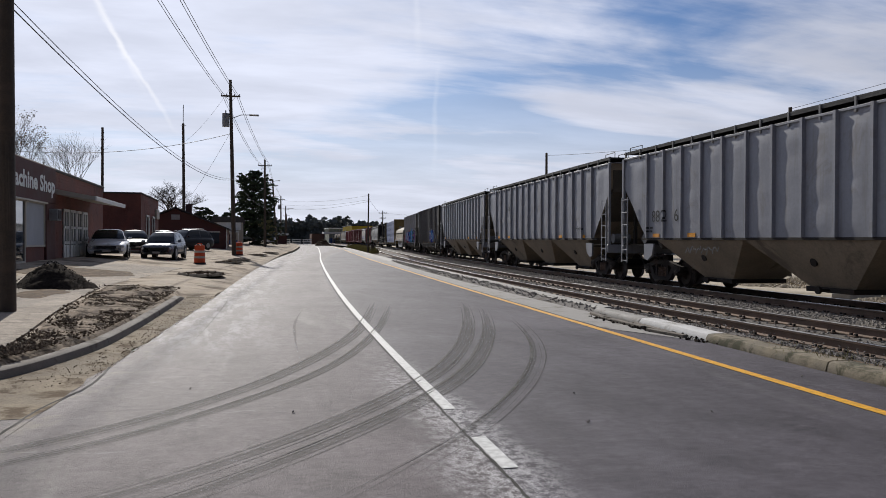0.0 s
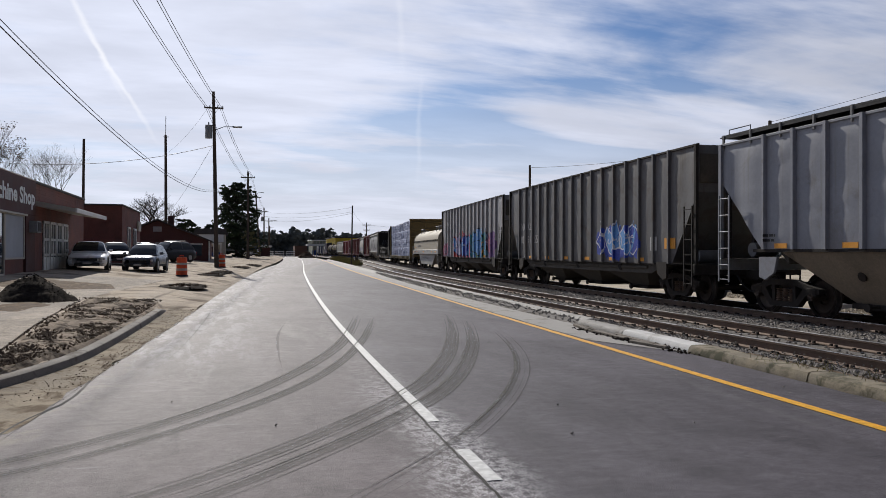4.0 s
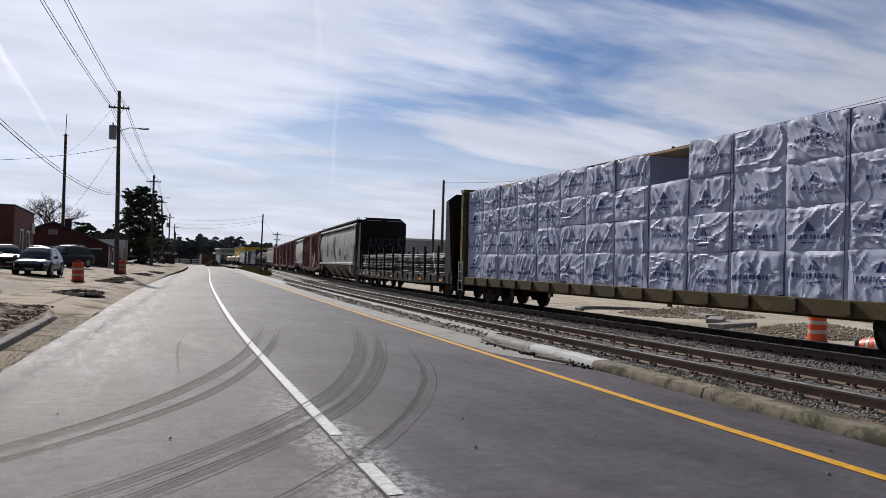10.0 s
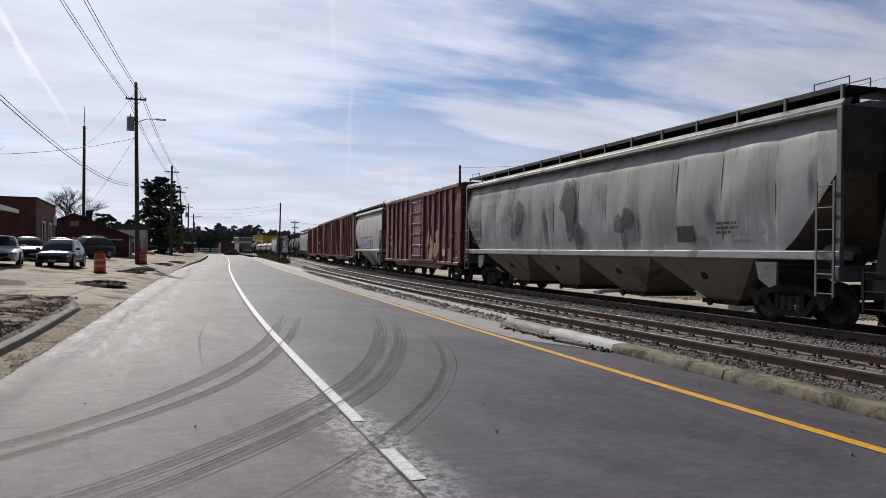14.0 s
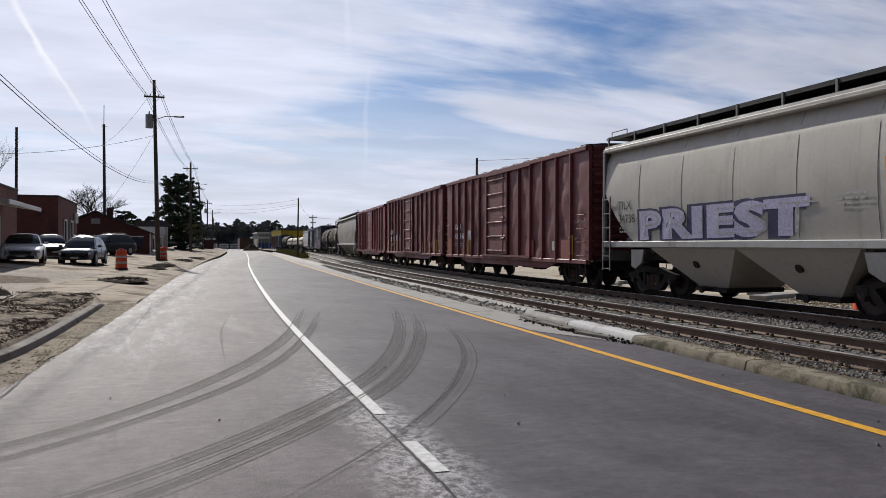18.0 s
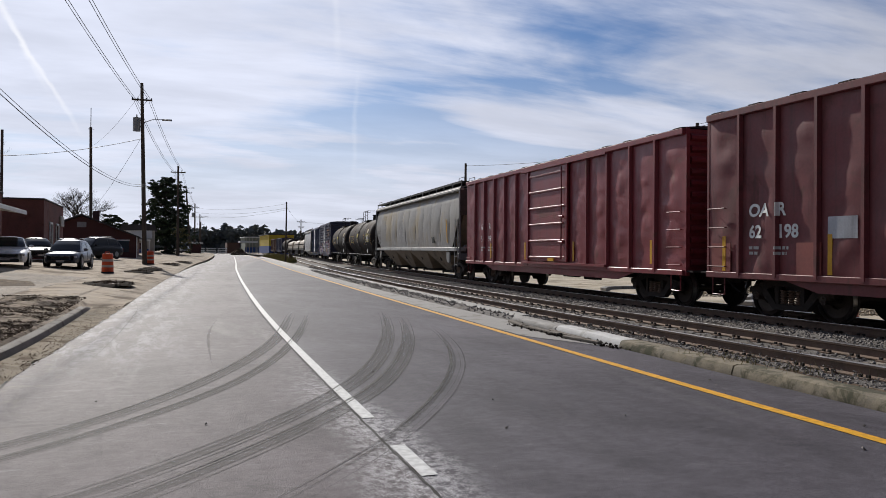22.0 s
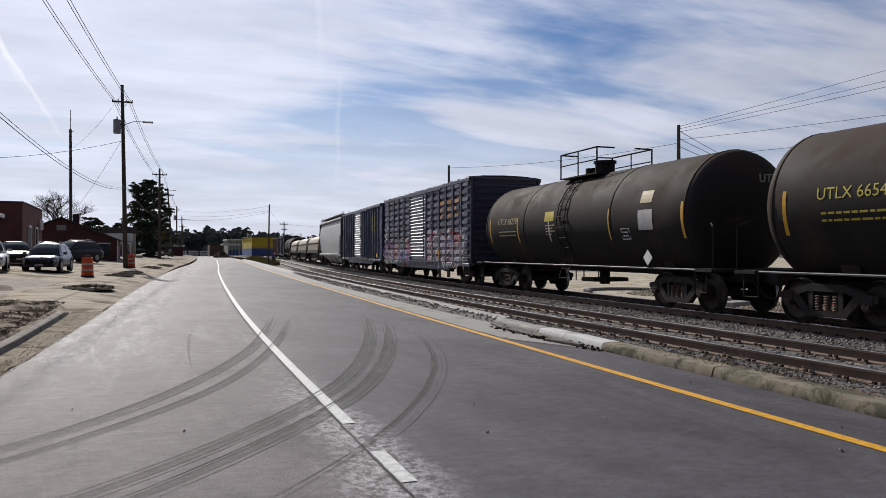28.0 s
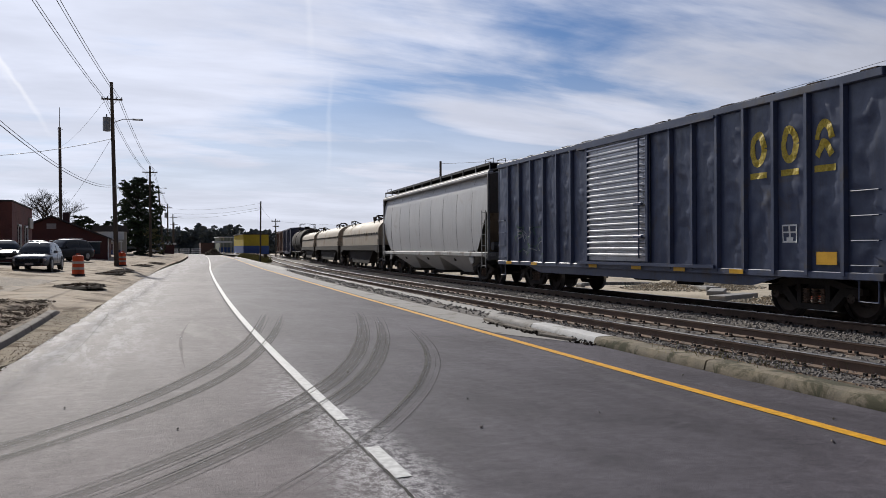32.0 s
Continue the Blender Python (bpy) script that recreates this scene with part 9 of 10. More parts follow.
def far_shops():
    b = thing("yellow_warehouse", "yellow warehouse with a blue base behind the tracks", "building")
    part("wall", G().box(34.8, 43.0, 260, 285, -0.5, 6.3), M["yellow_wall"], b)
    part("base_band", G().box(34.74, 43.06, 259.94, 285, -0.5, 2.6), M["blue_wall"], b)
    part("roof", G().box(34.5, 43.3, 259.7, 285.3, 6.3, 6.55, 0.03), M["roof"], b)
    b = thing("grey_warehouse", "long grey-green warehouse front with pale posts", "building")
    part("wall", G().box(32.6, 42.0, 312, 330, -0.5, 6.0), M["grey_green"], b)
    part("roof", G().box(32.2, 42.4, 311.6, 330, 6.0, 6.4, 0.05), M["white"], b)
    for k in range(8):
        part("post", G().box(32.8 + k * 1.25, 33.0 + k * 1.25, 311.7, 312.0, -0.5, 6.0), M["cream"], b)
    part("base_band", G().box(32.5, 42.1, 311.9, 312.1, -0.5, 2.2), M["blue_wall"], b)
    b = thing("long_warehouse", "long pale grey metal warehouse behind the tracks", "building")
    part("wall", G().box(38.5, 70.0, 112, 128, -0.6, 5.55), M["pale_metal"], b)
    part("roof", G().prism([(111.6, 5.55), (128.4, 5.55), (128.4, 5.75), (120, 6.2), (111.6, 5.85)], 38.2, 70.3, "x"), M["white"], b)
    for k in range(10):
        part("wall_rib", G().box(40.0 + 3.1 * k, 40.12 + 3.1 * k, 111.94, 112.0, -0.5, 5.5), M["pale_metal"], b)
    b = thing("far_shed", "low white-roofed shed far down the road", "building")
    part("wall", G().box(4.6, 9.0, 178, 184, 0.0, 2.6), M["brick_far"], b)
    part("roof", G().box(4.2, 9.4, 177.5, 184.5, 2.6, 3.0, 0.04), M["white"], b)
    b = thing("brown_building", "brown brick building far down the road", "building")
    part("wall", G().box(21.5, 25.5, 262, 270, -0.2, 3.6), M["brown_box"], b)
    part("canopy", G().box(25.6, 31.5, 262, 268, 3.6, 4.2, 0.04), M["white"], b)
    for x in (26.0, 28.7, 31.2):
        part("post", G().box(x - 0.12, x + 0.12, 262.2, 262.5, -0.2, 3.6), M["cream"], b)


M["pale_metal"] = mat("pale_metal_siding", (0.36, 0.39, 0.44), 0.6, var=0.1, scale=0.5, bump=0.1)
M["yellow_wall"] = mat("yellow_wall", (0.50, 0.36, 0.03), 0.8, var=0.15, scale=0.4, bump=0.1)
M["blue_wall"] = mat("blue_wall", (0.06, 0.10, 0.27), 0.8, var=0.15, scale=0.4, bump=0.1)
M["grey_green"] = mat("grey_green_wall", (0.25, 0.27, 0.22), 0.8, var=0.2, scale=0.4, bump=0.1)

# ---- poles and wires ----


def utility_pole(name, x, y, z0, zt, r=0.16, lean=(0.0, 0.0), arms=(), lamp=None, box=None, label="dark wooden utility pole with a crossarm"):
    p = thing(name, label, "utility pole", "utility poles", at=Matrix.Translation((x, y, z0)))
    h = zt - z0
    top = Vector((lean[0], lean[1], h))
    part("shaft", G().cyl((0, 0, -0.6), top, r, r * 0.62, n=12), M["wood_pole"], p, smooth=50)
    for k, (z, w) in enumerate(arms):
        c = top * ((z - z0) / h)
        a = part("crossarm", G().box(c.x - w, c.x + w, c.y - 0.06, c.y + 0.06, c.z - 0.06, c.z + 0.06, 0.01), M["wood_pole"], p)
        for s in (-0.92, -0.4, 0.4, 0.92):
            part("insulator", G().cyl((c.x + s * w, c.y, c.z + 0.05), (c.x + s * w, c.y, c.z + 0.2), 0.05, 0.03, n=8), M["grey_metal"], a)
        part("brace", G().tube([(c.x - w * 0.5, c.y - 0.07, c.z - 0.04), (c.x, c.y - 0.1, c.z - 0.55), (c.x + w * 0.5, c.y - 0.07, c.z - 0.04)], 0.02, 5), M["grey_metal"], a)
    if box:
        c = top * ((box - z0) / h)
        t = part("transformer", G().cyl((c.x - 0.42, c.y, c.z - 0.55), (c.x - 0.42, c.y, c.z + 0.5), 0.28, n=14), M["grey_metal"], p, smooth=40)
        part("bushing", G().cyl((c.x - 0.42, c.y, c.z + 0.5), (c.x - 0.42, c.y, c.z + 0.75), 0.06, 0.04, n=8), M["grey_metal"], t)
    if lamp:
        c = top * ((lamp[0] - z0) / h)
        s = lamp[1]
        a = part("lamp_arm", G().tube([(c.x, c.y, c.z - 0.2), (c.x + s * 0.5, c.y, c.z + 0.12), (c.x + s, c.y, c.z + 0.16)], 0.03, 6), M["grey_metal"], p)
        part("lamp_head", G().loft([[(c.x + s * f, c.y + w, c.z + 0.14 + q) for w, q in ((-v, 0), (0, -0.07), (v, 0), (0, 0.08))] for f, v in ((0.95, 0.05), (1.15, 0.13), (1.35, 0.12), (1.45, 0.03))]), M["grey_metal"], a)
    return p


def cable(a, b, sag, r=0.017, n=28, name="overhead_wire", label="thin black overhead wire"):
    a, b = Vector(a), Vector(b)
    pts = [a.lerp(b, i / n) - Vector((0, 0, sag * 4 * (i / n) * (1 - i / n))) for i in range(n + 1)]
    single(name, G().tube(pts, r, 5), M["wire"], label, "wire", "overhead wires", fix=False)


def build_poles():
    P0, P1, P2, P3, P4, P5 = (-4.2, 15.35), (-0.93, 64.0), (2.55, 110.0), (4.9, 150.0), (8.2, 190.0), (11.8, 240.0)
    utility_pole("utility_pole", *P0, 0.2, 13.9, 0.155, arms=((13.1, 1.9),), label="weathered wooden utility pole beside the pavement")
    utility_pole("utility_pole", *P1, 0.35, 14.4, 0.19, (-0.3, 0), arms=((13.1, 0.75),), lamp=(11.5, 1.5), box=11.2, label="wooden utility pole with transformer and street lamp arm")
    utility_pole("utility_pole", *P2, 0.45, 12.75, 0.2, arms=((11.9, 0.95), ), label="wooden utility pole with a crossarm")
    utility_pole("utility_pole", 5.75, 150.0, 0.45, 12.9, 0.2, (-0.85, 0), arms=((11.9, 1.0),), lamp=(12.7, 1.0), label="leaning wooden utility pole with a lamp arm")
    utility_pole("utility_pole", *P4, 0.4, 12.2, 0.22, arms=((11.3, 1.0),), lamp=(11.9, -1.4), box=9.5)
    utility_pole("utility_pole", *P5, 0.4, 11.9, 0.24, arms=((11.0, 1.2),), lamp=(11.0, 1.6))
    utility_pole("utility_pole", 13.6, 270.0, 0.2, 10.5, 0.24, arms=((9.8, 1.2),))
    g = G().cyl((-7.05, 95, 0.2), (-7.15, 95, 15.2), 0.19, 0.14, n=10)
    g.tube([(-7.15, 95, 15.1), (-7.13, 95, 17.4)], 0.04, 6)
    g.tube([(-7.4, 95, 15.0), (-6.8, 95, 15.0)], 0.03, 6)
    single("tall_mast", g, M["wood_pole"], "tall dark bare mast with a thin spike", "mast", smooth=50)
    single("bare_pole", G().cyl((-10.2, 60.5, 0.2), (-10.15, 60.5, 9.75), 0.11, 0.085, n=10), M["wood_pole"], "plain dark pole behind the shop", "pole", smooth=50)
    # poles by the tracks
    single("track_pole", G().cyl((13.65, 88.2, -0.3), (13.75, 88.2, 6.95), 0.11, 0.075, n=10), M["wood_pole"], "thin dark pole between road and tracks", "pole", smooth=50)
    single("track_stump", G().box(13.95, 14.35, 87.6, 88.3, -0.3, 1.0, 0.03), M["wood_pole"], "short dark post at the foot of the pole", "post")
    utility_pole("utility_pole", 26.2, 150.0, -0.5, 7.4, 0.14, arms=((6.9, 0.8), (5.9, 0.6)))
    utility_pole("utility_pole", 24.3, 60.0, -0.5, 8.9, 0.15, label="plain dark pole behind the train")
    utility_pole("utility_pole", 23.1, 59.0, -0.5, 6.3, 0.13, label="short plain dark pole behind the train")
    utility_pole("utility_pole", 32.1, 40.1, -0.6, 9.75, 0.17, label="dark wooden pole that carries many wires behind the train")
    utility_pole("utility_pole", 117.0, 100.0, -0.6, 13.9, 0.24, arms=((13.2, 1.9), (12.2, 1.9)))
    utility_pole("utility_pole", 113.5, 100.0, -0.6, 12.0, 0.2, arms=((11.4, 1.0),))
    utility_pole("utility_pole", 83.0, 100.0, -0.6, 8.0, 0.18)
    # along the road
    for dz, off in ((13.75, -0.66), (13.75, -0.50), (13.75, 0.44), (13.75, 0.60)):
        cable((P0[0] - 1.1 + off * 0.9, P0[1], 13.3), (P1[0] - 0.28 + off, P1[1], dz - 0.55), 0.5)
        cable((P1[0] - 0.28 + off, P1[1], dz - 0.55), (P2[0] + off * 1.1, P2[1], 12.1), 0.6)
        cable((P2[0] + off, P2[1], 12.1), (4.95 + off, 150, 12.1), 0.6, 0.014)
        cable((4.95 + off, 150, 12.1), (P4[0] + off, P4[1], 11.5), 0.6, 0.016)
        cable((P0[0] - 1.1 + off * 0.9, P0[1], 13.3), (P0[0] - 4.5 + off * 0.9, -30.0, 13.3), 0.5)
    for z, r in ((6.5, 0.011), (6.63, 0.008)):
        cable((P0[0], P0[1], z - 0.64), (P1[0], P1[1], z - 0.05), 1.05, r * 1.25)
        cable((P1[0], P1[1], z), (P2[0], P2[1], z - 0.3), 0.6, r)
        cable((P2[0], P2[1], z - 0.3), (5.5, 150, z), 0.6, r)
    cable((P1[0] - 0.25, P1[1], 10.1), (-15.5, 60.0, 7.8), 0.65, 0.02)
    cable((-15.5, 60.0, 7.8), (-30, 57, 8.6), 0.4, 0.02)
    cable((P1[0] - 0.2, P1[1], 10.4), (-6.0, 81.0, 5.1), 0.3, 0.012)
    cable((P1[0] - 0.2, P1[1], 13.9), (-7.1, 95, 13.0), 0.5, 0.01)
    # across the far road
    for z0, z1 in ((6.9, 9.3), (6.4, 8.5), (6.2, 7.6)):
        cable((13.75, 88.2, z0 - 0.15), (5.5, 150.0, z1), 0.6, 0.012)
    cable((13.75, 88.2, 6.4), (26.2, 150.0, 6.8), 0.4, 0.012)
    cable((26.2, 150.0, 6.9), (60, 140.0, 6.2), 0.6, 0.014)
    # behind the train
    cable((24.3, 60.0, 8.7), (32.1, 40.1, 8.6), 0.35, 0.014)
    top = (32.1, 40.1)
    for z, tx, ty, tz in ((9.65, 52, 18, 16.5), (9.5, 52, 18, 15.2), (9.3, 52, 18, 14.6), (8.8, 52, 18, 11.2), (7.6, 52, 18, 9.9)):
        cable((*top, z), (tx, ty, tz), 0.25, 0.013)
    for z, tz, sag in ((9.4, 12.6, 1.6), (8.9, 12.5, 1.3), (8.4, 11.4, 1.0), (7.2, 10.5, 0.8)):
        cable((*top, z), (115.0, 100.0, tz), sag, 0.02)


# ---- trees ----


def bare_tree(name, x, y, z, h, spread, label, seed, leafy=0.0, depth=5, stout=0.011, thin=0.62):
    rnd = random.Random(seed)
    t = thing(name, label, "tree", "bare trees", at=Matrix.Translation((x, y, z)))
    g, tips = G(), []

    def grow(p, d, length, r, k):
        q = p + d * length
        g.cyl(p, q, r, r * 0.68, n=6 if k > 2 else 4, caps=False)
        if k == 0:
            tips.append(q)
            return
        for _ in range(3 if k > 1 else 2):
            side = Vector((rnd.uniform(-1, 1), rnd.uniform(-1, 1), rnd.uniform(-0.25, 0.6))) * spread
            grow(q, (d + side).normalized(), length * rnd.uniform(0.62, 0.86), r * thin, k - 1)

    grow(Vector((0, 0, -0.3)), Vector((0, 0, 1)), h * 0.26, h * stout, depth)
    part("trunk", g, M["bark"], t, fix=False)
    if leafy:
        lv = G()
        for q in tips:
            if rnd.random() < leafy:
                for _ in range(3):
                    leaf(lv, q + Vector((rnd.gauss(0, 0.15), rnd.gauss(0, 0.15), rnd.gauss(0, 0.15))), 0.06, rnd)
        part("crown", lv, M["leaf_autumn"], t, fix=False)


def leaf(g, c, s, rnd):
    a, b = rnd.uniform(0, 6.28), rnd.uniform(-0.9, 0.9)
    u = Vector((math.cos(a), math.sin(a), 0)) * s
    w = Vector((-math.sin(a) * math.sin(b), math.cos(a) * math.sin(b), math.cos(b))) * s * rnd.uniform(0.5, 0.9)
    g.add([c - u, c - w, c + u, c + w], [(0, 1, 2, 3)])


def leafy_tree(name, x, y, z, h, crown, label, seed, material, leaves=5000, size=0.22, trunk=0.25, clumps=26, low=0.3):
    """Trunk, limbs and a crown of many small leaves gathered in uneven clumps. crown: list of (height share, radius)."""
    rnd = random.Random(seed)
    t = thing(name, label, "tree", "trees", at=Matrix.Translation((x, y, z)))
    g = G().cyl((0, 0, -0.4), (rnd.uniform(-0.2, 0.2), 0, h * 0.93), trunk, trunk * 0.2, n=8)
    lv = G()
    hs, rs = [c[0] for c in crown], [c[1] for c in crown]
    for k in range(clumps):
        f = low + (1 - low) * (k + rnd.random()) / clumps
        R = float(np.interp(f, hs, rs))
        a = k * 2.4 + rnd.uniform(-0.4, 0.4)
        r = R * rnd.uniform(0.35, 0.95)
        c = Vector((math.cos(a) * r, math.sin(a) * r, h * f))
        g.cyl((0, 0, max(0.3, h * f - r * 0.35)), c, trunk * 0.3, trunk * 0.08, n=5, caps=False)
        m = max(0.4, R * rnd.uniform(0.16, 0.34))
        tufts = [c + Vector((rnd.gauss(0, m * 1.0), rnd.gauss(0, m * 1.0), rnd.gauss(0, m * 0.45))) for _ in range(5)]
        for q in tufts:
            g.cyl(c * 0.97, q, trunk * 0.07, trunk * 0.03, n=3, caps=False)
            for _ in range(leaves // (clumps * 5)):
                d = Vector((rnd.gauss(0, 1), rnd.gauss(0, 1), rnd.gauss(0, 0.6))).normalized() * rnd.random() ** 0.6 * m * 0.85
                leaf(lv, q + Vector((d.x, d.y, d.z * 0.6)), size * rnd.uniform(0.35, 1.0), rnd)
    part("trunk", g, M["bark"], t, fix=False)
    part("crown", lv, material, t, fix=False)


def far_woods(x0, y0, x1, y1, h, n, seed, name="far_woods"):
    """A distant belt of trees of uneven height."""
    rnd = random.Random(seed)
    g = G()
    for i in range(n):
        f = rnd.random()
        x, y = x0 + (x1 - x0) * f + rnd.uniform(-6, 6), y0 + (y1 - y0) * f + rnd.uniform(-10, 10)
        hh = h * (0.62 + 0.38 * noise.noise(Vector((f * 7.0, seed, 0)))) * rnd.uniform(0.75, 1.1)
        for _ in range(46):
            k = rnd.random()
            rr = 3.4 * (1 - 0.55 * k)
            leaf(g, Vector((x + rnd.gauss(0, rr * 0.5), y + rnd.gauss(0, rr * 0.5), -0.8 + hh * (0.05 + 0.95 * k))), rnd.uniform(0.6, 1.5), rnd)
    single(name, g, M["leaf_far"], "belt of far woods greyed by haze", "woods", kind="stuff", fix=False)


def build_trees():
    leafy_tree("evergreen_tree", 1.2, 128.0, 0.4, 12.1, [(0.12, 2.0), (0.3, 2.7), (0.55, 2.9), (0.8, 2.6), (0.95, 1.6), (1.0, 0.9)], "tall dark evergreen tree behind the poles", 3, M["leaf"], 34000, 0.17, 0.3, 95, 0.14)
    leafy_tree("bush", 1.6, 117.0, 0.4, 2.6, [(0.0, 1.6), (0.6, 1.7), (1.0, 0.6)], "dark round bush beside the pole", 4, M["leaf"], 1500, 0.2, 0.08, 14, 0.15)
    leafy_tree("bush", 3.0, 121.0, 0.4, 4.2, [(0.0, 1.0), (0.6, 1.3), (1.0, 0.5)], "yellow-green shrub behind the pole", 5, M["weed"], 1000, 0.2, 0.08, 12, 0.2)
    leafy_tree("pine_tree", 46.2, 90.0, -0.6, 11.8, [(0.3, 3.9), (0.5, 3.0), (0.65, 2.6), (0.85, 2.0), (1.0, 0.8)], "pine with open layered boughs behind the tracks", 6, M["leaf"], 15000, 0.19, 0.2, 60, 0.32)
    leafy_tree("pine_tree", 66.0, 98.0, -0.6, 10.8, [(0.3, 4.2), (0.6, 4.4), (0.85, 3.0), (1.0, 1.2)], "broad dark pine behind the tracks", 7, M["leaf"], 15000, 0.2, 0.24, 60, 0.34)
    leafy_tree("pine_tree", 72.0, 98.0, -0.6, 8.8, [(0.3, 3.4), (0.6, 3.4), (1.0, 1.0)], "rounded dark pine behind the tracks", 8, M["leaf"], 12000, 0.2, 0.22, 50, 0.34)
    leafy_tree("shrub", 61.0, 99.0, -0.6, 5.0, [(0.2, 2.4), (0.7, 2.4), (1.0, 1.0)], "russet shrub beside the pines", 9, M["leaf_autumn"], 1800, 0.24, 0.12, 14, 0.2)
    bare_tree("bare_tree", 80.0, 90.0, -0.6, 8.6, 0.75, "bare crooked tree behind the tracks", 12)
    bare_tree("bare_tree", -13.9, 70.0, 0.5, 10.2, 0.55, "tall bare tree behind the shop", 13, depth=7, stout=0.010, thin=0.60)
    bare_tree("bare_tree", -16.6, 66.0, 0.5, 10.8, 0.5, "bare tree with a few last leaves behind the shop", 14, 0.35, 7, 0.010, 0.60)
    bare_tree("bare_tree", -10.2, 108.0, 0.5, 9.9, 1.0, "spreading bare tree behind the gabled house", 15, depth=7, stout=0.024, thin=0.62)
    leafy_tree("pine_tree", -6.6, 135.0, 0.4, 6.4, [(0.1, 2.2), (0.5, 2.8), (1.0, 1.2)], "dark round tree behind the houses", 16, M["leaf"], 5000, 0.24, 0.2, 34, 0.12)
    leafy_tree("pine_tree", -3.0, 150.0, 0.4, 6.0, [(0.1, 2.2), (0.5, 3.0), (1.0, 1.2)], "dark round tree behind the houses", 17, M["leaf"], 5000, 0.24, 0.2, 34, 0.12)
    leafy_tree("pine_tree", 4.0, 165.0, 0.4, 7.0, [(0.1, 2.2), (0.5, 3.0), (1.0, 1.2)], "dark round tree far along the road", 18, M["leaf"], 5000, 0.24, 0.2, 34, 0.12)
    far_woods(8, 360, 62, 372, 17.5, 190, 3)
    far_woods(-120, 300, 10, 330, 9.0, 150, 4)
    far_woods(58, 400, 330, 240, 9.0, 200, 5)
    far_woods(-70, 120, -200, 60, 9.0, 80, 6)
    # tall dry weeds between road and track
    rnd = random.Random(31)
    g = G()
    for _ in range(2600):
        s = rnd.uniform(84, 150)
        a, b = yellow_line(s) + 1.7, on_track(NEAR_TRACK - 1.9, s).x
        x = rnd.uniform(a, max(b, a + 0.8))
        h = rnd.uniform(0.3, 0.95)
        d = Vector((rnd.uniform(-0.25, 0.25), rnd.uniform(-0.25, 0.25), h))
        g.add([(x - 0.05, s, 0.0), (x + 0.05, s, 0.0), (x + d.x, s + d.y, h)], [(0, 1, 2)])
    single("roadside_weeds", g, M["weed"], "tall dry weeds between road and track", "weeds", kind="stuff", fix=False)
    g = G()
    for cx, cy, n in ((7.28, 8.2, 60), (7.35, 7.4, 40), (7.6, 6.9, 16), (7.75, 6.0, 14), (7.2, 8.9, 20), (7.8, 5.4, 10)):
        for _ in range(n):
            x, y = cx + rnd.gauss(0, 0.16), cy + rnd.gauss(0, 0.22)
            h = rnd.uniform(0.04, 0.17)
            a = rnd.uniform(0, 6.28)
            g.add([(x - 0.005, y, 0.11), (x + 0.005, y, 0.11), (x + math.cos(a) * h * 0.6, y + math.sin(a) * h * 0.6, 0.11 + h)], [(0, 1, 2)])
    single("kerb_weeds", g, M["weed"], "small dry weeds growing over the kerb", "weeds", kind="stuff", fix=False)


# ---- parked vehicles ----


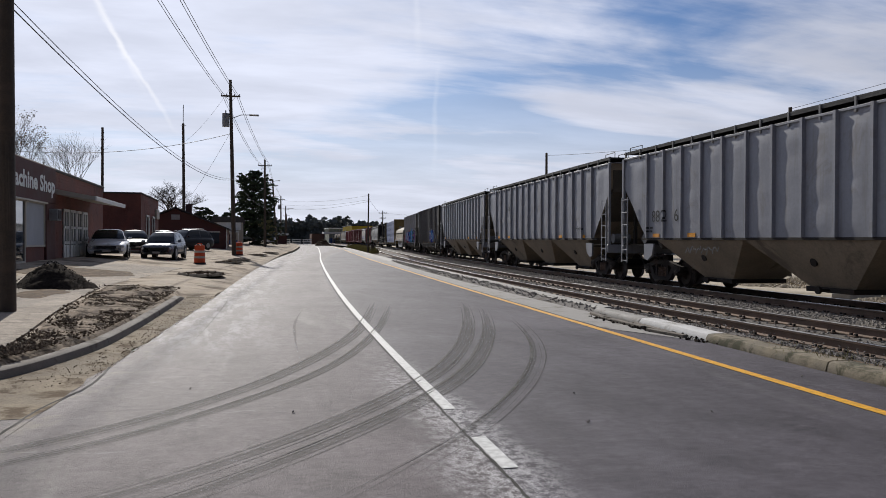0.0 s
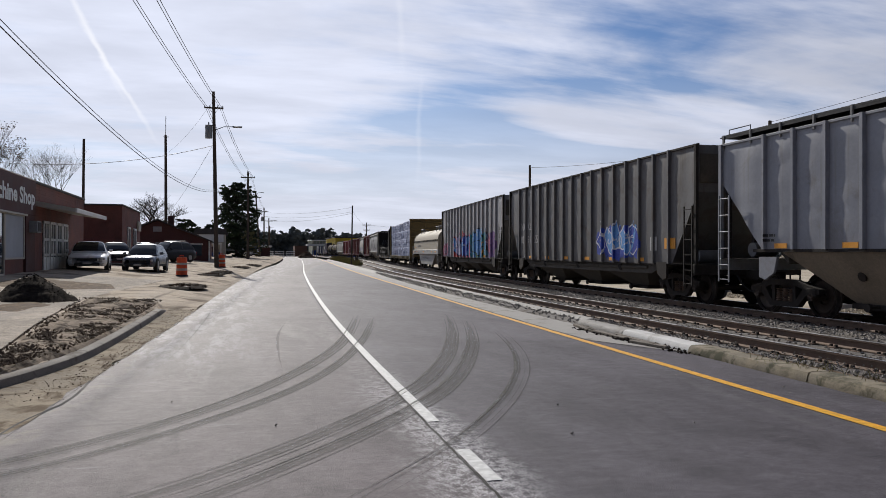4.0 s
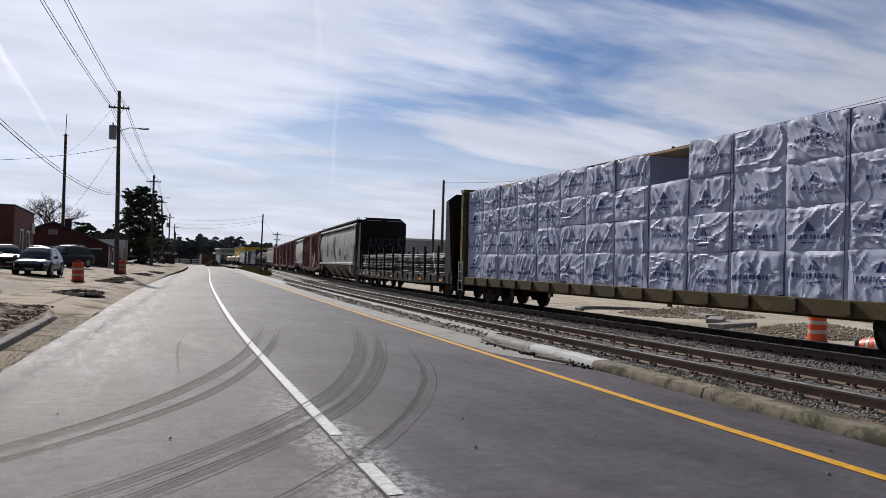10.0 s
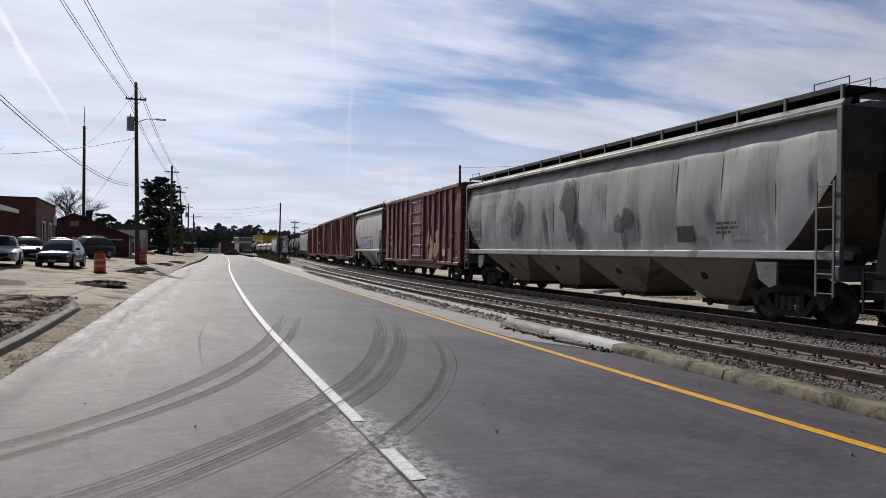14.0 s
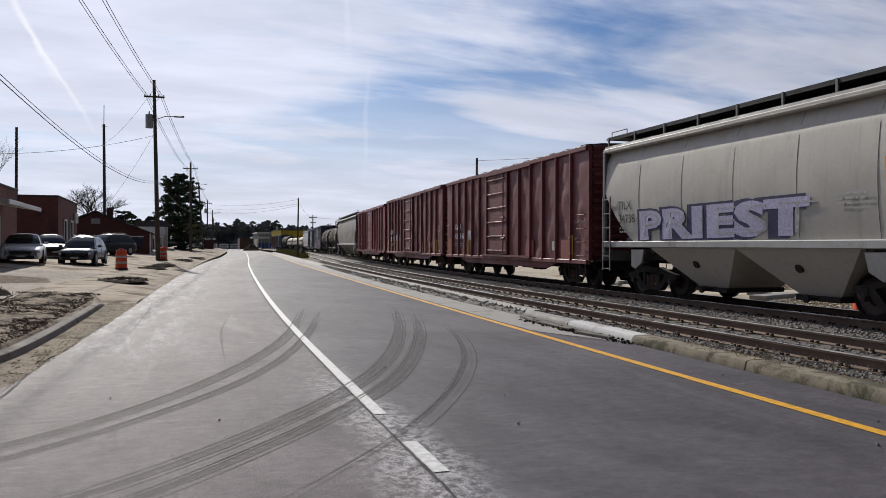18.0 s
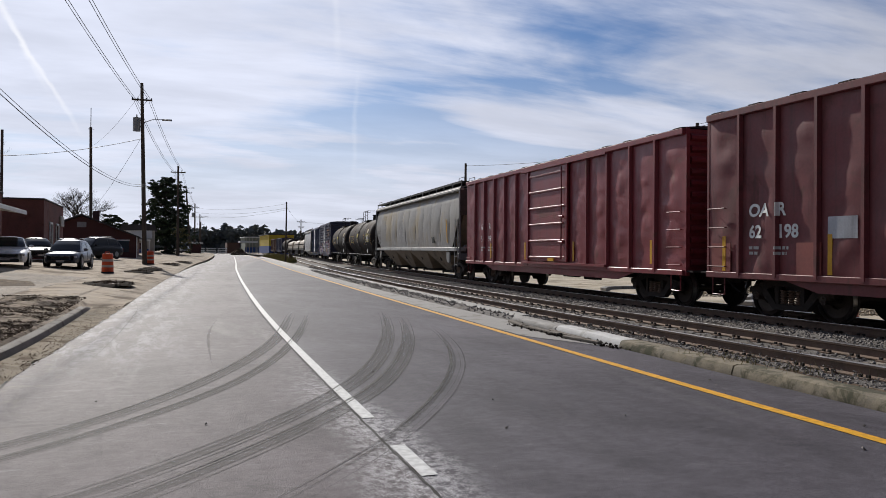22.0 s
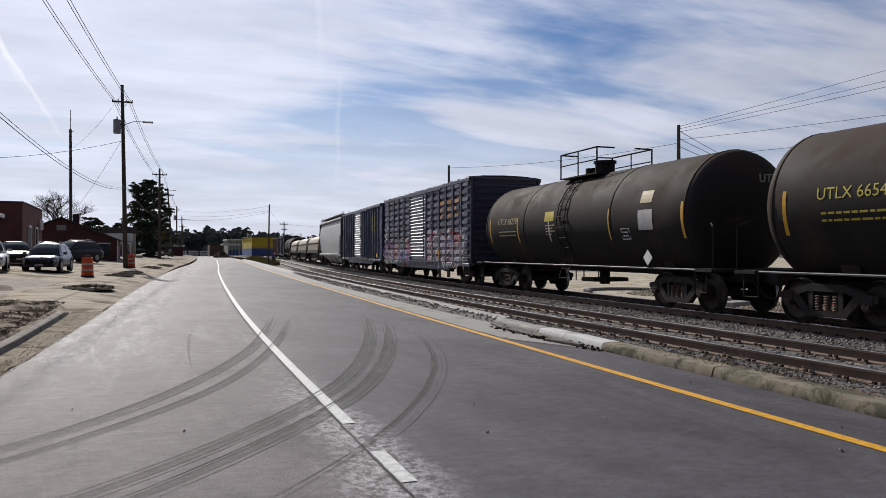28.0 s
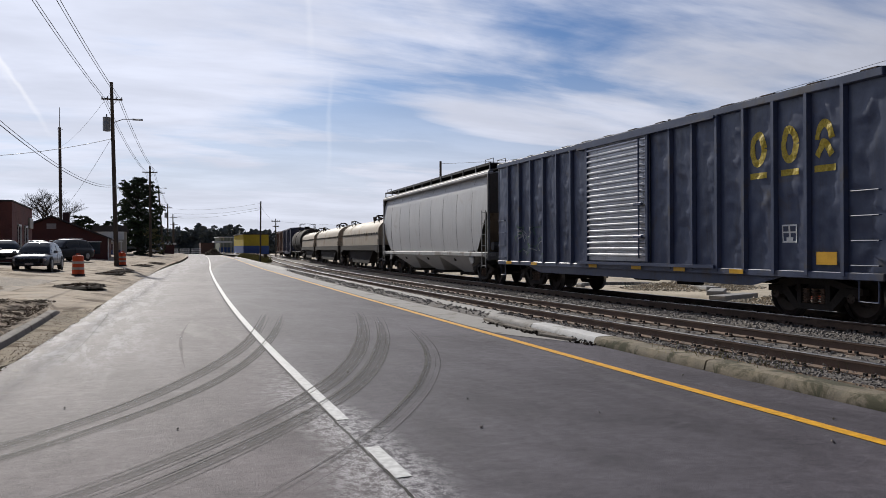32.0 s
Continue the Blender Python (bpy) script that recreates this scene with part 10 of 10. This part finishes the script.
def vehicle(name, x, y, turn, paint, label, L=4.8, W=1.82, H=1.45, suv=False, rust=0):
    """Parked car: nose towards -y in its own space."""
    z = lot_height(x, y)
    car = thing(name, label, "car", "parked cars", at=pose(x, y, z, 0, 0, turn))
    w = W / 2
    belt = H * (0.62 if not suv else 0.60)
    hood = belt * (0.93 if not suv else 0.97)
    base = 0.20 if not suv else 0.26

    def sect(y, k, lo, hi):
        ww = w * k
        half_ring = [(ww * 0.90, lo), (ww * 0.98, lo + 0.10), (ww, lo + 0.26), (ww * 0.99, hi - 0.22), (ww * 0.955, hi - 0.10), (ww * 0.87, hi - 0.025), (ww * 0.6, hi + 0.012), (ww * 0.25, hi + 0.025)]
        return [(-a, y, b) for a, b in half_ring] + [(a, y, b) for a, b in half_ring[::-1]]
    h = L / 2
    nose = 0.84 if not suv else 0.90
    secs = [(-h, 0.72, base + 0.16, hood * 0.60), (-h + 0.05, 0.80, base + 0.06, hood * 0.70), (-h + 0.14, 0.88, base + 0.02, hood * nose * 0.92), (-h + 0.35, 0.94, base, hood * nose), (-h + 0.8, 0.985, base, hood * (nose + 1) / 2), (-h + 1.35, 1.0, base, hood), (-0.2, 1.0, base, belt), (h - 1.3, 1.0, base, belt * 1.01), (h - 0.5, 0.975, base, belt * (0.98 if not suv else 1.01)), (h - 0.14, 0.93, base + 0.03, belt * 0.94), (h - 0.03, 0.86, base + 0.08, belt * 0.84), (h, 0.80, base + 0.14, belt * 0.7)]
    body = part("body", G().loft([sect(*s) for s in secs]), paint, car, smooth=45)
    # greenhouse: rounded sections from the foot of the windscreen to the tail
    f0, f1 = (-h + 1.40, -h + 2.25) if not suv else (-h + 1.05, -h + 1.95)
    r1, r0 = (h - 1.85, h - 0.95) if not suv else (h - 0.75, h - 0.18)
    kw, kr = w * 0.90, w * 0.68

    def cab_ring(y, z, wide):
        f = max(0.02, (z - belt + 0.04) / (H - belt + 0.04))
        top = wide + (kr - wide) * f
        half_ring = [(wide, belt - 0.05), (wide + (top - wide) * 0.5, belt - 0.05 + (z - belt + 0.05) * 0.5), (top, z - 0.09 * f), (top * 0.88, z - 0.03 * f), (top * 0.5, z), (0.02, z + 0.008)]
        return [(-a, y, b) for a, b in half_ring] + [(a, y, b) for a, b in half_ring[::-1]]
    line = [(f0, belt), (f0 + (f1 - f0) * 0.5, belt + (H - belt) * 0.55), (f1, H - 0.045), (f1 + 0.35, H - 0.008), ((f1 + r1) / 2, H), (r1 - 0.2, H - 0.02), (r1, H - 0.06), (r1 + (r0 - r1) * 0.55, belt + (H - belt) * 0.52), (r0, belt + 0.01)]
    cab = part("cabin", G().loft([cab_ring(y, z, kw * (0.97 if i in (0, len(line) - 1) else 1.0)) for i, (y, z) in enumerate(line)]), paint, car, smooth=45)
    def ring_at(t):
        i = min(int(t), len(line) - 2)
        f = t - i
        y, z = line[i][0] + (line[i + 1][0] - line[i][0]) * f, line[i][1] + (line[i + 1][1] - line[i][1]) * f
        return cab_ring(y, z, kw * (1.0 - 0.03 * max(0.0, 1 - t, t - len(line) + 2)))

    def pane(name, ts, cols, push):
        """A sheet of glass that lies just proud of the cabin; cols: shares along the ring."""
        def at(t, c):
            ring = ring_at(t)
            i = min(int(c), len(ring) - 2)
            p = Vector(ring[i]).lerp(Vector(ring[i + 1]), c - i)
            return p + Vector(push)
        part(name, G().grid(at, ts, cols), M["car_glass"], cab, smooth=60)
    tail = len(line) - 1
    pane("windscreen", [0.12 + 0.2 * k for k in range(10)], [2.3, 3, 4, 5, 5.5, 6, 7, 8, 8.7], (0, -0.012, 0.012))
    pane("rear_window", [tail - 0.12 - 0.2 * k for k in range(10)], [2.3, 3, 4, 5, 5.5, 6, 7, 8, 8.7], (0, 0.012, 0.012))
    spans = ((1.0, 3.9), (4.1, 6.1), (6.3, 7.0)) if suv else ((1.0, 3.85), (4.0, 6.6))
    for t0, t1 in spans:
        for cols, out in (((0.35, 0.8, 1.2, 1.7), -0.012), ((9.3, 9.8, 10.2, 10.65), 0.012)):
            pane("side_window", [t0 + (t1 - t0) * k / 6 for k in range(7)], cols, (out, 0, 0.004))
    # wheels
    r = 0.32 if not suv else 0.36
    for sx in (-1, 1):
        for yy in (-h + 0.85, h - 0.95):
            part("wheel_arch", G().cyl((sx * (w * 0.99 - 0.02), yy, r), (sx * (w * 1.0 + 0.005), yy, r), r + 0.06, n=20), M["black_rubber"], car)
            t = part("tyre", G().cyl((sx * (w - 0.2), yy, r), (sx * (w + 0.012), yy, r), r, n=22), M["black_rubber"], car, smooth=40)
            part("rim", G().cyl((sx * (w + 0.005), yy, r), (sx * (w + 0.025), yy, r), r * 0.64, r * 0.55, n=16), M["grey_metal"], t)
    # lamps, grille, bumper, mirrors, plate
    for sx in (-1, 1):
        part("headlight", G().box(*sorted((sx * w * 0.52, sx * w * 0.86)), -h + 0.01, -h + 0.28, hood * 0.60, hood * 0.74, 0.03), M["lamp_glass"], body)
        part("tail_light", G().box(*sorted((sx * w * 0.56, sx * w * 0.88)), h - 0.12, h - 0.01, belt * 0.62, belt * 0.84, 0.02), M["tail_glass"], body)
        part("mirror", G().box(*sorted((sx * w * 0.98, sx * (w + 0.18))), f0 + 0.25, f0 + 0.38, belt + 0.0, belt + 0.14, 0.03), paint, car)
    part("grille", G().box(-w * 0.48, w * 0.48, -h - 0.015, -h + 0.12, hood * 0.54, hood * 0.70, 0.02), M["black_rubber"], body)
    part("bumper", G().box(-w * 0.84, w * 0.84, -h - 0.03, -h + 0.2, base + 0.1, hood * 0.46, 0.05), paint, body)
    part("lower_intake", G().box(-w * 0.6, w * 0.6, -h - 0.04, -h + 0.1, base + 0.02, base + 0.17, 0.02), M["black_rubber"], body)
    part("plate", G().box(-0.2, 0.2, -h - 0.045, -h - 0.025, hood * 0.36, hood * 0.48), M["reflect"], body)
    part("bonnet_line", G().tube([(-w * 0.72, -h + 0.5, hood * 0.955), (-w * 0.66, f0 + 0.05, belt + 0.004)], 0.008, 4), M["black_rubber"], body)
    part("bonnet_line", G().tube([(w * 0.72, -h + 0.5, hood * 0.955), (w * 0.66, f0 + 0.05, belt + 0.004)], 0.008, 4), M["black_rubber"], body)
    for sx in (-1, 1):
        part("sill_strip", G().box(*sorted((sx * w * 0.985, sx * (w + 0.008))), -h + 1.25, h - 1.35, base + 0.02, base + 0.12, 0.01), M["black_rubber"], body)
        part("door_line", G().box(*sorted((sx * (w - 0.01), sx * (w + 0.003))), 0.05, 0.062, base + 0.15, belt - 0.06), M["black_rubber"], body)
    if suv:
        for sx in (-1, 1):
            part("roof_rail", G().tube([(sx * kr * 0.82, f1 + 0.3, H), (sx * kr * 0.84, f1 + 0.4, H + 0.06), (sx * kr * 0.84, r1 - 0.35, H + 0.06), (sx * kr * 0.82, r1 - 0.25, H)], 0.02, 6), M["grey_metal"], cab)
    return car


def car_paint(name, c, metal=0.3):
    return mat(name, c, 0.36, metal, var=0.05, scale=1.5, bump=0.0, coat=0.25 if max(c) > 0.05 else 0.05, spec=0.5 if max(c) > 0.05 else 0.2, tint=tuple(k * 0.8 for k in c), amount=0.2)


M["car_glass"] = glass_material("car_glass", (0.012, 0.014, 0.017), 0.12, 0.25, 0.0)
M["lamp_glass"] = glass_material("lamp_glass", (0.5, 0.5, 0.52), 0.1)
M["tail_glass"] = glass_material("tail_glass", (0.25, 0.02, 0.02), 0.1)


def traffic_barrel(x, y, z, tilt=0.0, group="traffic barrels", label="orange and white striped traffic barrel"):
    b = thing("traffic_barrel", label, "traffic barrel", group, at=pose(x, y, z, tilt, 0, 0))
    part("base", G().cyl((0, 0, 0), (0, 0, 0.09), 0.33, 0.31, n=20), M["black_rubber"], b, smooth=40)
    rs = [0.292, 0.286, 0.28, 0.274, 0.268, 0.262]
    zs = [0.09, 0.32, 0.44, 0.62, 0.74, 0.99]
    for k in range(5):
        z0, z1 = zs[k], zs[k + 1]
        part("band", G().cyl((0, 0, z0), (0, 0, z1), rs[k], rs[k + 1] + 0.006, n=24), M["orange"] if k % 2 == 0 else M["reflect"], b, smooth=40)
    part("lid", G().cyl((0, 0, 0.99), (0, 0, 1.04), 0.262, 0.23, n=20), M["orange"], b, smooth=40)
    part("handle", G().tube([(-0.1, 0, 1.03), (-0.1, 0, 1.12), (0.1, 0, 1.12), (0.1, 0, 1.03)], 0.02, 6), M["orange"], b)


def rubble(name, x, y, z, rx, ry, h, n, smin, smax, material, label, seed, category="rubble"):
    rnd = random.Random(seed)
    g = G()
    for _ in range(n):
        a, k = rnd.uniform(0, 6.28), rnd.random() ** 0.6
        s = rnd.uniform(smin, smax)
        clod(g, (x + math.cos(a) * rx * k, y + math.sin(a) * ry * k, z + h * (1 - k) * rnd.random() + s * 0.3), s, rnd)
    single(name, g, material, label, category, kind="stuff", fix=False)


def build_clutter():
    vehicle("sedan", -7.0, 43.6, 6, car_paint("silver_paint", (0.74, 0.74, 0.75), 0.1), "silver sedan parked nose out before the shop", 5.1, 1.9, 1.46)
    vehicle("compact_suv", -4.62, 47.5, -6, car_paint("steel_blue_paint", (0.075, 0.085, 0.11), 0.5), "dark silver-blue crossover with the sun on its bonnet", 4.5, 1.84, 1.56, True)
    vehicle("sedan", -7.2, 54.5, 14, car_paint("black_paint", (0.012, 0.012, 0.014), 0.0), "black sedan parked beside the brick wall", 4.7, 1.82, 1.45)
    vehicle("sedan", -5.75, 58.0, 0, car_paint("white_car_paint", (0.22, 0.22, 0.23)), "grey car parked behind the crossover", 4.6, 1.8, 1.55)
    vehicle("van", -4.75, 68.0, -38, car_paint("dark_van_paint", (0.018, 0.02, 0.025), 0.0), "dark van parked before the gabled house", 4.7, 1.85, 1.72, True)
    vehicle("pickup", 3.9, 150.0, 20, car_paint("white_truck_paint", (0.45, 0.46, 0.48)), "pale van parked far along the road", 5.2, 1.95, 1.9, True)
    traffic_barrel(-2.45, 43.6, lot_height(-2.45, 43.6))
    traffic_barrel(-0.55, 64.5, lot_height(-0.55, 64.5))
    traffic_barrel(20.6, 18.4, -0.53, label="orange and white traffic barrel beside the dug sand")
    traffic_barrel(20.9, 17.0, -0.53, 78, label="orange traffic barrel lying on its side")
    # yard: drain pits with spoil, plates, puddled dirt
    for x, y, r, k in ((-1.75, 31.6, 0.95, 1), (-1.0, 46.5, 0.8, 2), (-0.45, 52.0, 0.75, 3), (0.9, 66.0, 0.9, 4), (-4.0, 47.0, 0.5, 5), (2.2, 76.0, 0.9, 6)):
        z = lot_height(x, y)
        rings = []
        for f, dz in ((1.0, 0.0), (0.88, 0.07), (0.7, 0.085), (0.55, 0.02), (0.35, -0.06)):
            rings.append([(x + math.cos(a) * r * f * (1 + 0.12 * noise.noise(Vector((math.cos(a), math.sin(a), k)))), y + math.sin(a) * r * 2.0 * f, z + dz + 0.02 * noise.noise(Vector((a * 2, f * 5, k)))) for a in [2 * math.pi * i / 24 for i in range(24)]])
        d = single("drain_pit", G().loft(rings), M["mulch"], "open drain pit ringed with dark spoil", "pit", "drain pits", smooth=60)
        rubble("pit_spoil", x, y, z + 0.03, r * 0.95, r * 1.9, 0.12, 260, 0.012, 0.06, M["earth"], "dark lumps of spoil round the drain", 40 + k, "earth")
        part("cover_frame", G().box(x - r * 0.4, x + r * 0.4, y - r * 0.7, y + r * 0.7, z - 0.03, z + 0.03, 0.01), M["rail"], d)
    lumpy("yard_dirt", [(-8.0, 27.5), (-5.2, 26.8), (-3.6, 29.0), (-4.2, 31.8), (-7.4, 32.2)], 0.03, 0.3, M["earth"], "damp churned earth across the yard", "earth", 0.25, 6, 0.8, base=lot_height)
    lumpy("yard_dirt", [(-5.4, 19.0), (-4.4, 18.2), (-4.1, 20.5), (-5.0, 22.0)], 0.03, 0.3, M["earth"], "crumbs of soil spread over the pavement", "earth", 0.2, 7, 0.5, base=lambda a, b: lot_height(a, b) + 0.035)
    # right of the road: broken planks and debris before the pale kerb
    rnd = random.Random(17)
    for k, (x, y, l, a) in enumerate(((7.05, 12.4, 1.7, 0.1), (7.0, 13.5, 1.9, 0.04), (6.92, 11.7, 1.0, -0.12), (7.12, 14.6, 1.3, 0.16))):
        m = pose(x, y, 0.03, 0, 0, math.degrees(-a))
        single("broken_plank", G().box(-0.05, 0.05, -l / 2, l / 2, -0.02, 0.03, 0.008), M["tie"], "broken weathered plank lying in the gutter", "plank", "broken planks", at=m)
    rubble("gutter_litter", 7.0, 12.6, 0.01, 0.18, 2.3, 0.03, 160, 0.012, 0.045, M["mulch"], "dark crumbs and chips in the gutter", 18)
    for k, (x, y) in enumerate(((5.9, 6.9), (6.15, 7.35), (6.35, 7.7), (5.3, 4.6), (4.2, 6.3), (3.3, 7.4), (6.0, 5.2), (2.6, 9.6), (5.6, 8.8), (0.4, 7.2), (-0.6, 8.6), (2.9, 6.2))):
        g = G()
        clod(g, (x, y, 0.014), 0.011 + 0.003 * (k % 4), rnd)
        single("pebble", g, M["stone"], "loose pebble on the concrete", "stone", "loose pebbles", fix=False)
    # behind the tracks
    rubble("concrete_rubble", 24.0, 21.5, -0.55, 3.6, 2.6, 0.5, 2600, 0.02, 0.075, M["sand_lot"], "heap of broken concrete and earth", 19)
    rubble("concrete_rubble", 27.0, 32.0, -0.55, 4.0, 3.0, 0.5, 2200, 0.02, 0.085, M["sand_lot"], "heap of sand and broken concrete", 20)
    g = G()
    for k in range(28):
        a = math.pi * (0.05 + 0.9 * k / 27)
        g.box(24.6 - 2.2 * math.cos(a) - 0.12, 24.6 - 2.2 * math.cos(a) + 0.12, 35.0 + 2.0 * math.sin(a) - 0.16, 35.0 + 2.0 * math.sin(a) + 0.16, -0.6, -0.38, 0.02)
    single("curb_ring", g, M["kerb_new"], "curved run of new kerb stones on the sand", "kerb", smooth=40)
    for k in range(3):
        single("concrete_slab", G().box(-1.4, 1.4, -0.35, 0.35, 0, 0.22, 0.02), M["kerb_new"], "loose concrete slab lying on the sand", "slab", "loose slabs", at=pose(22.8 + 1.8 * k, 24.5 + 3.0 * k, -0.57, 0, 0, 20 + 25 * k))
    # work zone at the end of the road
    rubble("rubble_pile", 19.8, 205.0, 0.0, 2.0, 2.5, 1.9, 260, 0.2, 0.5, M["earth"], "pile of brown rubble at the end of the road", 23)
    for k in range(3):
        b = thing("barricade", "white striped barricade across the far road", "barricade", "barricades", at=pose(10.6 + 2.9 * k, 215.0, 0.0))
        for z in (0.5, 1.0, 1.5):
            part("board", G().box(-1.25, 1.25, -0.03, 0.03, z, z + 0.25, 0.005), M["white"], b)
        for x in (-1.0, 1.0):
            part("leg", G().box(x - 0.06, x + 0.06, -0.3, 0.3, 0, 0.06), M["white"], b)
            part("upright", G().box(x - 0.05, x + 0.05, -0.04, 0.04, 0, 1.8), M["white"], b)
    single("rail_post", G().box(7.48, 7.56, 5.0, 5.08, -0.1, 0.26, 0.01), M["grey_metal"], "short grey marker post beside the rail", "post")


machine_shop()
brick_annexe()
gable_house()
pale_house()
far_shops()
build_poles()
build_trees()
build_clutter()

# ---- track pieces last ----
build_track("near_track", NEAR_TRACK, -80, 320, 40, "weathered single track with rusty rails on grey ties")
build_track("far_track", FAR_TRACK, -330, 475, 40, "track under the freight train")

for o, wheels in WHEELSETS.items():
    for w, treads in wheels:
        for tread in treads:
            part("tread", tread, None, w)


def motions():
    """The train rolls towards and past the camera, slowing a little; its wheelsets turn with it."""
    for car, s in TRAIN:
        half = max(abs(p[1]) for c in car.children if c.name.startswith("coupler") for p in c.bound_box) - 0.6
        walk(car, [(t, car_pose(s - run(t), half)) for t in range(0, 33)])
    rows = [k / 20 for k in range(0, 32 * 20 + 1)]
    for o, wheels in WHEELSETS.items():
        first = wheels[0][0]
        walk(first, [(t, Matrix.Translation((0, o, WHEEL_R)) @ Matrix.Rotation(run(t) / WHEEL_R, 4, "X")) for t in rows])
        for w, _ in wheels[1:]:
            w.rotation_mode = "QUATERNION"
            keys = w.animation_data_create()
            keys.action = first.animation_data.action
            keys.action_slot = first.animation_data.action_slot


motions()
